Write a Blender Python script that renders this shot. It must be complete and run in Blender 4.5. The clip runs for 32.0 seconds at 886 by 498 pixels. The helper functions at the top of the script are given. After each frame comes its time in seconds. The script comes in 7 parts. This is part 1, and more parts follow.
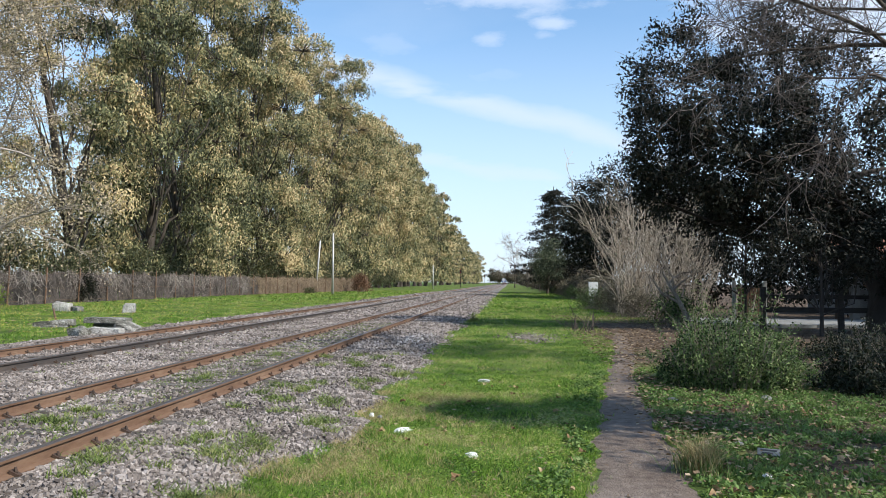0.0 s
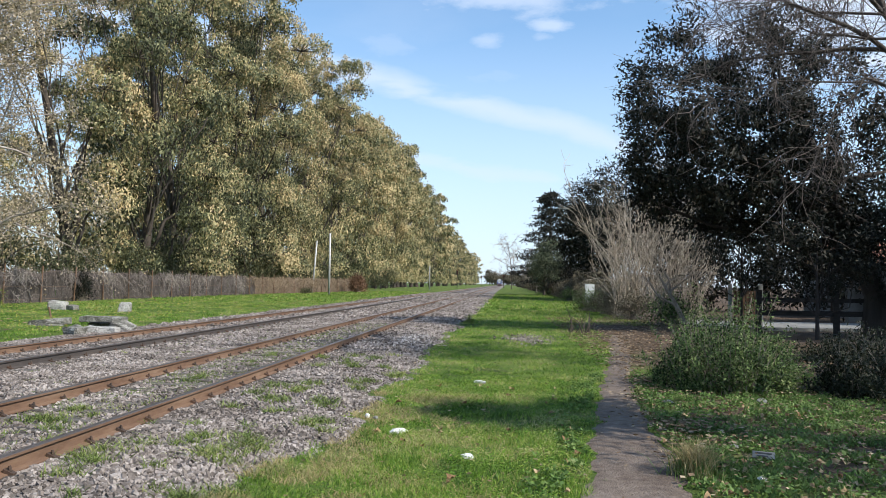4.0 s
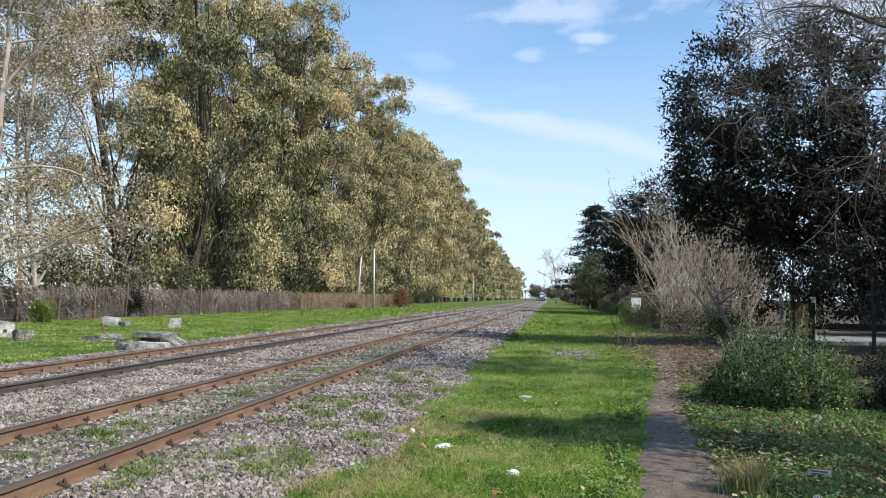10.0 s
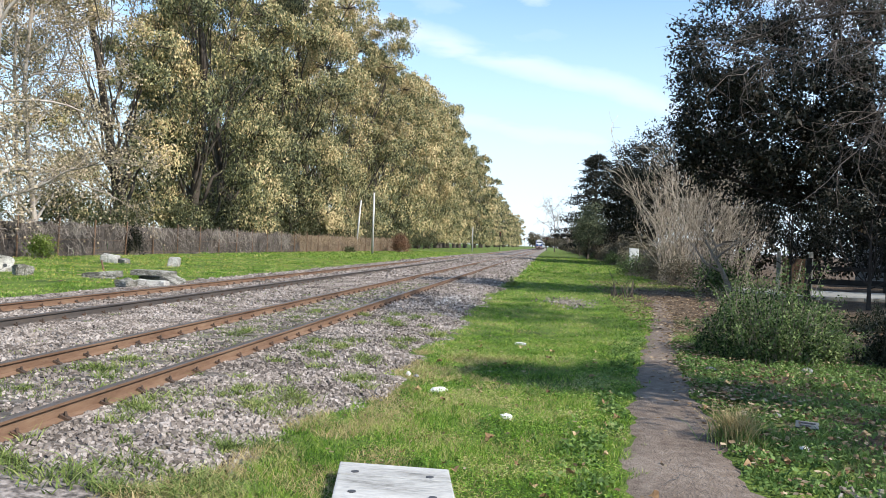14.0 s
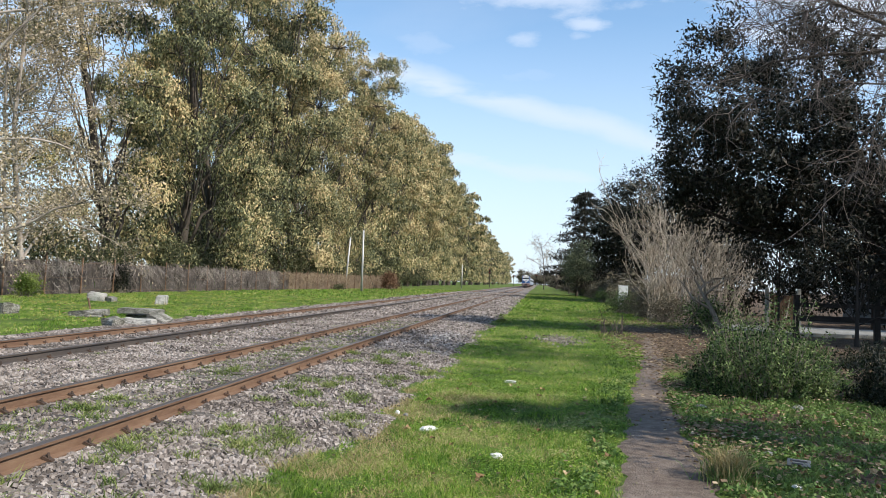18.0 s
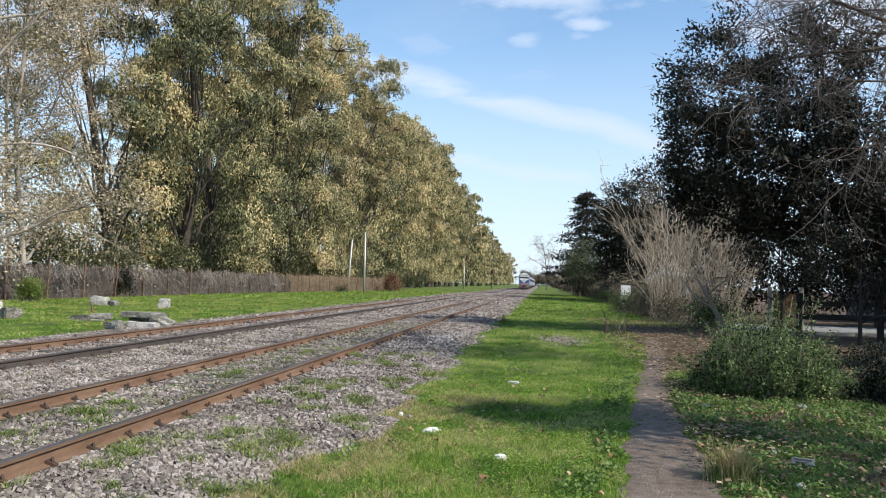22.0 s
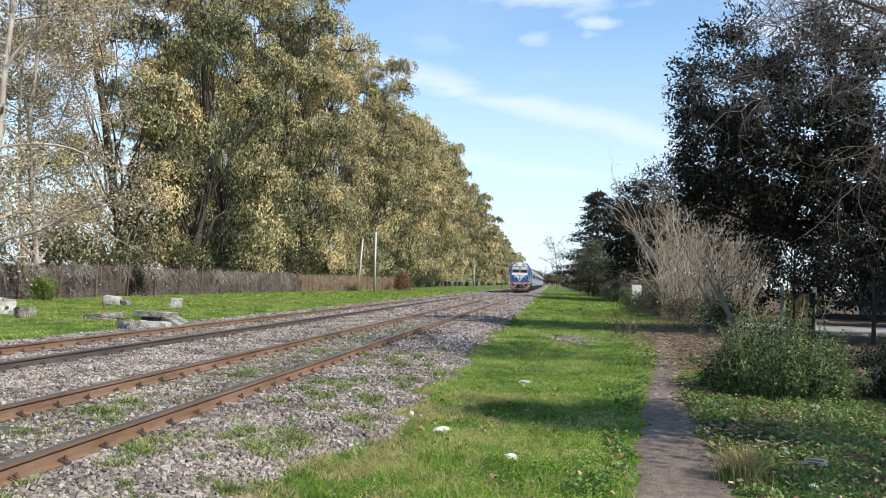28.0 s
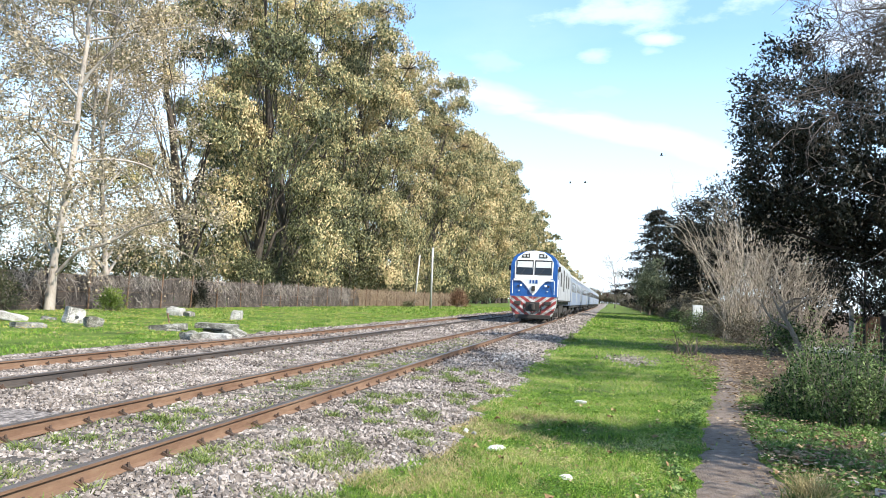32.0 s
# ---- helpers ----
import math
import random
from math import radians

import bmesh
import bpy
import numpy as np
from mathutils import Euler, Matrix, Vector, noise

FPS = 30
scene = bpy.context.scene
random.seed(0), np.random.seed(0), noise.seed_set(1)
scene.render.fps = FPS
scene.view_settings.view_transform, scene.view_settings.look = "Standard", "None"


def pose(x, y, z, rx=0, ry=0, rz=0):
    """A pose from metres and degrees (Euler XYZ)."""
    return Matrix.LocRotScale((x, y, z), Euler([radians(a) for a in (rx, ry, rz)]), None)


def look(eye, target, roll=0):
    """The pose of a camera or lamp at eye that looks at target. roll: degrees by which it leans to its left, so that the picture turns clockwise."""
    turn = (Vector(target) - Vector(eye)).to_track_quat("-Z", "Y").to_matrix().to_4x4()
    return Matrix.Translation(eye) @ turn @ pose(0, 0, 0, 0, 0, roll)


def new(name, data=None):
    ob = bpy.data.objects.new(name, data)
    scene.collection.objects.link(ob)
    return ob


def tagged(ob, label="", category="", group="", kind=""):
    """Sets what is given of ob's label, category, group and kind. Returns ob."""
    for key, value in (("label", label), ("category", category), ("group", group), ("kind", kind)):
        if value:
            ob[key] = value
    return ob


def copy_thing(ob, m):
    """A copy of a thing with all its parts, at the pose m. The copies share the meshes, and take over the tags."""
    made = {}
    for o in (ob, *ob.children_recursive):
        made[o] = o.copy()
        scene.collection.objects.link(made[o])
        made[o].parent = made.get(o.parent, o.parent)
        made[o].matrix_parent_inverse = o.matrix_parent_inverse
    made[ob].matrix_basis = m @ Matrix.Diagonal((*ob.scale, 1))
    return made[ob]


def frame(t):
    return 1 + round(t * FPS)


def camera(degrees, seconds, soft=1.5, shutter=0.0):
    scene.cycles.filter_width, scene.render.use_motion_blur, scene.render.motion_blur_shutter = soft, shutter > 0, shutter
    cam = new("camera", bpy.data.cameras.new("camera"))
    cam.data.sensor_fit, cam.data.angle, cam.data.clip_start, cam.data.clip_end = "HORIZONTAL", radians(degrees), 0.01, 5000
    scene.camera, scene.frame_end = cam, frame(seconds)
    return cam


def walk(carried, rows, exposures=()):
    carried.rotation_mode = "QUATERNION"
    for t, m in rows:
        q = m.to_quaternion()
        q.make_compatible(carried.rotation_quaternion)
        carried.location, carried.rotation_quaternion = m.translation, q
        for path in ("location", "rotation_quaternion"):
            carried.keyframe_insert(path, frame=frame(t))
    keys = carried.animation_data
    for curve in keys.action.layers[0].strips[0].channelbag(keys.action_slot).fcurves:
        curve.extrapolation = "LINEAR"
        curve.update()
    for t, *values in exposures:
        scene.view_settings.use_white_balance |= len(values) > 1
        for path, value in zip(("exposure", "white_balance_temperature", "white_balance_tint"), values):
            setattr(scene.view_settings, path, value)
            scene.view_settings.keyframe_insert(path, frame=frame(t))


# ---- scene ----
cam = camera(59.0, 32.0, soft=0.35)
PATH = [
    (0, pose(0, 0, 1.7, 92.414, -0.508, 4.886)),
    (0.5, pose(0, 0, 1.7, 92.474, -0.585, 4.845)),
    (1, pose(0, 0, 1.7, 92.575, -0.748, 4.885)),
    (1.5, pose(0, 0, 1.7, 92.613, -0.811, 4.994)),
    (2, pose(0, 0, 1.7, 92.599, -0.853, 4.941)),
    (2.5, pose(0, 0, 1.7, 92.581, -0.832, 4.777)),
    (3, pose(0, 0, 1.7, 92.505, -0.854, 4.683)),
    (3.5, pose(0, 0, 1.7, 92.481, -0.930, 4.650)),
    (5.5, pose(0, 0, 1.7, 92.542, -0.563, 4.626)),
    (6, pose(0, 0, 1.7, 92.529, -0.500, 4.698)),
    (6.5, pose(0, 0, 1.7, 92.497, -0.432, 4.777)),
    (7, pose(0, 0, 1.7, 92.455, -0.469, 4.998)),
    (7.5, pose(0, 0, 1.7, 92.429, -0.379, 5.179)),
    (8, pose(0, 0, 1.7, 92.354, -0.356, 5.323)),
    (8.5, pose(0, 0, 1.7, 92.301, -0.367, 5.429)),
    (9, pose(0, 0, 1.7, 92.407, -0.378, 5.728)),
    (9.5, pose(0, 0, 1.7, 93.212, -0.516, 6.852)),
    (10, pose(0, 0, 1.7, 93.522, -0.570, 7.843)),
    (10.5, pose(0, 0, 1.7, 93.127, -0.548, 7.671)),
    (11, pose(0, 0, 1.7, 92.055, -0.514, 6.382)),
    (11.5, pose(0, 0, 1.7, 91.269, -0.405, 5.412)),
    (12, pose(0, 0, 1.7, 90.368, -1.131, 5.487)),
    (12.5, pose(0, 0, 1.7, 89.471, -1.659, 6.920)),
    (13, pose(0, 0, 1.7, 89.202, -1.797, 7.495)),
    (13.5, pose(0, 0, 1.7, 89.217, -1.937, 7.854)),
    (14, pose(0, 0, 1.7, 89.562, -2.037, 7.760)),
    (14.5, pose(0, 0, 1.7, 90.406, -2.181, 7.309)),
    (15, pose(0, 0, 1.7, 90.871, -2.402, 6.729)),
    (15.5, pose(0, 0, 1.7, 91.565, -2.349, 6.788)),
    (17.5, pose(0, 0, 1.7, 92.387, -2.128, 7.039)),
    (18, pose(0, 0, 1.7, 92.325, -1.942, 6.988)),
    (18.5, pose(0, 0, 1.7, 92.317, -1.715, 6.938)),
    (19, pose(0, 0, 1.7, 92.315, -1.742, 6.811)),
    (19.5, pose(0, 0, 1.7, 92.363, -1.860, 6.868)),
    (20, pose(0, 0, 1.7, 92.417, -1.881, 6.856)),
    (20.5, pose(0, 0, 1.7, 92.402, -1.749, 6.885)),
    (21, pose(0, 0, 1.7, 92.392, -1.640, 6.976)),
    (21.5, pose(0, 0, 1.7, 92.426, -1.496, 7.100)),
    (22, pose(0, 0, 1.7, 92.414, -1.489, 7.150)),
    (22.5, pose(0, 0, 1.7, 92.448, -1.411, 7.268)),
    (23, pose(0, 0, 1.7, 92.435, -1.387, 7.464)),
    (23.5, pose(0, 0, 1.7, 92.378, -1.400, 7.469)),
    (24, pose(0, 0, 1.7, 92.314, -1.527, 7.468)),
    (24.5, pose(0, 0, 1.7, 92.215, -1.568, 7.509)),
    (25, pose(0, 0, 1.7, 92.188, -1.595, 7.652)),
    (25.5, pose(0, 0, 1.7, 92.203, -1.479, 7.832)),
    (27.5, pose(0, 0, 1.7, 92.324, -1.476, 8.043)),
    (28, pose(0, 0, 1.7, 92.352, -1.474, 7.909)),
    (28.5, pose(0, 0, 1.7, 92.357, -1.360, 7.898)),
    (29, pose(0, 0, 1.7, 92.285, -1.462, 8.033)),
    (29.5, pose(0, 0, 1.7, 92.287, -2.397, 9.048)),
    (30, pose(0, 0, 1.7, 92.671, -3.013, 10.434)),
    (30.5, pose(0, 0, 1.7, 93.238, -3.239, 11.683)),
    (31, pose(0, 0, 1.7, 93.161, -2.920, 12.287)),
    (31.5, pose(0, 0, 1.7, 93.148, -2.763, 12.244)),
    (32, pose(0, 0, 1.7, 93.426, -2.378, 12.020)),
]
walk(cam, PATH, [(0.0, 0.42, 6330, 10), (9.0, 0.40, 6330, 10), (11.0, 0.44, 6330, 10), (12.0, 0.52, 6330, 10), (13.0, 0.77, 6380, 10), (15.0, 0.6, 6450, 10), (18.0, 0.42, 6540, 10),
                 (21.0, 0.39, 6500, 10), (25.0, 0.49, 6540, 10), (28.0, 0.56, 6540, 10), (29.0, 0.61, 6500, 10), (30.0, 0.86, 6430, 9), (31.0, 1.07, 6430, 9), (32.0, 1.11, 6430, 9)])

# ---- world and sun ----
SUN_AZ, SUN_EL = 116.0, 42.0      # degrees clockwise from the track's direction; height
SUN_DIR = Vector((math.sin(radians(SUN_AZ)) * math.cos(radians(SUN_EL)),
                  math.cos(radians(SUN_AZ)) * math.cos(radians(SUN_EL)), math.sin(radians(SUN_EL))))


def make_world():
    w = bpy.data.worlds.new("sky")
    scene.world = w
    w.use_nodes = True
    nt = w.node_tree
    N, L = nt.nodes, nt.links
    N.clear()
    out, bg = N.new("ShaderNodeOutputWorld"), N.new("ShaderNodeBackground")
    sky = N.new("ShaderNodeTexSky")
    sky.sky_type, sky.sun_disc = "NISHITA", False
    sky.sun_elevation, sky.sun_rotation = radians(SUN_EL), radians(SUN_AZ)
    sky.air_density, sky.dust_density, sky.ozone_density = 1.0, 0.4, 1.5
    co = N.new("ShaderNodeTexCoord").outputs["Generated"]

    def math_node(op, a, b, clamp=False):
        n = N.new("ShaderNodeMath")
        n.operation, n.use_clamp = op, clamp
        for i, v in enumerate((a, b)):
            if hasattr(v, "links"):
                L.new(v, n.inputs[i])
            else:
                n.inputs[i].default_value = v
        return n.outputs[0]

    def soft(sock, lo, hi, to0=0.0, to1=1.0):
        n = N.new("ShaderNodeMapRange")
        n.interpolation_type = "SMOOTHSTEP"
        for k, v in (("From Min", lo), ("From Max", hi), ("To Min", to0), ("To Max", to1)):
            n.inputs[k].default_value = v
        L.new(sock, n.inputs["Value"])
        return n.outputs["Result"]

    def cloud_noise(scale, stretch, detail=5.0, rough=0.55):
        mp, n = N.new("ShaderNodeMapping"), N.new("ShaderNodeTexNoise")
        mp.inputs["Scale"].default_value = stretch
        n.inputs["Scale"].default_value, n.inputs["Detail"].default_value, n.inputs["Roughness"].default_value = scale, detail, rough
        L.new(co, mp.inputs["Vector"])
        L.new(mp.outputs["Vector"], n.inputs["Vector"])
        return n.outputs["Fac"]

    def streak(normal, width, lo, hi, strength):
        """A long thin cloud along a great circle."""
        d = N.new("ShaderNodeVectorMath")
        d.operation = "DOT_PRODUCT"
        d.inputs[1].default_value = normal
        L.new(co, d.inputs[0])
        wav = math_node("MULTIPLY", math_node("SUBTRACT", cloud_noise(5.0, (1, 1, 2)), 0.5), 0.05)
        off = math_node("ABSOLUTE", math_node("ADD", d.outputs["Value"], wav), 0.0)
        body = soft(off, width, 0.0)
        grain = soft(cloud_noise(7.0, (1, 1, 5)), lo, hi, 0.35, 1.0)
        return math_node("MULTIPLY", math_node("MULTIPLY", body, grain), strength)

    sx = N.new("ShaderNodeSeparateXYZ")
    L.new(co, sx.inputs["Vector"])
    z = sx.outputs["Z"]
    cover = math_node("MAXIMUM", streak((-0.2646, 0.2051, -0.9423), 0.036, 0.25, 0.55, 0.78), streak((-0.136, 0.1394, -0.9809), 0.034, 0.25, 0.55, 0.74))
    ragged = math_node("MULTIPLY", math_node("SUBTRACT", cloud_noise(16.0, (1, 1, 2.5), 5.0, 0.6), 0.5), 2.6)

    def puff(az, el, wide, high, strength):
        """A small ragged cloud: degrees clockwise from the track, height, half width and half height."""
        a, e = radians(az), radians(el)
        right = Vector((math.cos(a), -math.sin(a), 0))
        up = Vector((-math.sin(a) * math.sin(e), -math.cos(a) * math.sin(e), math.cos(e)))
        sq = []
        for axis, size in ((right, wide), (up, high)):
            d = N.new("ShaderNodeVectorMath")
            d.operation = "DOT_PRODUCT"
            d.inputs[1].default_value = axis / math.sin(radians(size))
            L.new(co, d.inputs[0])
            sq.append(math_node("POWER", math_node("ABSOLUTE", d.outputs["Value"], 0.0), 2.0))
        far = math_node("ADD", math_node("POWER", math_node("ADD", sq[0], sq[1]), 0.5), ragged)
        return math_node("MULTIPLY", soft(far, 1.5, 0.1), strength)

    for row in ((0.3, 20.3, 4.8, 1.25, 0.62), (3.1, 18.4, 1.5, 0.5, 0.66), (-1.5, 17.4, 1.3, 0.55, 0.5), (2.2, 17.6, 1.1, 0.4, 0.4), (-9.0, 17.0, 3.0, 1.0, 0.32),
                (-0.8, 14.9, 3.4, 0.9, 0.3), (10.5, 22.5, 5.0, 2.2, 0.9), (22.0, 19.0, 9.5, 6.5, 1.0), (33.0, 14.0, 9.0, 6.0, 0.95), (-18.0, 22.5, 5.0, 1.0, 0.5), (-36.0, 15.0, 8.0, 5.0, 0.8)):
        cover = math_node("MAXIMUM", cover, puff(*row))
    veil = soft(cloud_noise(3.0, (1, 1, 3)), 0.35, 0.8, 0.10, 0.24)
    low = soft(z, 0.42, -0.02, 0.0, 0.80)        # pale haze towards the horizon
    cover = math_node("MAXIMUM", cover, math_node("MAXIMUM", veil, low), True)
    mix = N.new("ShaderNodeMix")
    mix.data_type = "RGBA"
    mix.inputs["B"].default_value = (4.9, 5.55, 6.6, 1)
    L.new(cover, mix.inputs["Factor"])
    air = N.new("ShaderNodeMix")          # a clear winter sky, a little more cyan
    air.data_type, air.blend_type = "RGBA", "MULTIPLY"
    air.inputs["Factor"].default_value = 1.0
    air.inputs["B"].default_value = (0.90, 1.15, 1.25, 1)
    L.new(sky.outputs["Color"], air.inputs["A"])
    L.new(air.outputs["Result"], mix.inputs["A"])
    L.new(mix.outputs["Result"], bg.inputs["Color"])
    bg.inputs["Strength"].default_value = 0.125
    L.new(bg.outputs["Background"], out.inputs["Surface"])


make_world()
sun = new("sun", bpy.data.lights.new("sun", "SUN"))
sun.data.energy, sun.data.angle, sun.data.color = 5.0, radians(0.6), (1.0, 0.93, 0.82)
sun.matrix_world = look(SUN_DIR * 100, (0, 0, 0))

# ---- materials ----
MATS = {}


def mat(name, ramp, rough=0.8, scale=4.0, metal=0.0, bump=0.0, bump_scale=40.0, fine=0.35, island=0.0, obj=0.0,
        leaf=0.0, spec=0.5, stretch=(1, 1, 1), gloss_var=0.0, coarse=1.5):
    """A surface of several colours mixed by coarse and fine noise. island, obj: variation from piece to piece. leaf: light that passes through."""
    if name in MATS:
        return MATS[name]
    m = bpy.data.materials.new(name)
    MATS[name] = m
    m.use_nodes = True
    nt = m.node_tree
    N, L = nt.nodes, nt.links
    b = N["Principled BSDF"]
    tc, mp = N.new("ShaderNodeTexCoord"), N.new("ShaderNodeMapping")
    mp.inputs["Scale"].default_value = stretch
    L.new(tc.outputs["Object"], mp.inputs["Vector"])
    n1, n2 = N.new("ShaderNodeTexNoise"), N.new("ShaderNodeTexNoise")
    n1.inputs["Scale"].default_value, n1.inputs["Detail"].default_value = scale, 4.0
    n2.inputs["Scale"].default_value, n2.inputs["Detail"].default_value = scale * 11.0, 3.0
    L.new(mp.outputs["Vector"], n1.inputs["Vector"])
    L.new(mp.outputs["Vector"], n2.inputs["Vector"])
    acc = None

    def add(sock, weight, centre=0.5):
        nonlocal acc
        ma = N.new("ShaderNodeMath")
        ma.operation = "MULTIPLY_ADD"
        ma.inputs[1].default_value = weight
        L.new(sock, ma.inputs[0])
        if acc is None:
            ma.inputs[2].default_value = 0.5 - centre * weight
        else:
            sub = N.new("ShaderNodeMath")
            sub.operation = "ADD"
            sub.inputs[1].default_value = -centre * weight
            L.new(acc, sub.inputs[0])
            L.new(sub.outputs[0], ma.inputs[2])
        acc = ma.outputs[0]

    add(n1.outputs["Fac"], coarse)
    add(n2.outputs["Fac"], fine * 2)
    if island:
        g = N.new("ShaderNodeNewGeometry")
        add(g.outputs["Random Per Island"], island)
    if obj:
        o = N.new("ShaderNodeObjectInfo")
        add(o.outputs["Random"], obj)
    cr = N.new("ShaderNodeValToRGB")
    el = cr.color_ramp.elements
    while len(el) < len(ramp):
        el.new(0.5)
    for i, c in enumerate(ramp):
        el[i].position = i / (len(ramp) - 1) if len(ramp) > 1 else 0
        el[i].color = (*c, 1)
    L.new(acc, cr.inputs["Fac"])
    L.new(cr.outputs["Color"], b.inputs["Base Color"])
    b.inputs["Roughness"].default_value, b.inputs["Metallic"].default_value = rough, metal
    b.inputs["Specular IOR Level"].default_value = spec
    if gloss_var:
        mr = N.new("ShaderNodeMapRange")
        mr.inputs["To Min"].default_value, mr.inputs["To Max"].default_value = rough - gloss_var, rough + gloss_var
        L.new(n2.outputs["Fac"], mr.inputs["Value"])
        L.new(mr.outputs["Result"], b.inputs["Roughness"])
    if bump:
        n3, bp = N.new("ShaderNodeTexNoise"), N.new("ShaderNodeBump")
        n3.inputs["Scale"].default_value, n3.inputs["Detail"].default_value = bump_scale, 4.0
        bp.inputs["Strength"].default_value, bp.inputs["Distance"].default_value = min(1.0, bump), 0.03
        L.new(mp.outputs["Vector"], n3.inputs["Vector"])
        L.new(n3.outputs["Fac"], bp.inputs["Height"])
        L.new(bp.outputs["Normal"], b.inputs["Normal"])
    if leaf:
        tr, mixs = N.new("ShaderNodeBsdfTranslucent"), N.new("ShaderNodeMixShader")
        mixs.inputs["Fac"].default_value = leaf
        L.new(cr.outputs["Color"], tr.inputs["Color"])
        L.new(b.outputs["BSDF"], mixs.inputs[1])
        L.new(tr.outputs["BSDF"], mixs.inputs[2])
        L.new(mixs.outputs["Shader"], N["Material Output"].inputs["Surface"])
    return m


M_grass = mat("grass_blades", [(0.04, 0.092, 0.010), (0.09, 0.19, 0.018), (0.158, 0.292, 0.026), (0.26, 0.345, 0.06), (0.40, 0.36, 0.16)], 0.6, 0.8, coarse=2.6, island=0.9, leaf=0.3, spec=0.3)
M_drygrass = mat("dry_grass_blades", [(0.22, 0.176, 0.0805), (0.363, 0.286, 0.138), (0.495, 0.407, 0.23)], 0.8, 0.5, island=0.8, leaf=0.25, spec=0.2)
M_path = mat("worn_asphalt_path", [(0.064, 0.043, 0.031), (0.114, 0.084, 0.064), (0.158, 0.123, 0.098), (0.212, 0.172, 0.14)], 0.93, 0.9, bump=0.9, bump_scale=45, fine=0.7)
M_ballast_bed = mat("ballast_bed", [(0.04, 0.033, 0.029), (0.115, 0.098, 0.088), (0.20, 0.173, 0.157), (0.29, 0.255, 0.236)], 0.95, 1.5, bump=1.0, bump_scale=28, fine=1.6)
M_stone = mat("ballast_stone", [(0.055, 0.044, 0.037), (0.145, 0.121, 0.106), (0.23, 0.197, 0.175), (0.345, 0.305, 0.278)], 0.9, 1.0, island=0.9, bump=0.3, bump_scale=60)
M_pale_gravel = mat("pale_gravel", [(0.16, 0.14, 0.125), (0.34, 0.31, 0.285), (0.52, 0.49, 0.46)], 0.9, 1.0, island=0.9)
M_stone_piece = mat("ballast_stone_single", [(0.055, 0.044, 0.037), (0.145, 0.121, 0.106), (0.23, 0.197, 0.175), (0.345, 0.305, 0.278)], 0.9, 1.0, obj=0.9, bump=0.3, bump_scale=60)
M_rust = mat("rusty_rail_steel", [(0.0655, 0.0363, 0.0221), (0.1179, 0.0648, 0.0382), (0.166, 0.0994, 0.0612), (0.2184, 0.1426, 0.0935)], 0.8, 2.0, bump=0.2, bump_scale=120, stretch=(1, 0.25, 1))
M_rust_dark = mat("dark_rail_steel", [(0.03, 0.026, 0.024), (0.055, 0.045, 0.04), (0.09, 0.07, 0.055)], 0.7, 2.0, bump=0.2, bump_scale=120, stretch=(1, 0.25, 1))
M_railtop = mat("worn_rail_head", [(0.09, 0.075, 0.065), (0.14, 0.118, 0.105), (0.19, 0.165, 0.15)], 0.42, 3.0, metal=0.6, stretch=(4, 0.1, 1))
M_sleeper = mat("old_sleeper_wood", [(0.035, 0.028, 0.023), (0.08, 0.068, 0.057), (0.14, 0.125, 0.11)], 0.9, 3.0, bump=0.6, bump_scale=20, stretch=(0.2, 3, 3), obj=0.5)
M_clip = mat("rail_clip_steel", [(0.025, 0.018, 0.014), (0.06, 0.035, 0.022), (0.10, 0.05, 0.03)], 0.75, 6.0, obj=0.5)
M_euc_leaf = mat("eucalyptus_leaves", [(0.05, 0.058, 0.03), (0.135, 0.145, 0.07), (0.275, 0.268, 0.132), (0.44, 0.37, 0.185), (0.54, 0.42, 0.23)], 0.55, 0.16, island=0.9, coarse=3.2, leaf=0.22, spec=0.2, obj=0.35)
M_plane_leaf = mat("dry_plane_leaves", [(0.14, 0.115, 0.065), (0.28, 0.23, 0.14), (0.44, 0.36, 0.245), (0.60, 0.50, 0.38)], 0.7, 0.4, island=0.8, leaf=0.3, spec=0.2)
# Dark foliage, blackened further so the colour carries the crowns' shade.
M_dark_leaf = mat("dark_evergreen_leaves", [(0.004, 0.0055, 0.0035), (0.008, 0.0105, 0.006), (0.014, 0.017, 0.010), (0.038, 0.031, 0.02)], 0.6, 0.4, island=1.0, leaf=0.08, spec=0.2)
M_bush_leaf = mat("bush_leaves", [(0.014, 0.028, 0.010), (0.05, 0.086, 0.028), (0.11, 0.165, 0.054), (0.21, 0.265, 0.108)], 0.7, 1.4, island=1.1, leaf=0.3, spec=0.15)
M_euc_bark = mat("eucalyptus_bark", [(0.028, 0.021, 0.016), (0.058, 0.046, 0.036), (0.11, 0.092, 0.074)], 0.9, 0.8, bump=0.5, bump_scale=12, stretch=(2, 2, 0.4))
M_white_bark = mat("pale_bark", [(0.1152, 0.0875, 0.0665), (0.2448, 0.2065, 0.1715), (0.3312, 0.294, 0.252), (0.4176, 0.378, 0.336)], 0.85, 1.1, bump=0.4, bump_scale=14, stretch=(2, 2, 0.6))
M_dark_bark = mat("dark_bark", [(0.035, 0.027, 0.02), (0.065, 0.05, 0.038), (0.10, 0.08, 0.06)], 0.92, 2.0, bump=0.6, bump_scale=14, stretch=(2, 2, 0.5))
# Darker copy of dark_bark: the shade inside the crown is in its colour.
M_shaded_bark = mat("blackish_bark", [(0.014, 0.011, 0.009), (0.028, 0.022, 0.018), (0.05, 0.04, 0.033)], 0.92, 2.0, bump=0.6, bump_scale=14, stretch=(2, 2, 0.5))
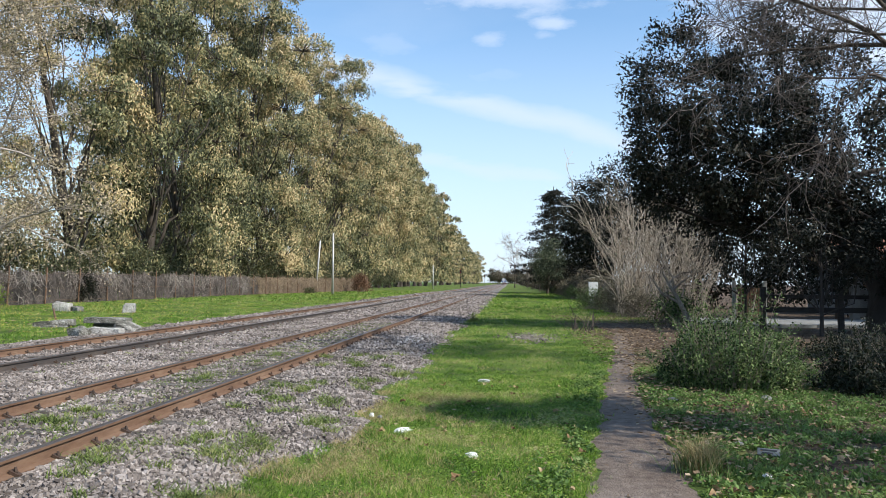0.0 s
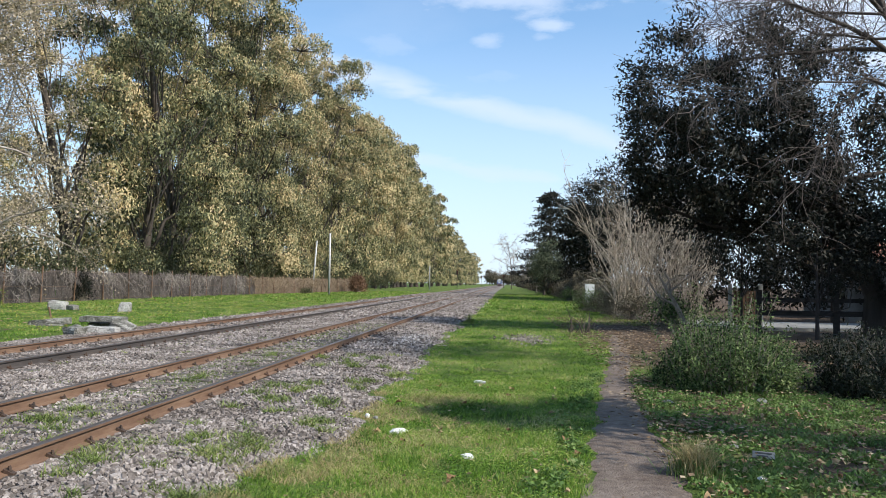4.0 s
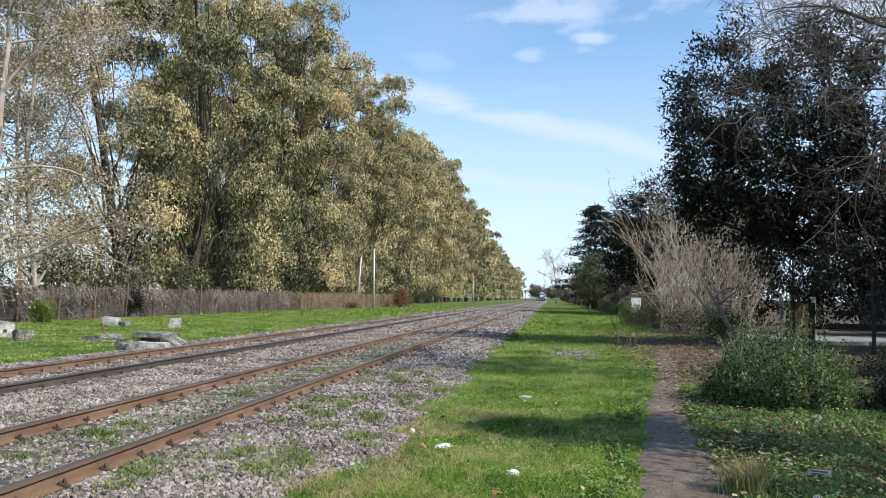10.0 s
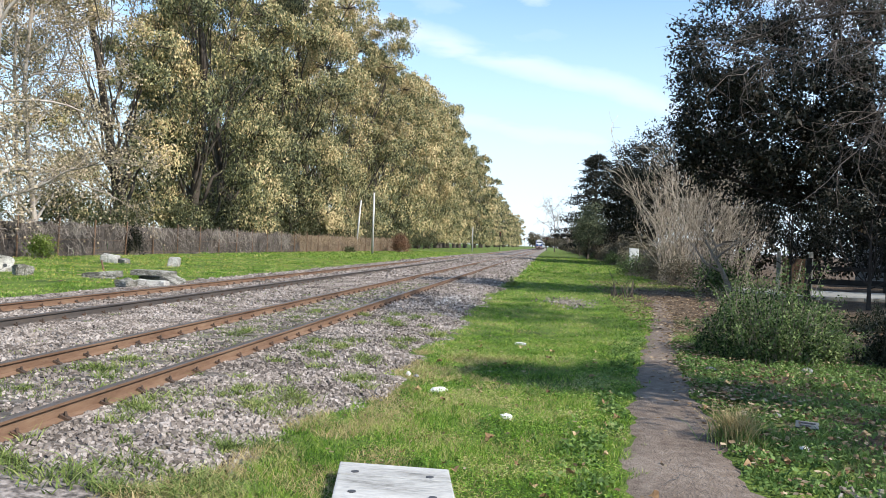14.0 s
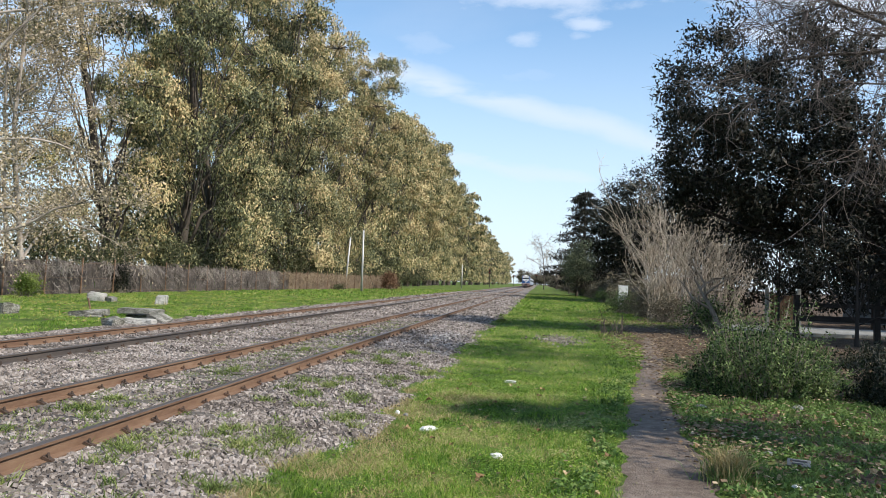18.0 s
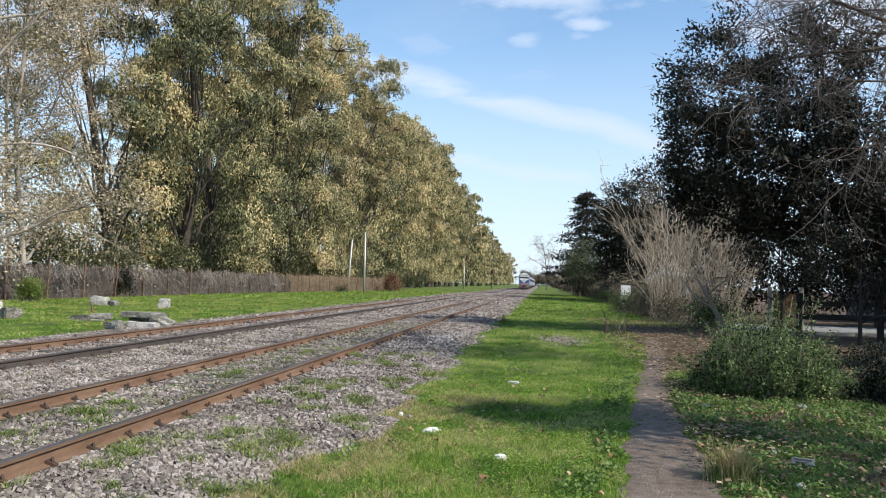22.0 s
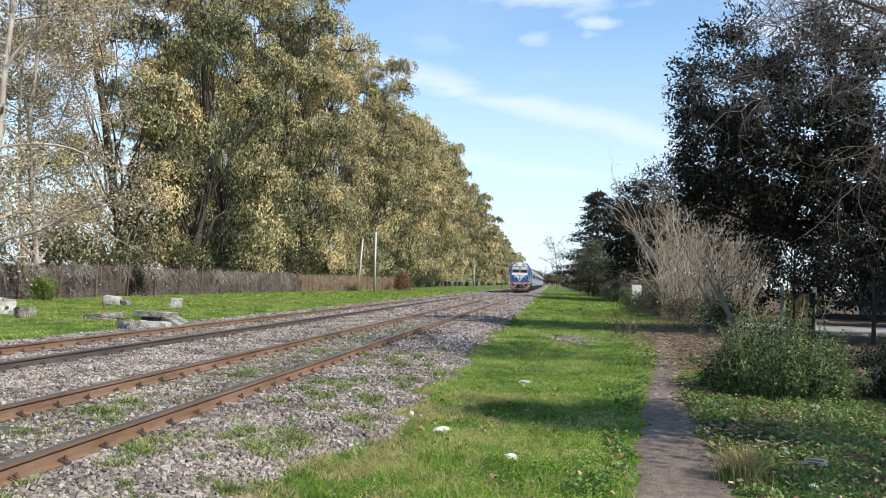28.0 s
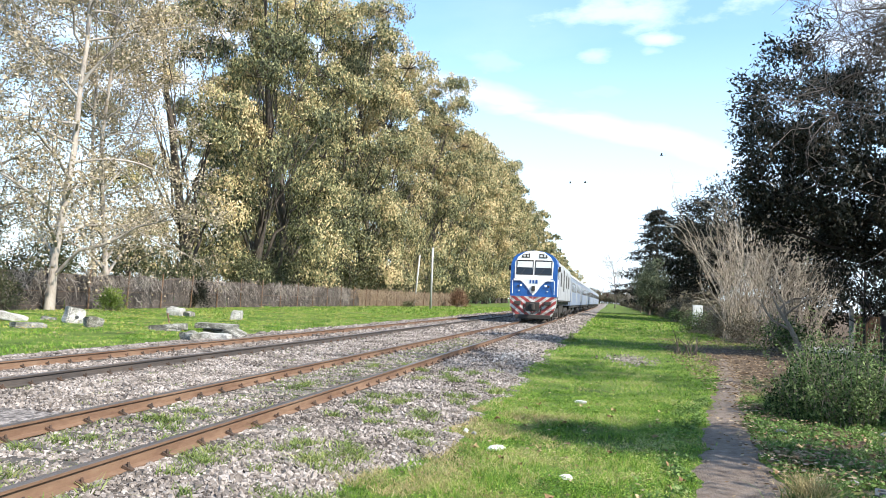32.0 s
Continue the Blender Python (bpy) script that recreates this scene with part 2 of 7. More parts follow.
M_twig = mat("bare_twigs", [(0.10, 0.082, 0.064), (0.19, 0.16, 0.125), (0.30, 0.26, 0.215)], 0.9, 0.8, island=0.8)
M_pale_twig = mat("pale_bare_stems", [(0.13, 0.10, 0.072), (0.27, 0.225, 0.172), (0.45, 0.39, 0.31)], 0.9, 0.8, island=0.8)
M_grey_twig = mat("grey_brown_twigs", [(0.06, 0.046, 0.038), (0.11, 0.086, 0.072), (0.19, 0.157, 0.135)], 0.9, 0.8, island=0.8)
M_vine = mat("dry_vine_stems", [(0.07, 0.056, 0.048), (0.13, 0.108, 0.093), (0.21, 0.18, 0.157), (0.32, 0.28, 0.25)], 0.92, 0.4, island=0.9)
M_reed = mat("dry_reed", [(0.12, 0.085, 0.055), (0.22, 0.16, 0.105), (0.31, 0.24, 0.165)], 0.9, 0.4, island=0.8)
M_galv = mat("galvanised_steel", [(0.30, 0.30, 0.30), (0.42, 0.42, 0.42), (0.55, 0.55, 0.54)], 0.6, 2.0, metal=0.3)
M_concrete = mat("mossy_concrete", [(0.035, 0.034, 0.026), (0.08, 0.077, 0.06), (0.16, 0.152, 0.13), (0.42, 0.405, 0.375)], 0.92, 3.2, bump=1.0, bump_scale=22, fine=1.7, coarse=2.0)
M_concrete_pale = mat("whitish_concrete", [(0.07, 0.065, 0.055), (0.22, 0.21, 0.19), (0.42, 0.405, 0.375), (0.55, 0.535, 0.505)], 0.92, 2.6, bump=1.0, bump_scale=22, fine=1.2)

# ---- mesh helpers ----


def raw_mesh(name, verts, faces, material, smooth=False):
    """One mesh from arrays: verts (n, 3); faces a list of (m, k) index arrays."""
    me = bpy.data.meshes.new(name)
    verts = np.asarray(verts, np.float32)
    faces = [np.asarray(fc, np.int32) for fc in (faces if isinstance(faces, list) else [faces]) if len(fc)]
    loops = np.concatenate([fc.ravel() for fc in faces])
    sizes = np.concatenate([np.full(len(fc), fc.shape[1], np.int32) for fc in faces])
    me.vertices.add(len(verts))
    me.vertices.foreach_set("co", verts.ravel())
    me.loops.add(len(loops))
    me.loops.foreach_set("vertex_index", loops)
    me.polygons.add(len(sizes))
    starts = np.concatenate([[0], np.cumsum(sizes)[:-1]]).astype(np.int32)
    me.polygons.foreach_set("loop_start", starts)
    me.polygons.foreach_set("use_smooth", np.full(len(sizes), smooth))
    me.materials.append(material)
    me.update(calc_edges=True)
    me.validate()
    return me


def child(name, data, parent, label="", kind=""):
    ob = new(name, data)
    ob.parent = parent
    return tagged(ob, label, kind=kind)


def thing(name, m, label, category, group="", kind=""):
    ob = new(name)
    ob.matrix_world = m
    ob.empty_display_size = 0.2
    return tagged(ob, label, category, group, kind)


def bm_mesh(name, bm, material, smooth=False):
    me = bpy.data.meshes.new(name)
    bm.to_mesh(me)
    bm.free()
    for p in me.polygons:
        p.use_smooth = smooth
    for mt in (material if isinstance(material, (list, tuple)) else [material]):
        me.materials.append(mt)
    return me


def part(name, bm, material, parent, label="", smooth=False):
    """Links a bmesh as one mesh object under a thing or a part."""
    return child(name, bm_mesh(name, bm, material, smooth), parent, label)


def box_bm(sx, sy, sz, at=(0, 0, 0), bevel=0.0, bm=None, turn=None):
    """A box centred at `at`, bevelled."""
    own = bmesh.new()
    bmesh.ops.create_cube(own, size=1.0)
    bmesh.ops.scale(own, vec=(sx, sy, sz), verts=own.verts)
    if bevel:
        bmesh.ops.bevel(own, geom=own.edges[:], offset=bevel, segments=2, affect="EDGES", profile=0.6)
    bmesh.ops.transform(own, matrix=Matrix.Translation(at) @ (turn or Matrix()), verts=own.verts)
    return join_bm(bm, own)


def join_bm(bm, own):
    if bm is None:
        return own
    me = bpy.data.meshes.new("tmp")
    own.to_mesh(me)
    own.free()
    bm.from_mesh(me)
    bpy.data.meshes.remove(me)
    return bm


def cyl_bm(r1, r2, depth, m=None, seg=16, bm=None, bevel=0.0):
    own = bmesh.new()
    bmesh.ops.create_cone(own, cap_ends=True, segments=seg, radius1=r1, radius2=r2, depth=depth)
    if bevel:
        ed = [e for e in own.edges if len(e.link_faces) == 2 and any(len(fc.verts) > 4 for fc in e.link_faces)]
        bmesh.ops.bevel(own, geom=ed, offset=bevel, segments=2, affect="EDGES")
    bmesh.ops.transform(own, matrix=m or Matrix(), verts=own.verts)
    return join_bm(bm, own)


def tubes(lines, sides=6):
    """Tapered tubes along polylines [(points (n, 3), radii (n,))]. Returns verts and quads."""
    V, F, base = [], [], 0
    ang = np.arange(sides) * 2 * np.pi / sides
    for pts, rad in lines:
        pts, rad = np.asarray(pts, float), np.asarray(rad, float)
        d = np.gradient(pts, axis=0)
        d /= np.linalg.norm(d, axis=1)[:, None] + 1e-9
        ref = np.array([0.0, 0.0, 1.0]) if abs(d[0][2]) < 0.8 else np.array([1.0, 0.0, 0.0])
        u = np.cross(d, ref)
        u /= np.linalg.norm(u, axis=1)[:, None] + 1e-9
        w = np.cross(d, u)
        ring = pts[:, None] + rad[:, None, None] * (np.cos(ang)[None, :, None] * u[:, None] + np.sin(ang)[None, :, None] * w[:, None])
        n = len(pts)
        V.append(ring.reshape(-1, 3))
        i, j = np.meshgrid(np.arange(n - 1), np.arange(sides), indexing="ij")
        a, b2 = base + i * sides + j, base + i * sides + (j + 1) % sides
        F.append(np.stack([a, b2, b2 + sides, a + sides], -1).reshape(-1, 4))
        base += n * sides
    return np.concatenate(V), np.concatenate(F)


def leaf_quads(rng, centres, length, width, droop=0.0, spread=1.0, out=None, plain=False):
    """One pointed blade of four corners at each centre. droop: how far the blades hang down. out: which way the blades turn their faces."""
    n = len(centres)
    d = rng.normal(size=(n, 3)) * spread
    d[:, 2] -= droop
    d /= np.linalg.norm(d, axis=1)[:, None] + 1e-9
    s = np.cross(d, rng.normal(size=(n, 3)) * (1.0 if out is None else 0.4) + (0 if out is None else out))
    s /= np.linalg.norm(s, axis=1)[:, None] + 1e-9
    ln = length * rng.uniform(0.6, 1.35, n)[:, None]
    wd = width * rng.uniform(0.6, 1.35, n)[:, None]
    c = np.asarray(centres)
    if plain:       # three corners, for trees further off
        return np.stack([c - s * wd * 0.5, c + s * wd * 0.5, c + d * ln], 1).reshape(-1, 3), np.arange(3 * n).reshape(-1, 3)
    v = np.stack([c, c + d * ln * 0.45 + s * wd * 0.5, c + d * ln, c + d * ln * 0.45 - s * wd * 0.5], 1)
    return v.reshape(-1, 3), np.arange(4 * n).reshape(-1, 4)


def wobble(rng, start, way, length, n, jitter=0.15, sag=0.0):
    """A crooked polyline."""
    pts, p, d = [np.array(start, float)], np.array(start, float), np.array(way, float)
    d /= np.linalg.norm(d)
    for _ in range(n):
        d = d + rng.normal(size=3) * jitter
        d[2] -= sag
        d /= np.linalg.norm(d)
        p = p + d * length / n
        pts.append(p.copy())
    return np.array(pts)

# ---- ground ----
NEAR_X, FAR_X = -4.92, -9.46           # centre lines of the two tracks
RAIL_TOP, RAIL_H, GAUGE = 0.25, 0.155, 1.676


def waves(x, y, scale, seed):
    """Smooth patches between 0 and 1 over the plan."""
    r = np.random.default_rng(seed)
    s = np.zeros_like(np.asarray(x, float))
    for _ in range(9):
        a, k, ph = r.uniform(0, 6.283), r.uniform(0.5, 2.0) / scale, r.uniform(0, 6.283)
        s = s + np.sin((np.cos(a) * x + np.sin(a) * y) * k * 6.283 + ph)
    return 1 / (1 + np.exp(-s * 0.9))


def ballast_edge(y):
    """x of the edge between the ballast and the grass beside it."""
    return -1.74 + 0.12 * np.sin(y * 0.9) + 0.08 * np.sin(y * 2.3 + 1) + 0.04 * np.sin(y * 6.1) - np.clip((9.0 - y) * 0.2, 0, 0.8)


def ground_z(x, y):
    x, y = np.asarray(x, float), np.asarray(y, float)
    z = 0.05 * (waves(x, y, 6.0, 3) - 0.5) * np.clip((y - 10) / 20, 0.25, 1) * np.clip(1.6 - np.abs(x) / 60, 0, 1)
    z = z + 0.22 * (waves(x * 0.35, y, 16.0, 8) - 0.5) * np.clip((y - 30) / 30, 0, 1) * np.clip((x + 1.6) / 1.5, 0, 1) * np.clip((20 - x) / 8, 0, 1)
    left = np.clip((-11.6 - x) / 1.5, 0, 1)
    under = np.clip((-2.0 - x) / 0.8, 0, 1) * (1 - left)
    return z * (1 - under) - 0.10 * under + 0.09 * left


def grid_mesh(name, xs, ys, zfun, material, smooth=True):
    X, Y = np.meshgrid(xs, ys)
    V = np.stack([X, Y, zfun(X, Y)], -1).reshape(-1, 3)
    nx, ny = len(xs), len(ys)
    i, j = np.meshgrid(np.arange(ny - 1), np.arange(nx - 1), indexing="ij")
    a = i * nx + j
    return raw_mesh(name, V, np.stack([a, a + 1, a + nx + 1, a + nx], -1).reshape(-1, 4), material, smooth)


def ground_material():
    """Turf, with bare leaf-strewn soil under the trees beside the path."""
    m = bpy.data.materials.new("ground_turf_and_soil")
    m.use_nodes = True
    N, L = m.node_tree.nodes, m.node_tree.links
    b = N["Principled BSDF"]
    b.inputs["Roughness"].default_value = 0.95
    b.inputs["Specular IOR Level"].default_value = 0.2
    geo, sep = N.new("ShaderNodeNewGeometry"), N.new("ShaderNodeSeparateXYZ")
    L.new(geo.outputs["Position"], sep.inputs["Vector"])

    def noise_of(scale, detail=4.0):
        n = N.new("ShaderNodeTexNoise")
        n.inputs["Scale"].default_value, n.inputs["Detail"].default_value = scale, detail
        L.new(geo.outputs["Position"], n.inputs["Vector"])
        return n.outputs["Fac"]

    def ramp(sock, cols):
        r = N.new("ShaderNodeValToRGB")
        while len(r.color_ramp.elements) < len(cols):
            r.color_ramp.elements.new(0.5)
        for k, (p, c) in enumerate(cols):
            r.color_ramp.elements[k].position, r.color_ramp.elements[k].color = p, (*c, 1)
        L.new(sock, r.inputs["Fac"])
        return r.outputs["Color"]

    turf = ramp(noise_of(0.55, 6), [(0.3, (0.045, 0.07, 0.014)), (0.45, (0.08, 0.125, 0.02)), (0.58, (0.115, 0.16, 0.028)), (0.72, (0.17, 0.16, 0.06))])
    soil = ramp(noise_of(2.2, 6), [(0.3, (0.05, 0.036, 0.024)), (0.5, (0.095, 0.066, 0.044)), (0.7, (0.15, 0.11, 0.075))])
    fine = noise_of(24.0, 3)
    ma = N.new("ShaderNodeMath")
    ma.operation = "MULTIPLY_ADD"
    ma.inputs[1].default_value = 5.0
    L.new(noise_of(0.4, 5), ma.inputs[0])
    L.new(sep.outputs["X"], ma.inputs[2])
    far = N.new("ShaderNodeMapRange")       # the turf closes again further along the verge
    far.inputs["From Min"].default_value, far.inputs["From Max"].default_value = 36.0, 50.0
    far.inputs["To Max"].default_value = -5.0
    L.new(sep.outputs["Y"], far.inputs["Value"])
    sm = N.new("ShaderNodeMath")
    L.new(ma.outputs[0], sm.inputs[0])
    L.new(far.outputs["Result"], sm.inputs[1])
    mr = N.new("ShaderNodeMapRange")
    mr.inputs["From Min"].default_value, mr.inputs["From Max"].default_value = 4.6, 5.6
    L.new(sm.outputs[0], mr.inputs["Value"])
    mix = N.new("ShaderNodeMix")
    mix.data_type = "RGBA"
    L.new(mr.outputs["Result"], mix.inputs["Factor"])
    L.new(turf, mix.inputs["A"])
    L.new(soil, mix.inputs["B"])
    mul = N.new("ShaderNodeMix")
    mul.data_type, mul.blend_type = "RGBA", "MULTIPLY"
    mul.inputs["Factor"].default_value = 1.0
    L.new(mix.outputs["Result"], mul.inputs["A"])
    L.new(ramp(fine, [(0.3, (0.5, 0.5, 0.5)), (0.7, (1.25, 1.25, 1.25))]), mul.inputs["B"])
    L.new(mul.outputs["Result"], b.inputs["Base Color"])
    bp = N.new("ShaderNodeBump")
    bp.inputs["Strength"].default_value, bp.inputs["Distance"].default_value = 0.9, 0.05
    L.new(fine, bp.inputs["Height"])
    L.new(bp.outputs["Normal"], b.inputs["Normal"])
    return m


M_ground = ground_material()
gx = np.concatenate([[-3000, -1200, -500, -200, -120, -80, -60, -50], np.arange(-42, -12, 2.0), np.arange(-12, 9, 0.5), np.arange(9, 30, 2.0), [34, 45, 70, 120, 250, 600, 1500, 3000]])
gy = np.concatenate([[-900, -300, -100, -40, -15, -5], np.arange(0, 40, 0.8), np.arange(40, 140, 2.5), [145, 160, 180, 220, 300, 400, 600, 1000, 2000, 4000]])
tagged(new("ground", grid_mesh("ground", gx, gy, ground_z, M_ground)), "green turf with bare leaf-strewn soil beside a footpath", "ground", kind="structure")


def ballast_z(x, y):
    e = ballast_edge(y)
    t = np.clip((e - x) / 0.75, 0, 1)
    z = -0.03 + 0.115 * t
    lt = np.clip((x + 12.6) / 1.0, 0, 1)
    return np.minimum(z, 0.05 + 0.035 * lt) + 0.022 * (waves(x, y, 0.7, 21) - 0.5) + 0.02 * (waves(x, y, 2.6, 22) - 0.5)


bx = np.concatenate([np.arange(-12.6, -3.4, 0.3), np.arange(-3.4, -1.3, 0.12)])
by = np.concatenate([np.arange(-6, 40, 0.35), np.arange(40, 140, 1.5), [150, 180, 240, 320, 500, 900, 1600]])
ballast = tagged(new("ballast_bed", grid_mesh("ballast_bed", bx, by, ballast_z, M_ballast_bed)), "grey crushed-stone ballast bed under two railway tracks", "ballast", kind="structure")

# the footpath: a worn strip with ragged edges
PATH_Y = np.array([-4, 2, 5, 6.4, 8.2, 10.3, 12.3, 15.5, 18, 21, 24, 27])
PATH_L = np.array([0.10, 0.30, 0.48, 0.60, 0.84, 1.12, 1.40, 1.90, 2.3, 2.72, 3.1, 3.5])
PATH_R = np.array([1.5, 1.5, 1.55, 1.62, 1.75, 1.86, 2.05, 2.44, 2.85, 3.25, 3.6, 3.9])


def path_edges(y):
    l = np.interp(y, PATH_Y, PATH_L) + 0.035 * np.sin(y * 2.7) + 0.035 * np.sin(y * 6.3 + 1) + 0.025 * np.sin(y * 21)
    r = np.interp(y, PATH_Y, PATH_R) + 0.04 * np.sin(y * 2.3 + 2) + 0.04 * np.sin(y * 7.1) + 0.025 * np.sin(y * 19)
    return l, r


def make_path():
    ys = np.arange(-4, 27, 0.12)
    l, r = path_edges(ys)
    us = np.linspace(0, 1, 9)
    X = l[:, None] + (r - l)[:, None] * us[None]
    Y = np.repeat(ys[:, None], 9, 1)
    Z = ground_z(X, Y) + 0.016 - 0.03 * (2 * us[None] - 1) ** 6 + 0.008 * (waves(X, Y, 0.8, 4) - 0.5)
    V = np.stack([X, Y, Z], -1).reshape(-1, 3)
    i, j = np.meshgrid(np.arange(len(ys) - 1), np.arange(8), indexing="ij")
    a = i * 9 + j
    me = raw_mesh("footpath", V, np.stack([a, a + 1, a + 10, a + 9], -1).reshape(-1, 4), M_path, True)
    tagged(new("footpath", me), "narrow worn grey-brown asphalt footpath through grass", "path", kind="structure")


make_path()

# ---- tracks ----
RAIL_PROFILE = [(-0.07, 0.0), (-0.07, 0.012), (-0.012, 0.028), (-0.009, 0.112), (-0.034, 0.124), (-0.036, 0.148), (-0.028, 0.155),
                (0.028, 0.155), (0.036, 0.148), (0.034, 0.124), (0.009, 0.112), (0.012, 0.028), (0.07, 0.012), (0.07, 0.0)]


def rail_mesh(material):
    ys = np.concatenate([np.arange(-8, 60, 4.0), [60, 90, 140, 220, 400, 800, 1500]])
    pr = np.array(RAIL_PROFILE)
    n, k = len(ys), len(pr)
    V = np.zeros((n, k, 3))
    V[:, :, 0], V[:, :, 2], V[:, :, 1] = pr[None, :, 0], pr[None, :, 1], ys[:, None]
    i, j = np.meshgrid(np.arange(n - 1), np.arange(k), indexing="ij")
    a, b2 = i * k + j, i * k + (j + 1) % k
    F = np.stack([a, b2, b2 + k, a + k], -1).reshape(-1, 4)
    me = raw_mesh("rail", V.reshape(-1, 3), F, material)
    me.materials.append(M_railtop)
    idx = np.where(np.isin(np.tile(np.arange(k), n - 1), (5, 6, 7)), 1, 0).astype(np.int32)
    me.polygons.foreach_set("material_index", idx)
    return me


def clip_mesh():
    bm = box_bm(0.085, 0.065, 0.05, (0.05, 0, 0.027))
    for v in bm.verts:       # a wedge that leans against the rail's foot
        if v.co.x > 0.05:
            v.co.z = min(v.co.z, 0.014)
            v.co.y *= 0.75
    cyl_bm(0.014, 0.010, 0.045, pose(0.048, 0, 0.052, 0, -14), 6, bm)
    return bm_mesh("rail_clip", bm, M_clip)


CLIP = clip_mesh()


def sleeper_mesh():
    bm = box_bm(2.7, 0.24, 0.14, (0, 0, -0.07), 0.012)
    return bm_mesh("sleeper", bm, M_sleeper)


SLEEPER = sleeper_mesh()


def make_track(cx, label, mats):
    tr = thing("railway_track", pose(cx, 0, RAIL_TOP - RAIL_H), label, "railway track", "pair of tracks")
    for s, mt in zip((-1, 1), mats):
        r = child("rail", rail_mesh(mt), tr)
        r.location.x = s * (GAUGE / 2 + 0.035)
    rr = random.Random(int(abs(cx) * 10))
    y0 = 3.0
    for i in range(150):
        y = y0 + i * 0.62 + rr.uniform(-0.03, 0.03)
        if i < 110:
            s = child("sleeper", SLEEPER, tr)
            s.location = (rr.uniform(-0.05, 0.05), y, 0.002 + rr.uniform(-0.008, 0.004))
            s.rotation_euler.z = rr.uniform(-0.012, 0.012)
        for side in (-1, 1):
            for face in (-1, 1):
                if face == -1 and i > 50:
                    continue
                c = child("rail_clip", CLIP, tr)
                c.location = (side * (GAUGE / 2 + 0.035) + face * 0.02, y + rr.uniform(-0.01, 0.01), 0.004)
                c.rotation_euler.z = 0.0 if face == 1 else math.pi
    return tr


make_track(NEAR_X, "broad-gauge track with rust-brown rails on weedy sleepers", (M_rust, M_rust))
make_track(FAR_X, "broad-gauge track with rusty and dark steel rails", (M_rust, M_rust_dark))

# ---- ballast stones, grass ----
OCTA = np.array([[1.2, 0, 0], [-1.2, 0, 0], [0, 1.2, 0], [0, -1.2, 0], [0, 0, 1.2], [0, 0, -1.2]], float)
OCTA_F = np.array([[0, 2, 4], [2, 1, 4], [1, 3, 4], [3, 0, 4], [2, 0, 5], [1, 2, 5], [3, 1, 5], [0, 3, 5]])


BLOCK = np.array([[x, y, z] for z in (-0.8, 0.8) for y in (-0.8, 0.8) for x in (-0.8, 0.8)], float)
BLOCK_F = np.array([[0, 1, 3, 2], [4, 6, 7, 5], [0, 4, 5, 1], [2, 3, 7, 6], [0, 2, 6, 4], [1, 5, 7, 3]])


def stones_mesh(name, rng, pts, size, material, far=False):
    """Crushed stones, one at each place: uneven blocks, or eight-sided grains where they lie far off."""
    n = len(pts)
    shape, faces = (OCTA, OCTA_F) if far else (BLOCK, BLOCK_F)
    k = len(shape)
    v = shape[None] + rng.uniform(-0.36, 0.36, (n, k, 3))
    v = v * rng.uniform(0.55, 1.25, (n, 1, 3)) * (size * rng.uniform(0.55, 1.35, n))[:, None, None] * 0.5
    q = rng.normal(size=(n, 4))
    q /= np.linalg.norm(q, axis=1)[:, None]
    w, x, y, z = q.T
    R = np.stack([np.stack([1 - 2 * (y * y + z * z), 2 * (x * y - z * w), 2 * (x * z + y * w)], -1),
                  np.stack([2 * (x * y + z * w), 1 - 2 * (x * x + z * z), 2 * (y * z - x * w)], -1),
                  np.stack([2 * (x * z - y * w), 2 * (y * z + x * w), 1 - 2 * (x * x + y * y)], -1)], 1)
    v = np.einsum("nij,nkj->nki", R, v) + pts[:, None]
    F = (faces[None] + k * np.arange(n)[:, None, None]).reshape(-1, faces.shape[1])
    return raw_mesh(name, v.reshape(-1, 3), F, material)


def off_rails(x, keep=0.09):
    ok = np.ones_like(x, bool)
    for cx in (NEAR_X, FAR_X):
        for s in (-1, 1):
            ok &= np.abs(x - cx - s * (GAUGE / 2 + 0.035)) > keep
    return ok


def scatter(rng, n, x0, x1, y0, y1):
    return rng.uniform(x0, x1, n), rng.uniform(y0, y1, n)


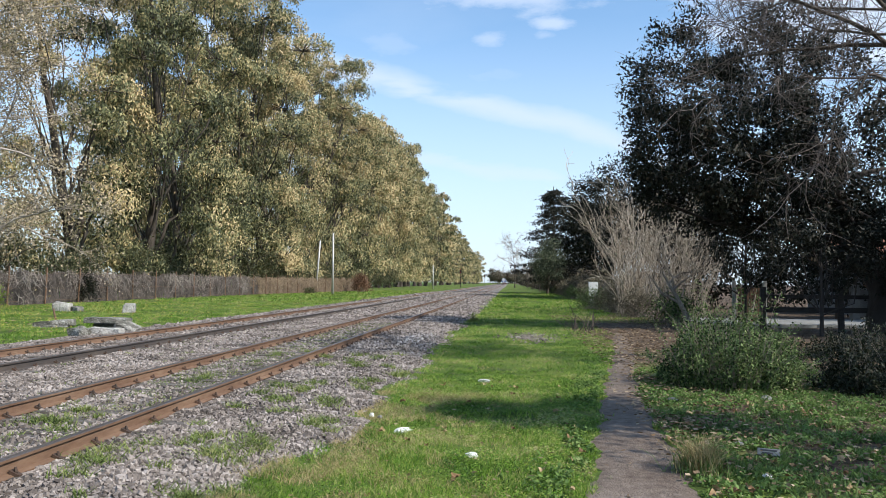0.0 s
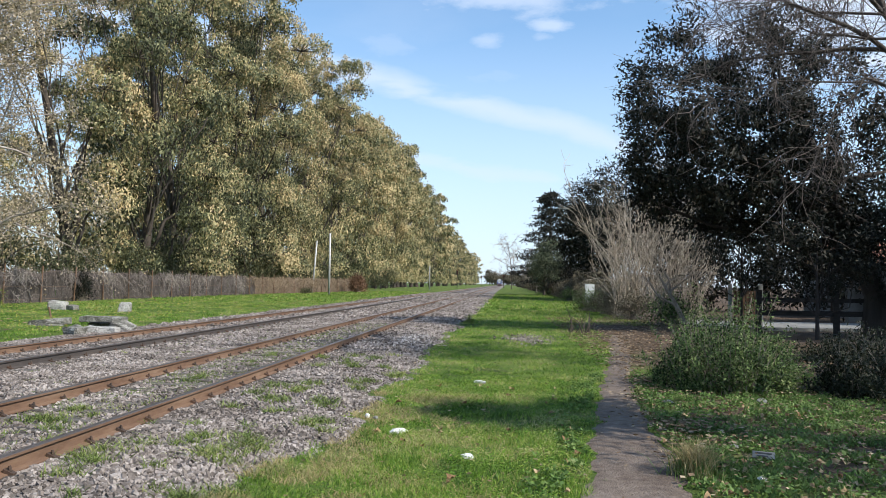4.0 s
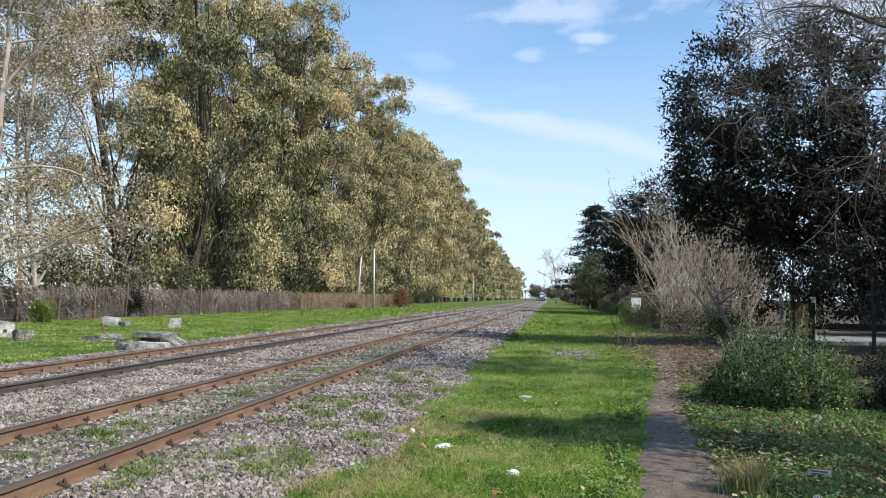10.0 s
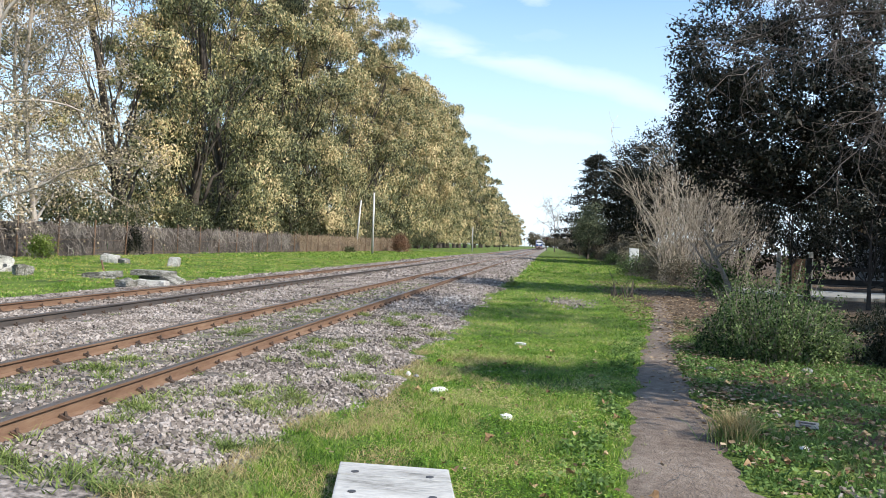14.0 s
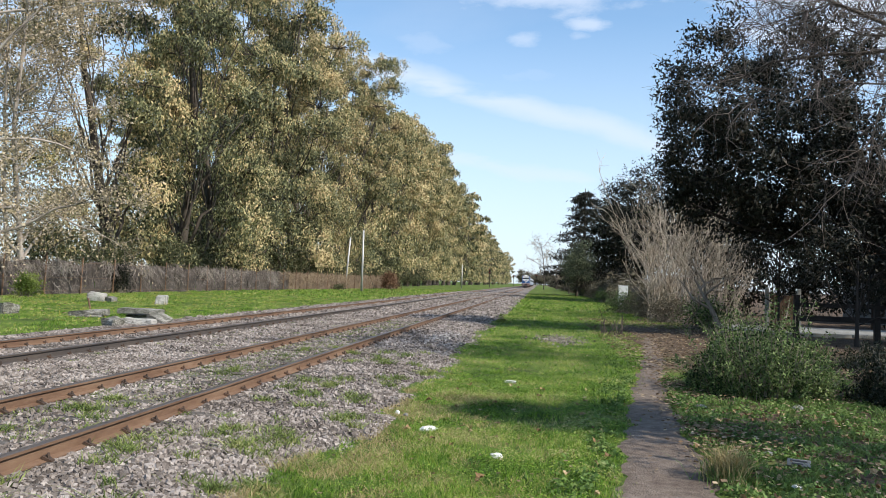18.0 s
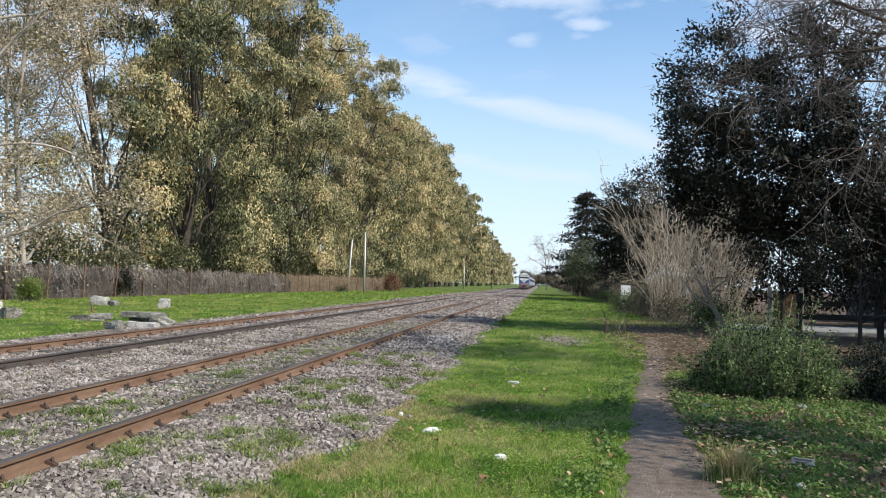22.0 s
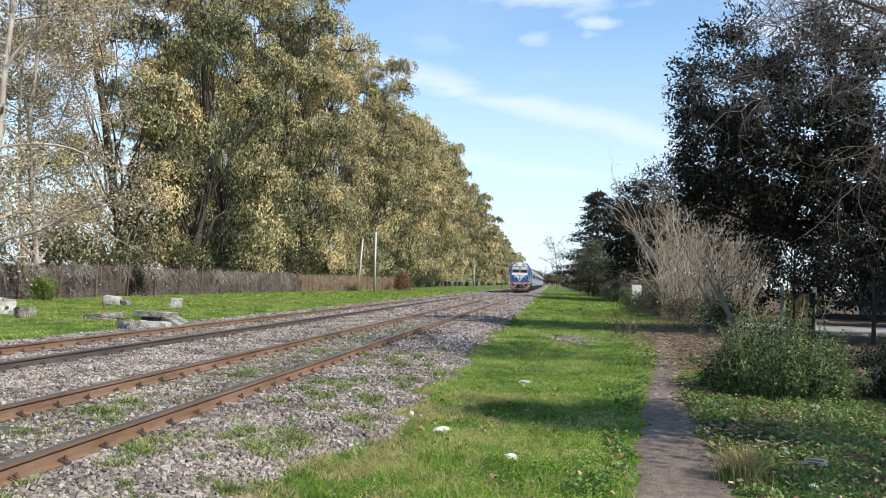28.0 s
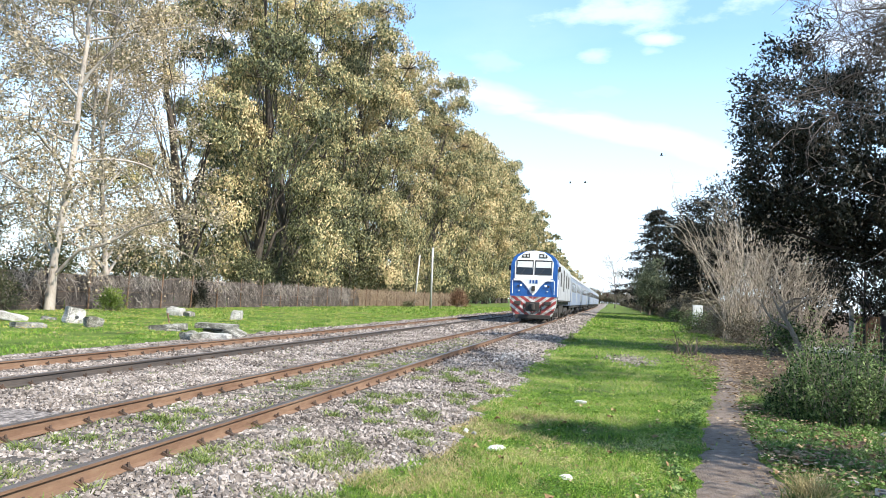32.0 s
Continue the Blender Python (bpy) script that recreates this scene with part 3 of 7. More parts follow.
def make_stones():
    rng = np.random.default_rng(11)
    P, S = [], []
    for x0, x1, y0, y1, dens, size in ((-4.6, -1.7, 5, 9.5, 850, 0.04), (-6.4, -4.6, 4.6, 7.2, 650, 0.04), (-6.2, -1.7, 7, 11.5, 420, 0.043), (-8.5, -1.6, 11.5, 18, 310, 0.047),
                                       (-12.4, -5.9, 8.5, 14, 360, 0.043), (-12.4, -8.5, 14, 26, 190, 0.055), (-8.5, -1.6, 18, 34, 110, 0.07), (-8.5, -1.7, 34, 60, 32, 0.12),
                                       (-12.4, -8.5, 26, 60, 32, 0.11), (-12.4, -1.7, 60, 120, 9, 0.2)):
        x, y = scatter(rng, int((x1 - x0) * (y1 - y0) * dens), x0, x1, y0, y1)
        e = ballast_edge(y)
        inside = np.abs(x - NEAR_X) < 0.75
        ok = (x < e + 0.25 * rng.random(len(x))) & off_rails(x) & ((rng.random(len(x)) < 0.7) | ~inside)
        z = ballast_z(x, y) + size * 0.12
        P.append(np.stack([x, y, z], -1)[ok])
        S.append(np.full(ok.sum(), size))
    P, S = np.concatenate(P), np.concatenate(S)
    far = np.hypot(P[:, 0] + 3.4, (P[:, 1] - 7.2) * 0.6)
    order = np.argsort(far)
    rest = order[280:]
    for far, pick in ((False, rest[S[rest] < 0.0445]), (True, rest[S[rest] >= 0.0445])):
        tagged(child("ballast_stones", stones_mesh("ballast_stones", rng, P[pick], S[pick], M_stone, far), ballast), kind="stuff")
    shapes = [stones_mesh("ballast_stone", rng, np.zeros((1, 3)), np.array([0.055]), M_stone_piece) for _ in range(8)]
    for k, i in enumerate(order[:280]):
        s = child("ballast_stone", shapes[k % 8], ballast)
        s.location = P[i]
        s.rotation_euler = rng.uniform(0, 6.28, 3)


make_stones()


def blades(rng, x, y, z, h, w, lean=0.5):
    """Grass blades: one bent, tapered blade of two faces at each place."""
    n = len(x)
    a, b2 = rng.uniform(0, 6.283, n), rng.uniform(0, 6.283, n)
    hh = h * rng.uniform(0.45, 1.4, n)
    ww = w * rng.uniform(0.7, 1.3, n) * 0.5
    le = lean * rng.uniform(0.1, 1.3, n) * hh
    base = np.stack([x, y, z - 0.01], -1)
    side = np.stack([np.cos(a), np.sin(a), np.zeros(n)], -1) * ww[:, None]
    out = np.stack([np.cos(b2), np.sin(b2), np.zeros(n)], -1)
    mid = base + out * (le * 0.35)[:, None] + np.array([0, 0, 1]) * (hh * 0.6)[:, None]
    tip = base + out * le[:, None] + np.array([0, 0, 1]) * hh[:, None]
    V = np.stack([base - side, base + side, mid + side * 0.7, mid - side * 0.7, tip], 1).reshape(-1, 3)
    k = 5 * np.arange(n)[:, None]
    return V, [k + np.array([[0, 1, 2, 3]]), k + np.array([[3, 2, 4]])]


def make_grass():
    rng = np.random.default_rng(12)
    zones = (  # x0 x1 y0 y1 density height width
        (-2.9, 1.6, 4.6, 9, 3500, 0.046, 0.0068), (-2.6, 2.2, 9, 15, 1500, 0.038, 0.012), (-2.4, 3.0, 15, 26, 600, 0.045, 0.02),
        (-2.3, 3.4, 26, 34, 150, 0.065, 0.03), (-2.3, 6.8, 34, 50, 120, 0.075, 0.035), (-2.3, 8.0, 50, 120, 45, 0.10, 0.08), (-29, -12.4, 12, 34, 150, 0.05, 0.022), (-29, -12.4, 34, 60, 70, 0.07, 0.032), (-29, -12.3, 60, 135, 16, 0.12, 0.08))
    Vs, F4, F3, base = [], [], [], 0
    for x0, x1, y0, y1, dens, h, w in zones:
        x, y = scatter(rng, int((x1 - x0) * (y1 - y0) * dens), x0, x1, y0, y1)
        if x0 > -5:
            l = np.where(y > 27, 7.0, path_edges(y)[0])
            e = ballast_edge(y)
            ok = (x < l + 0.03 + 0.14 * (waves(x, y, 0.5, 35) > 0.8)) & ((x > e) | ((waves(x, y, 0.8, 31) > 0.86) & (x > e - 0.5)))
            ok &= rng.random(len(x)) < 0.35 + 0.75 * waves(x, y, 1.7, 32)
            hh = h * (0.6 + 0.9 * waves(x, y, 1.1, 33))
        else:
            ok = x > -29 + np.clip((y - 70) / 12, 0, 6)
            hh = h * (0.5 + waves(x, y, 3.0, 33))
        x, y, hh = x[ok], y[ok], hh[ok]
        V, (q, t3) = blades(rng, x, y, ground_z(x, y), hh, w, 1.3)
        if y0 < 15:
            F4.append(q + base), F3.append(t3 + base)
        else:        # further off a blade is one face
            F3.append(5 * np.arange(len(x))[:, None] + np.array([[0, 1, 4]]) + base)
        Vs.append(V)
        base += len(V)
    me = raw_mesh("grass", np.concatenate(Vs), [np.concatenate(F4), np.concatenate(F3)], M_grass)
    tagged(new("grass", me), "short green grass of a mown railway verge", "grass", kind="stuff")
    # weeds between the rails and on the ballast shoulder
    x, y = scatter(rng, 90000, -9.0, -1.9, 5, 30)
    inside = (np.abs(x - NEAR_X) < 0.78)
    wv = waves(x, y, 0.9, 41)
    ok = ((inside & (wv > 0.4)) | (~inside & (wv > 0.985) & (x > -3.4)) | ((wv > 0.95) & (x < -6.5))) & off_rails(x, 0.1)
    x, y = x[ok], y[ok]
    V, fc = blades(rng, x, y, ballast_z(x, y) + 0.01, 0.038, 0.011, 1.6)
    tx, ty = [], []
    for _ in range(120):
        cy = 4.8 + 13 * rng.random() ** 2.4
        cx = rng.uniform(-3.9, -1.9) if rng.random() < 0.75 else rng.uniform(-5.6, -4.3)
        k = rng.integers(30, 170)
        r = 0.008 * math.sqrt(k) * rng.uniform(0.8, 1.3)
        tx.append(cx + rng.normal(size=k) * r), ty.append(cy + rng.normal(size=k) * r)
    tx, ty = np.concatenate(tx), np.concatenate(ty)
    ok = off_rails(tx, 0.07)
    tx, ty = tx[ok], ty[ok]
    V2, fc2 = blades(rng, tx, ty, ballast_z(tx, ty) + 0.012, 0.075, 0.013, 2.0)
    fc = [np.concatenate([q, q2 + len(V)]) for q, q2 in zip(fc, fc2)]
    V = np.concatenate([V, V2])
    # straw-coloured growth at the ballast's edge
    sx, sy = scatter(rng, 56000, -3.0, 0.6, 4.6, 12)
    ok = (waves(sx, sy, 1.4, 44) > 0.35) & (rng.random(len(sx)) < np.clip((0.4 - sx) / 2.2, 0, 1)) & (sx > ballast_edge(sy) - 0.15)
    sx, sy = sx[ok], sy[ok]
    dv, df = blades(rng, sx, sy, np.maximum(ground_z(sx, sy), ballast_z(sx, sy) * (sx < ballast_edge(sy))), 0.056, 0.006, 2.0)
    tagged(new("dry_grass", raw_mesh("dry_grass", dv, df, M_drygrass)), "straw-coloured dry grass along the ballast", "grass", kind="stuff")
    tagged(new("track_weeds", raw_mesh("track_weeds", V, fc, M_trackweed)), "low green weeds growing in the railway ballast", "weeds", kind="stuff")


M_trackweed = mat("track_weed_leaves", [(0.055, 0.08, 0.024), (0.115, 0.16, 0.04), (0.19, 0.24, 0.065), (0.31, 0.305, 0.125)], 0.65, 0.9, island=0.7, leaf=0.25, spec=0.3)
make_grass()

# ---- trees ----


def limbs_of(rng, trunk_pts, trunk_r, count, low, length, rise, n=6, sag=0.05, aim=None):
    """Limbs that leave a trunk between `low` and its top."""
    out = []
    m = len(trunk_pts)
    for k in range(count):
        u = low + (0.97 - low) * (k + rng.random()) / count
        i = u * (m - 1)
        p = trunk_pts[int(i)] * (1 - i % 1) + trunk_pts[min(m - 1, int(i) + 1)] * (i % 1)
        a = k * 2.4 + rng.uniform(-0.5, 0.5) if aim is None else aim[k % len(aim)] + rng.uniform(-0.4, 0.4)
        ln = length * (1.05 - 0.42 * u) * rng.uniform(0.75, 1.25)
        d = np.array([np.cos(a), np.sin(a), rise * rng.uniform(0.5, 1.4)])
        pts = wobble(rng, p, d, ln, n, 0.16, sag)
        r0 = trunk_r * (1 - u) * 0.45 + 0.03
        out.append((pts, np.linspace(r0, 0.015, n + 1)))
    return out


def cascade(rng, centre, radius, hang, strands, per):
    """Leaf places on strands that hang from a small dome."""
    a, r = rng.uniform(0, 6.283, strands), np.sqrt(rng.random(strands)) * radius
    top = centre + np.stack([np.cos(a) * r, np.sin(a) * r, (1 - (r / radius) ** 2) * radius * 0.7], -1)
    t = rng.random((strands, per)) ** 1.2
    ln = hang * rng.uniform(0.35, 1.15, strands)
    c = top[:, None] + rng.normal(size=(strands, per, 3)) * 0.13
    c[:, :, 2] -= t * ln[:, None]
    c[:, :, :2] += rng.normal(size=(strands, 1, 2)) * 0.25 * t[:, :, None]
    out = c - (centre - np.array([0, 0, hang * 0.4]))
    out[:, :, 2] *= 0.5
    out /= np.linalg.norm(out, axis=2)[:, :, None] + 1e-6
    return np.concatenate([c, out], 2).reshape(-1, 6)


def eucalyptus_meshes(seed, height, strands, per, leaf_len, leaf_w, spread=6.8, billows=17, tufts=9, split=False):
    """Trunk, rising limbs and a crown of billows, each a dome of hanging cascades."""
    rng = np.random.default_rng(seed)
    trunk = wobble(rng, (0, 0, -0.2), (rng.uniform(-0.08, 0.1), rng.uniform(-0.08, 0.08), 1), height * 0.86, 9, 0.05)
    tr = np.interp(np.linspace(0, 1, 10), [0, 0.06, 1], [0.8, 0.55, 0.08])
    limbs, subs, C = [], [], []
    for k in range(billows):
        u = 0.07 + 0.89 * max(0.0, (k + rng.uniform(-0.3, 0.3)) / (billows - 1)) ** 0.95
        a = k * 2.4 + rng.uniform(-0.5, 0.5)
        reach = spread * float(np.interp(u, [0, 0.15, 0.5, 0.75, 0.9, 1.0], [0.5, 0.74, 1.0, 0.9, 0.6, 0.18])) * rng.uniform(0.6, 1.05)
        i = u * 7.5
        axis = trunk[min(9, int(i) + 1)]
        hub = np.array([axis[0] + np.cos(a) * reach, axis[1] + np.sin(a) * reach, height * u])
        s = trunk[min(9, int(i * 0.62))]
        mid = s * 0.45 + hub * 0.55 + np.array([0, 0, 0.10 * height * (1 - u)])
        w = np.linspace(0, 1, 8)[:, None]
        pts = s * (1 - w) ** 2 + 2 * mid * w * (1 - w) + hub * w ** 2
        pts[1:-1] += rng.normal(size=(6, 3)) * 0.25
        limbs.append((pts, np.linspace(0.24 * (1.1 - u), 0.04, 8)))
        R = rng.uniform(2.4, 3.9)
        for _ in range(tufts):
            d = rng.normal(size=3)
            d[2] = abs(d[2]) * 0.9 - 0.15
            d /= np.linalg.norm(d)
            tip = hub + d * R * np.array([1, 1, 0.72]) * rng.uniform(0.55, 1.0)
            m2 = (hub + tip) / 2 + rng.normal(size=3) * 0.3
            subs.append((np.array([hub, m2, tip]), np.array([0.06, 0.035, 0.012])))
            c = cascade(rng, tip, rng.uniform(0.7, 1.35), rng.uniform(0.9, 2.3) * (1.7 if u < 0.4 else 1.0), strands, per)
            o = c[:, :3] - (hub - np.array([0, 0, R * 0.6]))
            c[:, 3:] = c[:, 3:] * 0.35 + 0.9 * o / (np.linalg.norm(o, axis=1)[:, None] + 1e-6)
            C.append(c)
    C = np.concatenate(C)
    C = C[C[:, 2] > 1.5 + rng.random(len(C)) * 1.8]
    lv, lf = leaf_quads(rng, C[:, :3], leaf_len, leaf_w, 1.2, 0.8, C[:, 3:], plain=not split)
    res = [raw_mesh("trunk", *tubes([(trunk, tr)], 10), M_euc_bark, True)]
    if split:
        res += [raw_mesh("limb", *tubes([lb], 7), M_euc_bark, True) for lb in limbs]
        bv, bf = tubes(subs, 4)
    else:
        bv, bf = tubes(limbs, 4)
    return res + [raw_mesh("branching", bv, bf, M_euc_bark, True), raw_mesh("crown", lv, lf, M_euc_leaf)]


def plant_tree(name, meshes, m, label, category="tree", group=""):
    t = thing(name, m, label, category, group)
    for me in meshes:
        n = me.name.split(".")[0]
        child(n, me, t, kind="stuff" if n in ("branching", "crown") else "")
    return t


def row_x(y):
    return float(np.interp(y, [30, 60, 120, 190, 350, 460, 600, 1200], [-36.5, -36, -35.5, -34, -34, -36, -36, -35]))


def make_eucalypts():
    rr = random.Random(4)
    near = [eucalyptus_meshes(100 + i, 37.5, 20, 7, 0.36, 0.145, 7.4, 26, 14, split=True) for i in range(4)]
    mid = [eucalyptus_meshes(200 + i, 37.5, 14, 5, 0.52, 0.23, 7.4, 25, 13) for i in range(3)]
    far = [eucalyptus_meshes(300 + i, 37, 9, 4, 1.0, 0.48, 7.8, 18, 9) for i in range(2)]
    y, k = 64.0, 0
    while y < 900:
        lib = near if y < 135 else mid if y < 300 else far
        s = rr.uniform(0.92, 1.06) * (1.1 if 95 < y < 260 else 1.0 if y < 380 else 0.86)
        m = pose(row_x(y) + rr.uniform(-1.2, 1.2), y, 0.05, rz=rr.uniform(0, 360)) @ Matrix.Diagonal((s, s, s * rr.uniform(0.95, 1.05), 1))
        plant_tree("eucalyptus_tree", lib[k % len(lib)], m, "tall eucalyptus with drooping olive and brown foliage behind a fence", group="row of eucalyptus trees")
        y += rr.uniform(8.8, 11.0) if y < 300 else rr.uniform(14, 18) if y < 500 else rr.uniform(22, 30)
        k += 1
    for y2 in (92, 104, 120, 140):
        m = pose(row_x(y2) - 11 + rr.uniform(-2, 2), y2 + rr.uniform(-3, 3), 0.05, rz=rr.uniform(0, 360)) @ Matrix.Diagonal((0.9, 0.9, 0.84, 1))
        plant_tree("eucalyptus_tree", mid[k % 3], m, "tall eucalyptus standing deeper in the grove", group="row of eucalyptus trees")
        k += 1


make_eucalypts()


def sparse_tree_meshes(seed, height, leaves, bark, leafmat, spread, low=0.2, leaf_len=0.16, leaf_w=0.11, limbs_n=20, twigs=10, rise=0.9, aim=None, r0=0.3, sag=0.04,
                       lean=(0, 0), twig_len=2.2, fine_n=4, twigmat=None, thin=1.0, arms=(), hang=0.1):
    """A tree of bare limbs and twigs with few or no leaves."""
    rng = np.random.default_rng(seed)
    trunk = wobble(rng, (0, 0, -0.2), (lean[0], lean[1], 1), height, 10, 0.06)
    tr = np.interp(np.linspace(0, 1, 11), [0, 0.05, 1], [r0 * 1.5, r0, 0.04])
    limbs = limbs_of(rng, trunk, r0, limbs_n, low, spread, rise, 8, sag, aim)
    for arm in arms:       # long arms with a course of their own
        arm = np.array(arm, float)
        u = np.linspace(0, len(arm) - 1, 9)
        pts = np.stack([np.interp(u, np.arange(len(arm)), arm[:, i]) for i in range(3)], -1)
        pts[1:] += rng.normal(size=(8, 3)) * 0.07
        limbs.append((pts, np.linspace(0.034, 0.006, 9)))
    subs, fine, C = [], [], []
    each = max(1, leaves // (limbs_n * twigs * fine_n))
    for pts, rad in limbs:
        for j in range(twigs):
            i = rng.integers(2, len(pts))
            sub = wobble(rng, pts[i], (pts[i] - pts[i - 1]) * 1.5 + rng.normal(size=3) * 0.6, twig_len * rng.uniform(0.6, 1.3), 5, 0.28, 0.03)
            subs.append((sub, np.linspace(0.022, 0.006, 6) * thin))
            for _ in range(fine_n):
                q = sub[rng.integers(1, 6)]
                f2 = wobble(rng, q, rng.normal(size=3) + np.array([0, 0, -hang]), rng.uniform(0.4, 1.1) * twig_len * 0.45, 3, 0.3, 0.05)
                fine.append((f2, np.linspace(0.009, 0.004, 4) * thin))
                if leaves:
                    C.append(f2[rng.integers(1, 4, each)] + rng.normal(size=(each, 3)) * 0.25)
    tv, tf = tubes([(trunk, tr)], 10)
    sv, sf = tubes(subs, 4)
    fv, ff = tubes(fine, 3)
    res = [raw_mesh("trunk", tv, tf, bark, True)] + [raw_mesh("limb", *tubes([lb], 6), bark, True) for lb in limbs]
    res.append(raw_mesh("branching", np.concatenate([sv, fv]), np.concatenate([sf, ff + len(sv)]), twigmat or bark))
    if leaves:
        lv, lf = leaf_quads(rng, np.concatenate(C), leaf_len, leaf_w, 0.6, 1.0)
        res.append(raw_mesh("crown", lv, lf, leafmat))
    return res


def crown_tree_meshes(seed, trunk_h, centre, radii, clumps, per, leaf_len, leaf_w, leafmat, bark, clump_r=0.9, droop=0.2, r0=0.3, lobes=7, limbs_n=14, foot=(0, 0), gaps=0.2, gap_size=0.5, slope=0.0, cut=0.0, airy=0.0):
    """A dense round-headed tree: limbs into an uneven crown of many leaf clumps."""
    rng = np.random.default_rng(seed)
    centre, radii = np.array(centre, float), np.array(radii, float)
    lob = rng.normal(size=(lobes, 3))
    lob /= np.linalg.norm(lob, axis=1)[:, None]
    d = rng.normal(size=(clumps, 3))
    d /= np.linalg.norm(d, axis=1)[:, None]
    bulge = 0.74 + 0.36 * np.max(np.clip(d @ lob.T, 0, 1) ** 3, axis=1) - 0.10 * rng.random(clumps)
    rad = rng.random(clumps) ** 0.4
    K = centre + d * radii * (rad * bulge)[:, None]
    K[:, 2] -= np.clip(K[:, 0] - 0.5, 0, 4) * slope
    if cut:      # the outer skirt draws in towards the trunk
        K = K[K[:, 2] > centre[2] - 1.3 - (K[:, 0] + radii[0] * 0.86) * cut]
    if airy:     # a close, heavy flank on the open side
        flank = K[K[:, 0] < -2.6]
        K = np.concatenate([K, flank + rng.normal(size=flank.shape) * 0.35])
        K = K[K[:, 0] > -5.75 - 0.25 * np.sin(K[:, 2] * 2.1)]
    if airy:     # thin, half-bare growth over the trunk
        K = K[~((K[:, 0] > -3.4) & (rng.random(len(K)) < airy * np.clip((K[:, 2] - 3.0) / 3.2, 0, 1.9)))]
    off = Vector((seed * 3.1, seed * 1.7, 0))
    hole = np.array([noise.noise(Vector(k) * gap_size + off) for k in K])
    K = K[hole > np.quantile(hole, gaps)]
    clumps = len(K)
    D = rng.normal(size=(clumps, per, 3))
    D *= (rng.random((clumps, per, 1)) ** 0.4 / (np.linalg.norm(D, axis=2)[:, :, None] + 1e-6)) * clump_r * rng.uniform(0.6, 1.15, (clumps, 1, 1))
    D[:, :, 2] *= 0.75
    C = (K[:, None] + D).reshape(-1, 3)
    O = (D / clump_r * 1.4 + ((K - centre) / radii)[:, None]).reshape(-1, 3)
    ok = C[:, 2] > 0.4
    lv, lf = leaf_quads(rng, C[ok], leaf_len, leaf_w, droop, 1.0, O[ok])
    top = centre + np.array([0, 0, radii[2] * 0.5])
    f0 = np.array([foot[0], foot[1], 0.0])
    k0 = f0 + np.array([0, 0, trunk_h * 0.3])
    trunk = np.array([f0 + [0, 0, -0.2], k0, *(k0 + (top - k0) * u for u in (0.3, 0.6, 1.0))])
    tr = np.array([r0 * 1.4, r0, r0 * 0.8, r0 * 0.5, 0.05])
    limbs = []
    for k in range(limbs_n):
        t = K[rng.integers(0, clumps)]
        s = trunk[1] + (trunk[3] - trunk[1]) * rng.random()
        mid = (s + t) / 2 + rng.normal(size=3) * 0.5
        limbs.append((np.array([s, (s + mid) / 2 + rng.normal(size=3) * 0.15, mid, (mid + t) / 2 + rng.normal(size=3) * 0.2, t]), np.linspace(r0 * 0.4, 0.02, 5)))
    tv, tf = tubes([(trunk, tr)], 10)
    return [raw_mesh("trunk", tv, tf, bark, True)] + [raw_mesh("limb", *tubes([lb], 6), bark, True) for lb in limbs] + [raw_mesh("crown", lv, lf, leafmat)]


def make_left_trees():
    # pale-trunked trees with dry leaves near the fence
    pale = [sparse_tree_meshes(51 + i, 30, 25000, M_white_bark, M_plane_leaf, 8.5, 0.05, 0.17, 0.12, 34, 9, 0.8, None, 0.2, 0.05, (0.07 - 0.1 * i, 0.03), 3.0, twigmat=M_twig, thin=1.3) for i in range(2)]
    for k, (x, y, rz, s) in enumerate(((-29.0, 36.3, 20, 1.0), (-33.8, 48, 80, 0.95), (-40.0, 55, 200, 0.9), (-38, 41, 150, 1.0))):
        plant_tree("plane_tree", pale[k % 2], pose(x, y, 0.05, rz=rz) @ Matrix.Scale(s, 4), "pale-trunked tree with sparse dry brown leaves", group="pale trees by the fence")
    # low growth behind the fence
    shr = [crown_tree_meshes(55 + i, 1.0, (0, 0, 2.6), (3.2, 2.6, 2.6), 90, 30, 0.27, 0.11, M_dusk_leaf, M_dark_bark, 1.1, 0.8, 0.12, 5, 6) for i in range(2)]
    rr = random.Random(8)
    for k, y in enumerate(np.arange(34, 200, 5.6)):
        x = fence_x(float(y)) - 4.5 - rr.uniform(0, 3) if y < 125 else row_x(float(y)) + rr.uniform(2.0, 4.5)
        s = rr.uniform(0.7, 1.25)
        plant_tree("shrub", shr[1 if k % 4 == 0 else 0], pose(x, float(y), 0.05, rz=rr.uniform(0, 360)) @ Matrix.Diagonal((s, s, s * rr.uniform(0.8, 1.2), 1)),
                   "olive-green undergrowth shrub behind the fence", "shrub", "undergrowth behind the fence")


M_dusk_leaf = mat("undergrowth_leaves", [(0.03, 0.035, 0.018), (0.05, 0.06, 0.026), (0.08, 0.085, 0.036), (0.13, 0.11, 0.06)], 0.6, 0.3, island=0.8, leaf=0.25, spec=0.3)


# ---- fence of the grove ----
def fence_x(y):
    return float(np.interp(y, [20, 44, 77, 95, 129], [-29.8, -29.5, -28.4, -27.2, -24.2]))


make_left_trees()


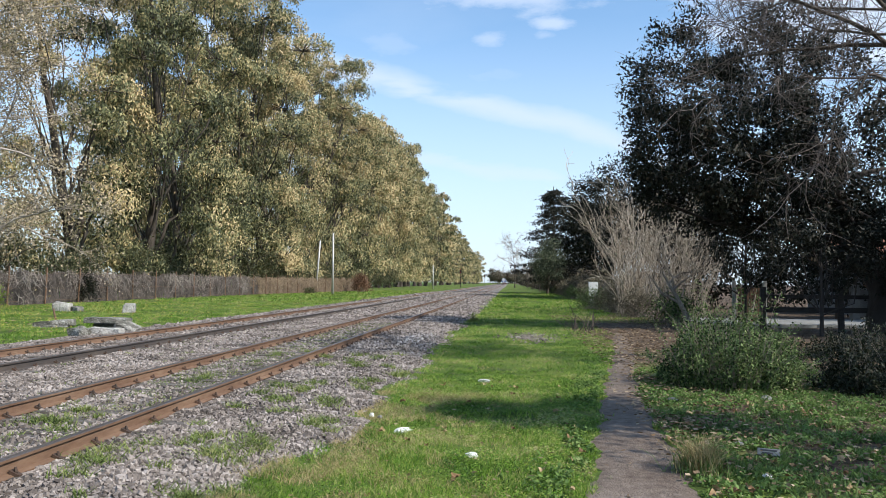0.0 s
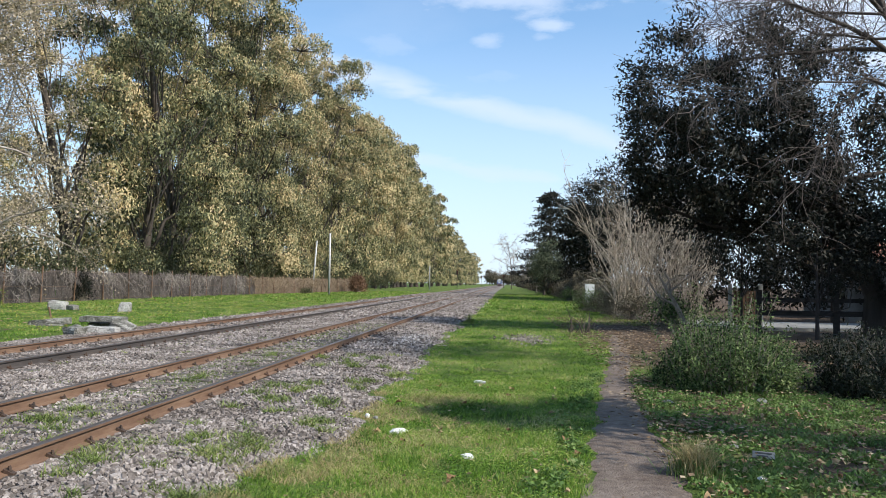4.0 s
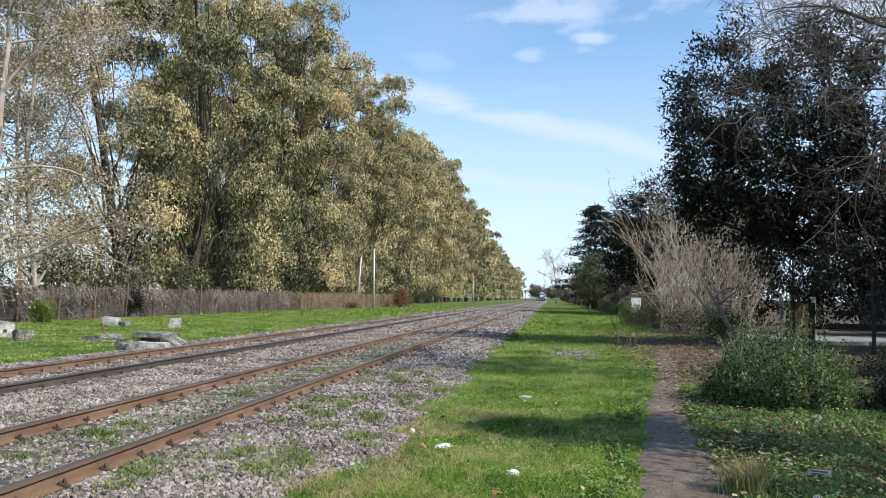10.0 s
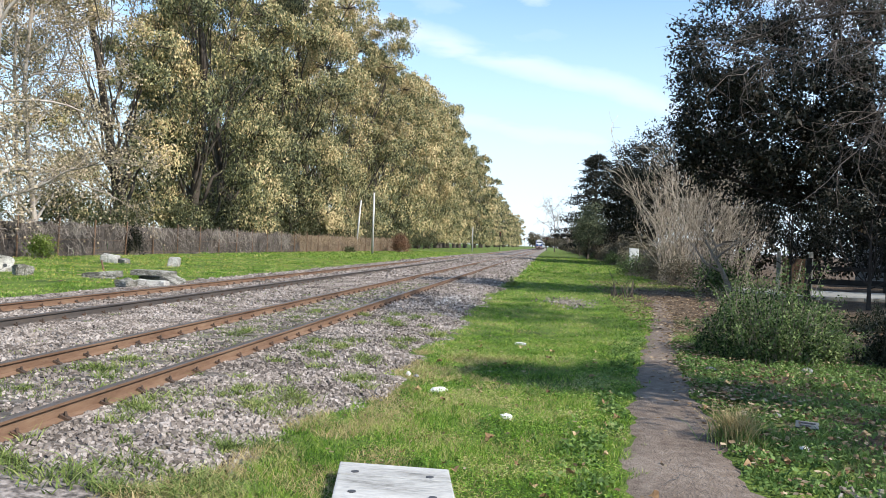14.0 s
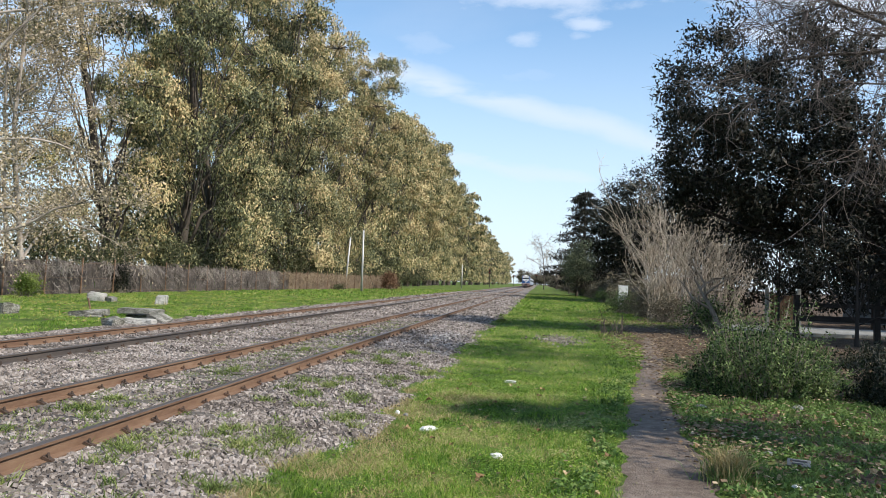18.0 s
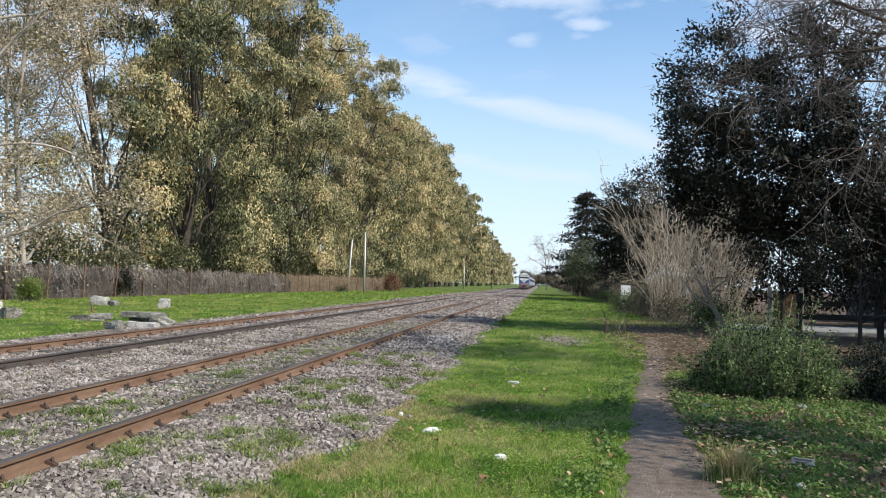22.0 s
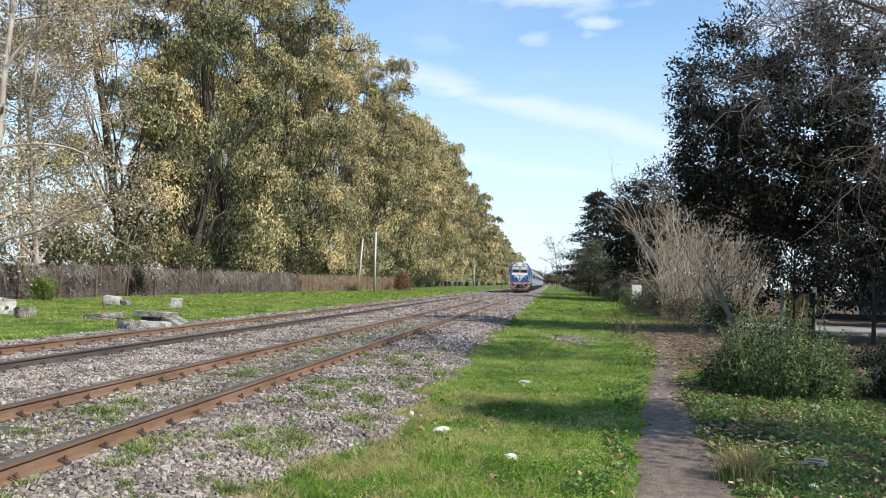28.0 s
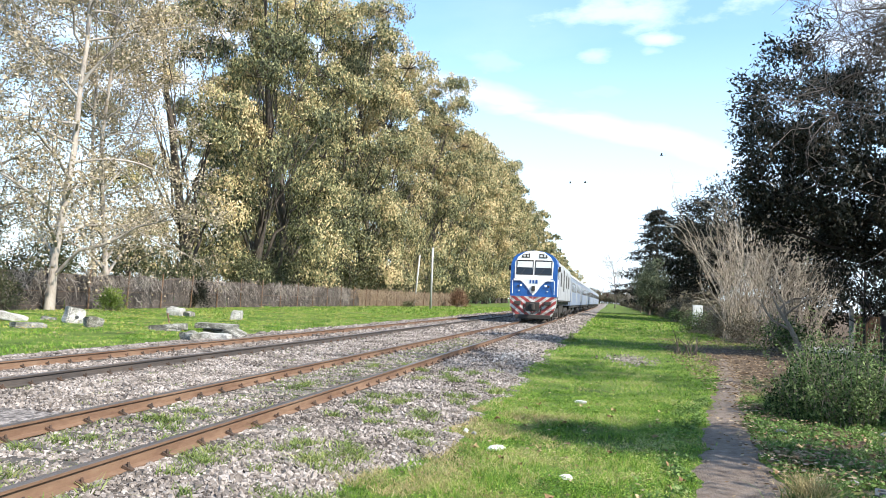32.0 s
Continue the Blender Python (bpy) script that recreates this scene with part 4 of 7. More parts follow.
def make_fence():
    rng = np.random.default_rng(91)
    f = thing("wire_fence", pose(0, 0, 0), "rusty wire fence overgrown with dry brown climbers", "fence")
    post = bm_mesh("post", cyl_bm(0.05, 0.05, 2.4, pose(0, 0, 1.2), 8), M_rust)
    for y in np.arange(22, 129, 3.6):
        p = child("post", post, f)
        p.location = (fence_x(y) + 0.16, y, 0)
        p.rotation_euler = (rng.normal() * 0.03, rng.normal() * 0.03, 0)
    for z in (0.3, 1.1, 2.05):
        ys = np.arange(20, 130, 3.0)
        child("wire", raw_mesh("wire", *tubes([(np.array([[fence_x(y) + 0.1, y, z + rng.normal() * 0.02] for y in ys]), np.full(len(ys), 0.008))], 4), M_rust), f)
    # brown shade netting hung in bays between the posts, sagging along its top
    ys = np.arange(20.2, 128.8, 3.6)
    for a in ys:
        u, w = np.linspace(0, 1, 13), np.linspace(0, 1, 7)
        U, W = np.meshgrid(u, w)
        Y = a + U * 3.6
        top = 2.12 - 0.16 * np.sin(U * 3.1416) + 0.06 * np.sin(Y * 2.1)
        X = np.interp(Y, [20, 44, 77, 95, 129], [-29.8, -29.5, -28.4, -27.2, -24.2]) + 0.07 * np.sin(Y * 5.1 + W * 2) * (0.3 + W) + 0.04 * np.sin(W * 9 + a)
        V = np.stack([X, Y, 0.02 + W * top], -1).reshape(-1, 3)
        ii, jj = np.meshgrid(np.arange(6), np.arange(12), indexing="ij")
        q = ii * 13 + jj
        child("netting", raw_mesh("netting", V, np.stack([q, q + 1, q + 14, q + 13], -1).reshape(-1, 4), M_netting if a < 84 else M_netting_far, True), f)
    # dry climbers: draped from the top edge, matted in places
    for y0, y1, matr, n, top, nm in ((20, 82, M_vine, 6200, 2.1, "climber_growth"), (82, 130, M_reed, 4200, 2.05, "hedge_growth")):
        L = []
        for _ in range(n):
            y = rng.uniform(y0, y1)
            patch = 0.5 + 0.5 * math.sin(y * 0.9 + 1.5 * math.sin(y * 0.37))
            if rng.random() > 0.35 + 0.65 * patch:
                continue
            h = top * (1 + 0.05 * math.sin(y * 1.3) + 0.05 * math.sin(y * 3.7)) + 0.16 * rng.random() ** 3
            drape = rng.random() < 0.55
            z0 = h - rng.random() ** 1.6 * 0.5 if drape else rng.random() * h
            p = np.array([fence_x(y) + 0.1 + abs(rng.normal()) * 0.07, y, z0])
            d = np.array([rng.normal() * 0.1, rng.normal() * (0.5 if drape else 0.9), -1.0 if drape else rng.choice([1, -1])])
            pts = wobble(rng, p, d, rng.uniform(0.3, 1.5 if drape else 0.8), 3, 0.4)
            pts[:, 2] = np.clip(pts[:, 2], 0.0, h + 0.1)
            L.append((pts, np.full(4, rng.uniform(0.006, 0.016))))
        v, fc = tubes(L, 3)
        tagged(child(nm, raw_mesh(nm, v, fc, matr), f), kind="stuff")


M_netting = mat("brown_shade_netting", [(0.022, 0.017, 0.015), (0.042, 0.033, 0.028), (0.068, 0.054, 0.047), (0.11, 0.093, 0.083)], 0.95, 1.1, bump=0.6, bump_scale=30, fine=0.9)
M_netting_far = mat("reed_screen", [(0.072, 0.048, 0.0304), (0.112, 0.076, 0.048), (0.16, 0.112, 0.072)], 0.95, 1.1, bump=0.6, bump_scale=30, fine=0.9)

make_fence()


def make_poles():
    for x, y, h, lx, lab in ((-21.3, 93.0, 7.5, 0.0, "slender white-painted pole standing on the grass"), (-26.4, 105.0, 7.2, 0.55, "leaning grey wooden pole beside the fence"),
                             (-17.4, 177.0, 5.5, 0.0, "slender pale pole beside the track")):
        p = thing("pole", pose(x, y, 0), lab, "pole", "poles along the fence")
        part("shaft", cyl_bm(0.14, 0.10, h, pose(lx / 2, 0, h / 2 - 0.05, 0, math.degrees(math.atan2(lx, h))), 10), M_galv, p, smooth=True)
        part("cap", cyl_bm(0.11, 0.07, 0.08, pose(lx, 0, h - 0.03), 10), M_galv, p)


make_poles()


# ---- right side: trees, thicket, fence, house ----
def fan_thicket_meshes(seed, stems, height, spread, leaves=0):
    """Many bare stems that fan out of one root."""
    rng = np.random.default_rng(seed)
    main, fine, C = [], [], []
    for k in range(stems):
        a = rng.uniform(0, 6.283)
        d = np.array([np.cos(a) * rng.uniform(0.1, spread), np.sin(a) * rng.uniform(0.1, spread), 1])
        ln = height * rng.uniform(0.62, 1.12)
        p0 = np.array([rng.normal() * 0.8, rng.normal() * 0.6, -0.05])
        pts = wobble(rng, p0, d, ln, 8, 0.13, 0.02)
        off = (pts - p0) * np.array([1, 1, 0]) * np.linspace(0.35, 1.35, 9)[:, None] + (pts - p0) * np.array([0, 0, 1])
        far = np.hypot(off[:, 0], off[:, 1])
        pts[:, :2] = p0[:2] + off[:, :2] * np.minimum(1, (0.1 + 0.5 * np.abs(off[:, 2])) / (far + 1e-6))[:, None]
        main.append((pts, np.linspace(rng.uniform(0.02, 0.045), 0.01, 9)))
        for _ in range(10):
            i = rng.integers(2, 9)
            s = wobble(rng, pts[i], (pts[i] - pts[i - 1]) * 2.2 + rng.normal(size=3) * 0.7, rng.uniform(0.6, 1.9), 4, 0.2, 0.0)
            fine.append((s, np.linspace(0.017, 0.009, 5)))
            for _ in range(2):
                q = s[rng.integers(1, 5)]
                fine.append((wobble(rng, q, (s[-1] - s[0]) + rng.normal(size=3) * 0.8, rng.uniform(0.3, 0.9), 2, 0.2), np.linspace(0.012, 0.008, 3)))
                if leaves and rng.random() < leaves:
                    C.append(q + rng.normal(size=(5, 3)) * 0.2)
    fv, ff = tubes(fine, 3)
    res = [raw_mesh("stem", *tubes([mm], 5), M_pale_twig, True) for mm in main] + [raw_mesh("branching", fv, ff, M_pale_twig)]
    if C:
        lv, lf = leaf_quads(rng, np.concatenate(C), 0.12, 0.06, 0.3, 1.0)
        res.append(raw_mesh("crown", lv, lf, M_bush_leaf))
    return res


def conifer_meshes(seed, height, radius, low=0.12):
    """A cedar of flat, drooping tiers."""
    rng = np.random.default_rng(seed)
    trunk = np.array([[0, 0, -0.2], [0.05, 0, height * 0.4], [0, 0.05, height]])
    limbs, C = [], []
    for k in range(46):
        u = low + (0.98 - low) * k / 46
        a = k * 2.4 + rng.uniform(-0.3, 0.3)
        ln = radius * (1 - u) ** 0.75 * rng.uniform(0.75, 1.2) + 0.4
        p = np.array([0, 0, height * u])
        d = np.array([np.cos(a), np.sin(a), 0.12])
        pts = wobble(rng, p, d, ln, 6, 0.06, 0.05)
        limbs.append((pts, np.linspace(0.09 * (1 - u) + 0.02, 0.012, 7)))
        for i in range(2, 7):
            n = 52
            c = pts[i] + rng.normal(size=(n, 3)) * np.array([0.55, 0.55, 0.10]) * (0.5 + 0.5 * ln / radius)
            c[:, 2] -= np.abs(rng.normal(size=n)) * 0.15
            C.append(c)
    lv, lf = leaf_quads(rng, np.concatenate(C), 0.34, 0.11, 0.25, 0.8)
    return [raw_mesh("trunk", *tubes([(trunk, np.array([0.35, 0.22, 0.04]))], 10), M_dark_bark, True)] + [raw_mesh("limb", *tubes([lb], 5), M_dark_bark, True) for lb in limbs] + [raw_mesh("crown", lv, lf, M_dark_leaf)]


def make_right_trees():
    big = crown_tree_meshes(61, 5.0, (-0.4, 0, 7.2), (7.2, 3.1, 5.0), 900, 110, 0.19, 0.075, M_dark_leaf, M_shaded_bark, 0.72, 0.6, 0.42, 12, 24, foot=(3.3, 0.6), gaps=0.32, gap_size=0.75, slope=0.85, cut=0.95, airy=0.2)
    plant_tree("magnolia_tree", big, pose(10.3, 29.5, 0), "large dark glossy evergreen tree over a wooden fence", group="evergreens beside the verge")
    low = crown_tree_meshes(63, 2.0, (0, 0, 3.6), (3.6, 2.2, 2.3), 150, 60, 0.17, 0.075, M_dark_leaf, M_shaded_bark, 0.62, 0.5, 0.08, 6, 12, gaps=0.42, gap_size=0.6)
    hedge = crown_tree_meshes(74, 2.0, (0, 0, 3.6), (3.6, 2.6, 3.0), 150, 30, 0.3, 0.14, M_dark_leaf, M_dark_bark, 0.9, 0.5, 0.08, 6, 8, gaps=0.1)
    # Added beyond the view's edge to keep sun and sky light off the yard.
    for x, y in ((23.5, 39.5), (22.5, 34.5)):
        plant_tree("small_evergreen", hedge, pose(x, y, 0) @ Matrix.Scale(1.4, 4), "dense dark evergreen added out of view to shade a yard", group="evergreens beside the verge")
    plant_tree("small_evergreen", low, pose(9.6, 33.0, 0.3, rz=200) @ Matrix.Diagonal((0.62, 0.8, 0.95, 1)), "low dark evergreen with hanging branches by a fence", group="evergreens beside the verge")
    plant_tree("small_evergreen", low, pose(10.3, 27.0, 0.0) @ Matrix.Diagonal((0.8, 0.7, 0.8, 1)), "low dark evergreen with hanging branches by a fence", group="evergreens beside the verge")
    plant_tree("small_evergreen", hedge, pose(16.6, 41.6, -0.5, rz=35) @ Matrix.Scale(1.0, 4), "dense dark evergreen beside a white house", group="evergreens beside the verge")
    # Trees out of view, placed and shaped to cast shade on path and grass.
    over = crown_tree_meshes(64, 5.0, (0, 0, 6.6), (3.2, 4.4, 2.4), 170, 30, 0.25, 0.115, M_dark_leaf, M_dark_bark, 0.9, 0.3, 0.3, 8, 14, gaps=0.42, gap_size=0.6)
    plant_tree("evergreen_tree", over, pose(14.4, 9.5, 0), "dark evergreen tree placed out of view to shade the footpath", group="evergreens beside the verge")
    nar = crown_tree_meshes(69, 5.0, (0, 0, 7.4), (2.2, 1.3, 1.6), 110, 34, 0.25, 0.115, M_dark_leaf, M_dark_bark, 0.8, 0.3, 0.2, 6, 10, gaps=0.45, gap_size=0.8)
    plant_tree("evergreen_tree", nar, pose(8.3, 6.9, 0), "slender dark evergreen tree placed out of view to shade the grass", group="evergreens beside the verge")
    plant_tree("evergreen_tree", over, pose(11.2, 4.6, 0.6, rz=70) @ Matrix.Scale(0.85, 4), "dark evergreen tree placed out of view to shade the footpath", group="evergreens beside the verge")
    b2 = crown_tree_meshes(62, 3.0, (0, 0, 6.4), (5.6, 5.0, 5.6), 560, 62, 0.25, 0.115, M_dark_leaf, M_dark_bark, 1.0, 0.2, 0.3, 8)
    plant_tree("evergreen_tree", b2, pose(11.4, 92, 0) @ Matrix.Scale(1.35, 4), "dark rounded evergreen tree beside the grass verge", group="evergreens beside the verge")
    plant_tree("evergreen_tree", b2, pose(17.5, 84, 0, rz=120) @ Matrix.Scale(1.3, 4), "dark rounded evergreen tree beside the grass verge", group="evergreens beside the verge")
    # Unseen tree, added to darken the ground under the magnolia.
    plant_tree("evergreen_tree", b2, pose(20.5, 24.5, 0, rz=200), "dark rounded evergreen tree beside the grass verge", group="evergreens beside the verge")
    for x, y, rz, s in ((12.5, 55, 10, 1.1), (18.0, 56, 90, 0.95), (24.0, 57, 200, 1.0), (30.0, 58, 300, 1.2), (36.0, 58, 20, 1.2)):
        plant_tree("small_evergreen", hedge, pose(x, y, -1.0, rz=rz) @ Matrix.Scale(s, 4), "dark evergreen hedge tree behind a garden wall", group="evergreens beside the verge")
    ced = conifer_meshes(65, 12.6, 4.6)
    plant_tree("cedar_tree", ced, pose(7.0, 128, 0) @ Matrix.Scale(1.38, 4), "dark cedar with flat drooping tiers", group="evergreens beside the verge")
    plant_tree("cedar_tree", ced, pose(11.5, 118, 0, rz=100) @ Matrix.Scale(1.15, 4), "dark cedar with flat drooping tiers", group="evergreens beside the verge")
    grn = crown_tree_meshes(66, 1.6, (0, 0, 4.0), (2.5, 2.5, 3.0), 260, 40, 0.22, 0.10, M_greygreen, M_dark_bark, 0.8, 0.3, 0.15, 6, 8)
    plant_tree("small_tree", grn, pose(5.6, 118, 0) @ Matrix.Scale(1.25, 4), "rounded grey-green small tree before dark cedars")
    # far side of the verge, towards the horizon
    rr = random.Random(9)
    farb = sparse_tree_meshes(67, 9, 0, M_grey_twig, M_plane_leaf, 4.0, 0.25, limbs_n=14, twigs=10, rise=0.9, r0=0.09, twig_len=1.6, fine_n=6, twigmat=M_pale_twig, thin=1.0)
    for k, (x, y, s) in enumerate(((1.5, 250, 1.7), (6.0, 160, 0.9), (7.5, 172, 0.8), (6.5, 205, 0.8), (5.5, 250, 0.9), (7, 300, 0.9))):
        plant_tree("bare_tree", farb, pose(x, y, 0, rz=rr.uniform(0, 360)) @ Matrix.Scale(s, 4), "leafless grey tree in the distance beside the verge", group="distant bare trees")
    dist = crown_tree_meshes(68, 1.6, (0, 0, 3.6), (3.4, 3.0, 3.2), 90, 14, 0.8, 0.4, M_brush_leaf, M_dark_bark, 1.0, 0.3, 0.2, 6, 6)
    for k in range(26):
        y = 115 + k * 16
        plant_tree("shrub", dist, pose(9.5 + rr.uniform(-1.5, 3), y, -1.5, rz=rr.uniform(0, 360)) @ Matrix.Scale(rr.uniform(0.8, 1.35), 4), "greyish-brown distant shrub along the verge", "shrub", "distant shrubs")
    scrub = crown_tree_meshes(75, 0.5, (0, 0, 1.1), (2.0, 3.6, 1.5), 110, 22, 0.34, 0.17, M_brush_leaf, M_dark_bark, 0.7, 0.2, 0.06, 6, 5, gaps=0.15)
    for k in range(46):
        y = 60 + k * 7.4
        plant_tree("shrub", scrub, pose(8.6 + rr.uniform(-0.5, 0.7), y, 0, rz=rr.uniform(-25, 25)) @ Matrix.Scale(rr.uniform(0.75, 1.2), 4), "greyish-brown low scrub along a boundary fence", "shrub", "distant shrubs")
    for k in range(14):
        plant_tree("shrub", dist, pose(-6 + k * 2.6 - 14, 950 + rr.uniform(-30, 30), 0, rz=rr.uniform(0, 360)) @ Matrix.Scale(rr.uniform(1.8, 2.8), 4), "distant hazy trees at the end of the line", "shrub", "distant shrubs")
    thick = [fan_thicket_meshes(78 + i, 21, 9.0 - 1.2 * i, 0.42, 0.06 * i) for i in range(2)]
    for k, (x, y, rz, s) in enumerate(((7.3, 46, 0, 1.0), (8.8, 44, 70, 0.95), (8.2, 50, 140, 0.9), (6.6, 43, 250, 0.75), (8.6, 38, 300, 0.55), (6.9, 36, 30, 0.4))):
        plant_tree("leafless_shrub", thick[k % 2], pose(x, y, 0, rz=rz) @ Matrix.Scale(s, 4), "tall leafless shrub with pale fanned stems", "shrub", "leafless thicket")
    bare = sparse_tree_meshes(71, 12.5, 0, M_euc_bark, M_plane_leaf, 5.0, 0.52, limbs_n=12, twigs=34, rise=0.5, aim=[3.1, 2.5, 3.7, 2.0, 4.3, 0.9], r0=0.13, sag=0.05,
                              lean=(-0.3, 0.02), twig_len=1.5, fine_n=9, twigmat=M_grey_twig, thin=0.48, hang=0.8,
                              arms=(((-1.5, 0, 5.2), (-2.6, 0, 5.85), (-4.4, -0.2, 5.8), (-6.2, -0.3, 5.4)), ((-1.5, 0, 5.2), (-3.3, -0.5, 5.9), (-4.1, -0.8, 5.0), (-4.4, -0.9, 4.0)),
                                    ((-2.0, 0, 6.6), (-3.8, 0.4, 6.9), (-5.2, 0.5, 6.8)), ((-2.2, 0.1, 7.0), (-4.2, 1.0, 7.7), (-6.0, 1.2, 7.3)), ((-2.4, -0.2, 7.4), (-3.6, -1.0, 8.2), (-5.2, -1.6, 8.0))))
    plant_tree("bare_tree", bare, pose(10.1, 16.0, 0), "leafless tree with pale branches arching over the path")
    fork = sparse_tree_meshes(73, 2.6, 0, M_twig, M_plane_leaf, 2.4, 0.2, limbs_n=4, twigs=4, rise=1.3, aim=[2.6, 3.4, 0.5, 2.0], r0=0.11, twig_len=1.0, fine_n=3, lean=(-0.35, 0), twigmat=M_twig)
    plant_tree("bare_tree", fork, pose(7.2, 31.5, 0), "small forked leafless tree with a leaning trunk")


M_greygreen = mat("grey_green_leaves", [(0.035, 0.045, 0.028), (0.07, 0.088, 0.05), (0.12, 0.14, 0.08), (0.17, 0.18, 0.115)], 0.7, 0.5, island=0.8, leaf=0.2, spec=0.2)
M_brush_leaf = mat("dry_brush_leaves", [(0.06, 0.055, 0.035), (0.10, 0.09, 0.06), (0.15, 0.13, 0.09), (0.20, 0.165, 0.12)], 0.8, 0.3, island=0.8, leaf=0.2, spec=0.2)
make_right_trees()


def bush(name, seed, at, radii, clumps, per, ll, lw, leafmat, label, group="", fuzz=0.13, spikes=0):
    rng = np.random.default_rng(seed)
    r = np.array(radii, float)
    d = rng.normal(size=(clumps, 3))
    d /= np.linalg.norm(d, axis=1)[:, None]
    d[:, 2] = np.abs(d[:, 2]) * 1.9 - 0.9
    K = d * r * (rng.random(clumps) ** 0.45)[:, None] * rng.uniform(0.7, 1.2, (clumps, 1))
    K[:, 2] += r[2] * 0.9
    C = (K[:, None] + rng.normal(size=(clumps, per, 3)) * fuzz).reshape(-1, 3)
    stems = [(np.array([[rng.normal() * r[0] * 0.3, rng.normal() * r[1] * 0.3, -0.05], (k * [0.6, 0.6, 0.55]), k]), np.array([0.013, 0.008, 0.004])) for k in K[:: max(1, clumps // 80)]]
    ex = []
    for _ in range(spikes):      # single shoots that rise out of the mass
        b0 = np.array([rng.normal() * r[0] * 0.5, rng.normal() * r[1] * 0.5, r[2] * 1.1])
        s = wobble(rng, b0, (rng.normal() * 0.3, rng.normal() * 0.3, 1), r[2] * rng.uniform(0.5, 0.95), 5, 0.12)
        stems.append((s, np.linspace(0.008, 0.003, 6)))
        ex.append((s[rng.integers(1, 6, 26)] + rng.normal(size=(26, 3)) * 0.05))
    C = np.concatenate([C] + ex)
    C = C[C[:, 2] > 0.03]
    lv, lf = leaf_quads(rng, C, ll, lw, -0.2, 1.0)
    sv, sf = tubes(stems, 4)
    t = thing(name, pose(*at), label, "bush", group)
    tagged(child("stem_growth", raw_mesh("stem_growth", sv, sf, M_twig), t), kind="stuff")
    tagged(child("foliage", raw_mesh("foliage", lv, lf, leafmat), t), kind="stuff")


def shoot_bush(name, seed, at, radii, shoots, leaves, ll, lw, leafmat, label, group=""):
    """A weedy bush of many leafy shoots that rise from the ground."""
    rng = np.random.default_rng(seed)
    rx, ry, h = radii
    stems, C, O = [], [], []
    for _ in range(shoots):
        a, r = rng.uniform(0, 6.283), math.sqrt(rng.random())
        p = np.array([np.cos(a) * r * rx * 0.8, np.sin(a) * r * ry * 0.8, -0.03])
        hh = h * (1.12 - 0.84 * r ** 1.5) * rng.uniform(0.5, 1.12) * float(0.62 + 0.62 * waves(p[0], p[1], 0.9, seed))
        pts = wobble(rng, p, (np.cos(a) * r * 0.5, np.sin(a) * r * 0.5, 1.0), hh, 5, 0.13)
        stems.append((pts, np.linspace(0.009, 0.003, 6)))
        u = rng.random(leaves) ** 0.75 * 4.99
        i = u.astype(int)
        q = pts[i] + (pts[i + 1] - pts[i]) * (u - i)[:, None]
        d = rng.normal(size=(leaves, 3)) * (0.085 * (1.15 - u / 6))[:, None]
        C.append(q + d)
        O.append(d * 6 + np.array([0, 0, 0.8]))
    C, O = np.concatenate(C), np.concatenate(O)
    ok = C[:, 2] > 0.02
    lv, lf = leaf_quads(rng, C[ok], ll, lw, -0.2, 1.0, O[ok])
    sv, sf = tubes(stems, 3)
    t = thing(name, pose(*at), label, "bush", group)
    tagged(child("stem_growth", raw_mesh("stem_growth", sv, sf, M_twig), t), kind="stuff")
    tagged(child("foliage", raw_mesh("foliage", lv, lf, leafmat), t), kind="stuff")


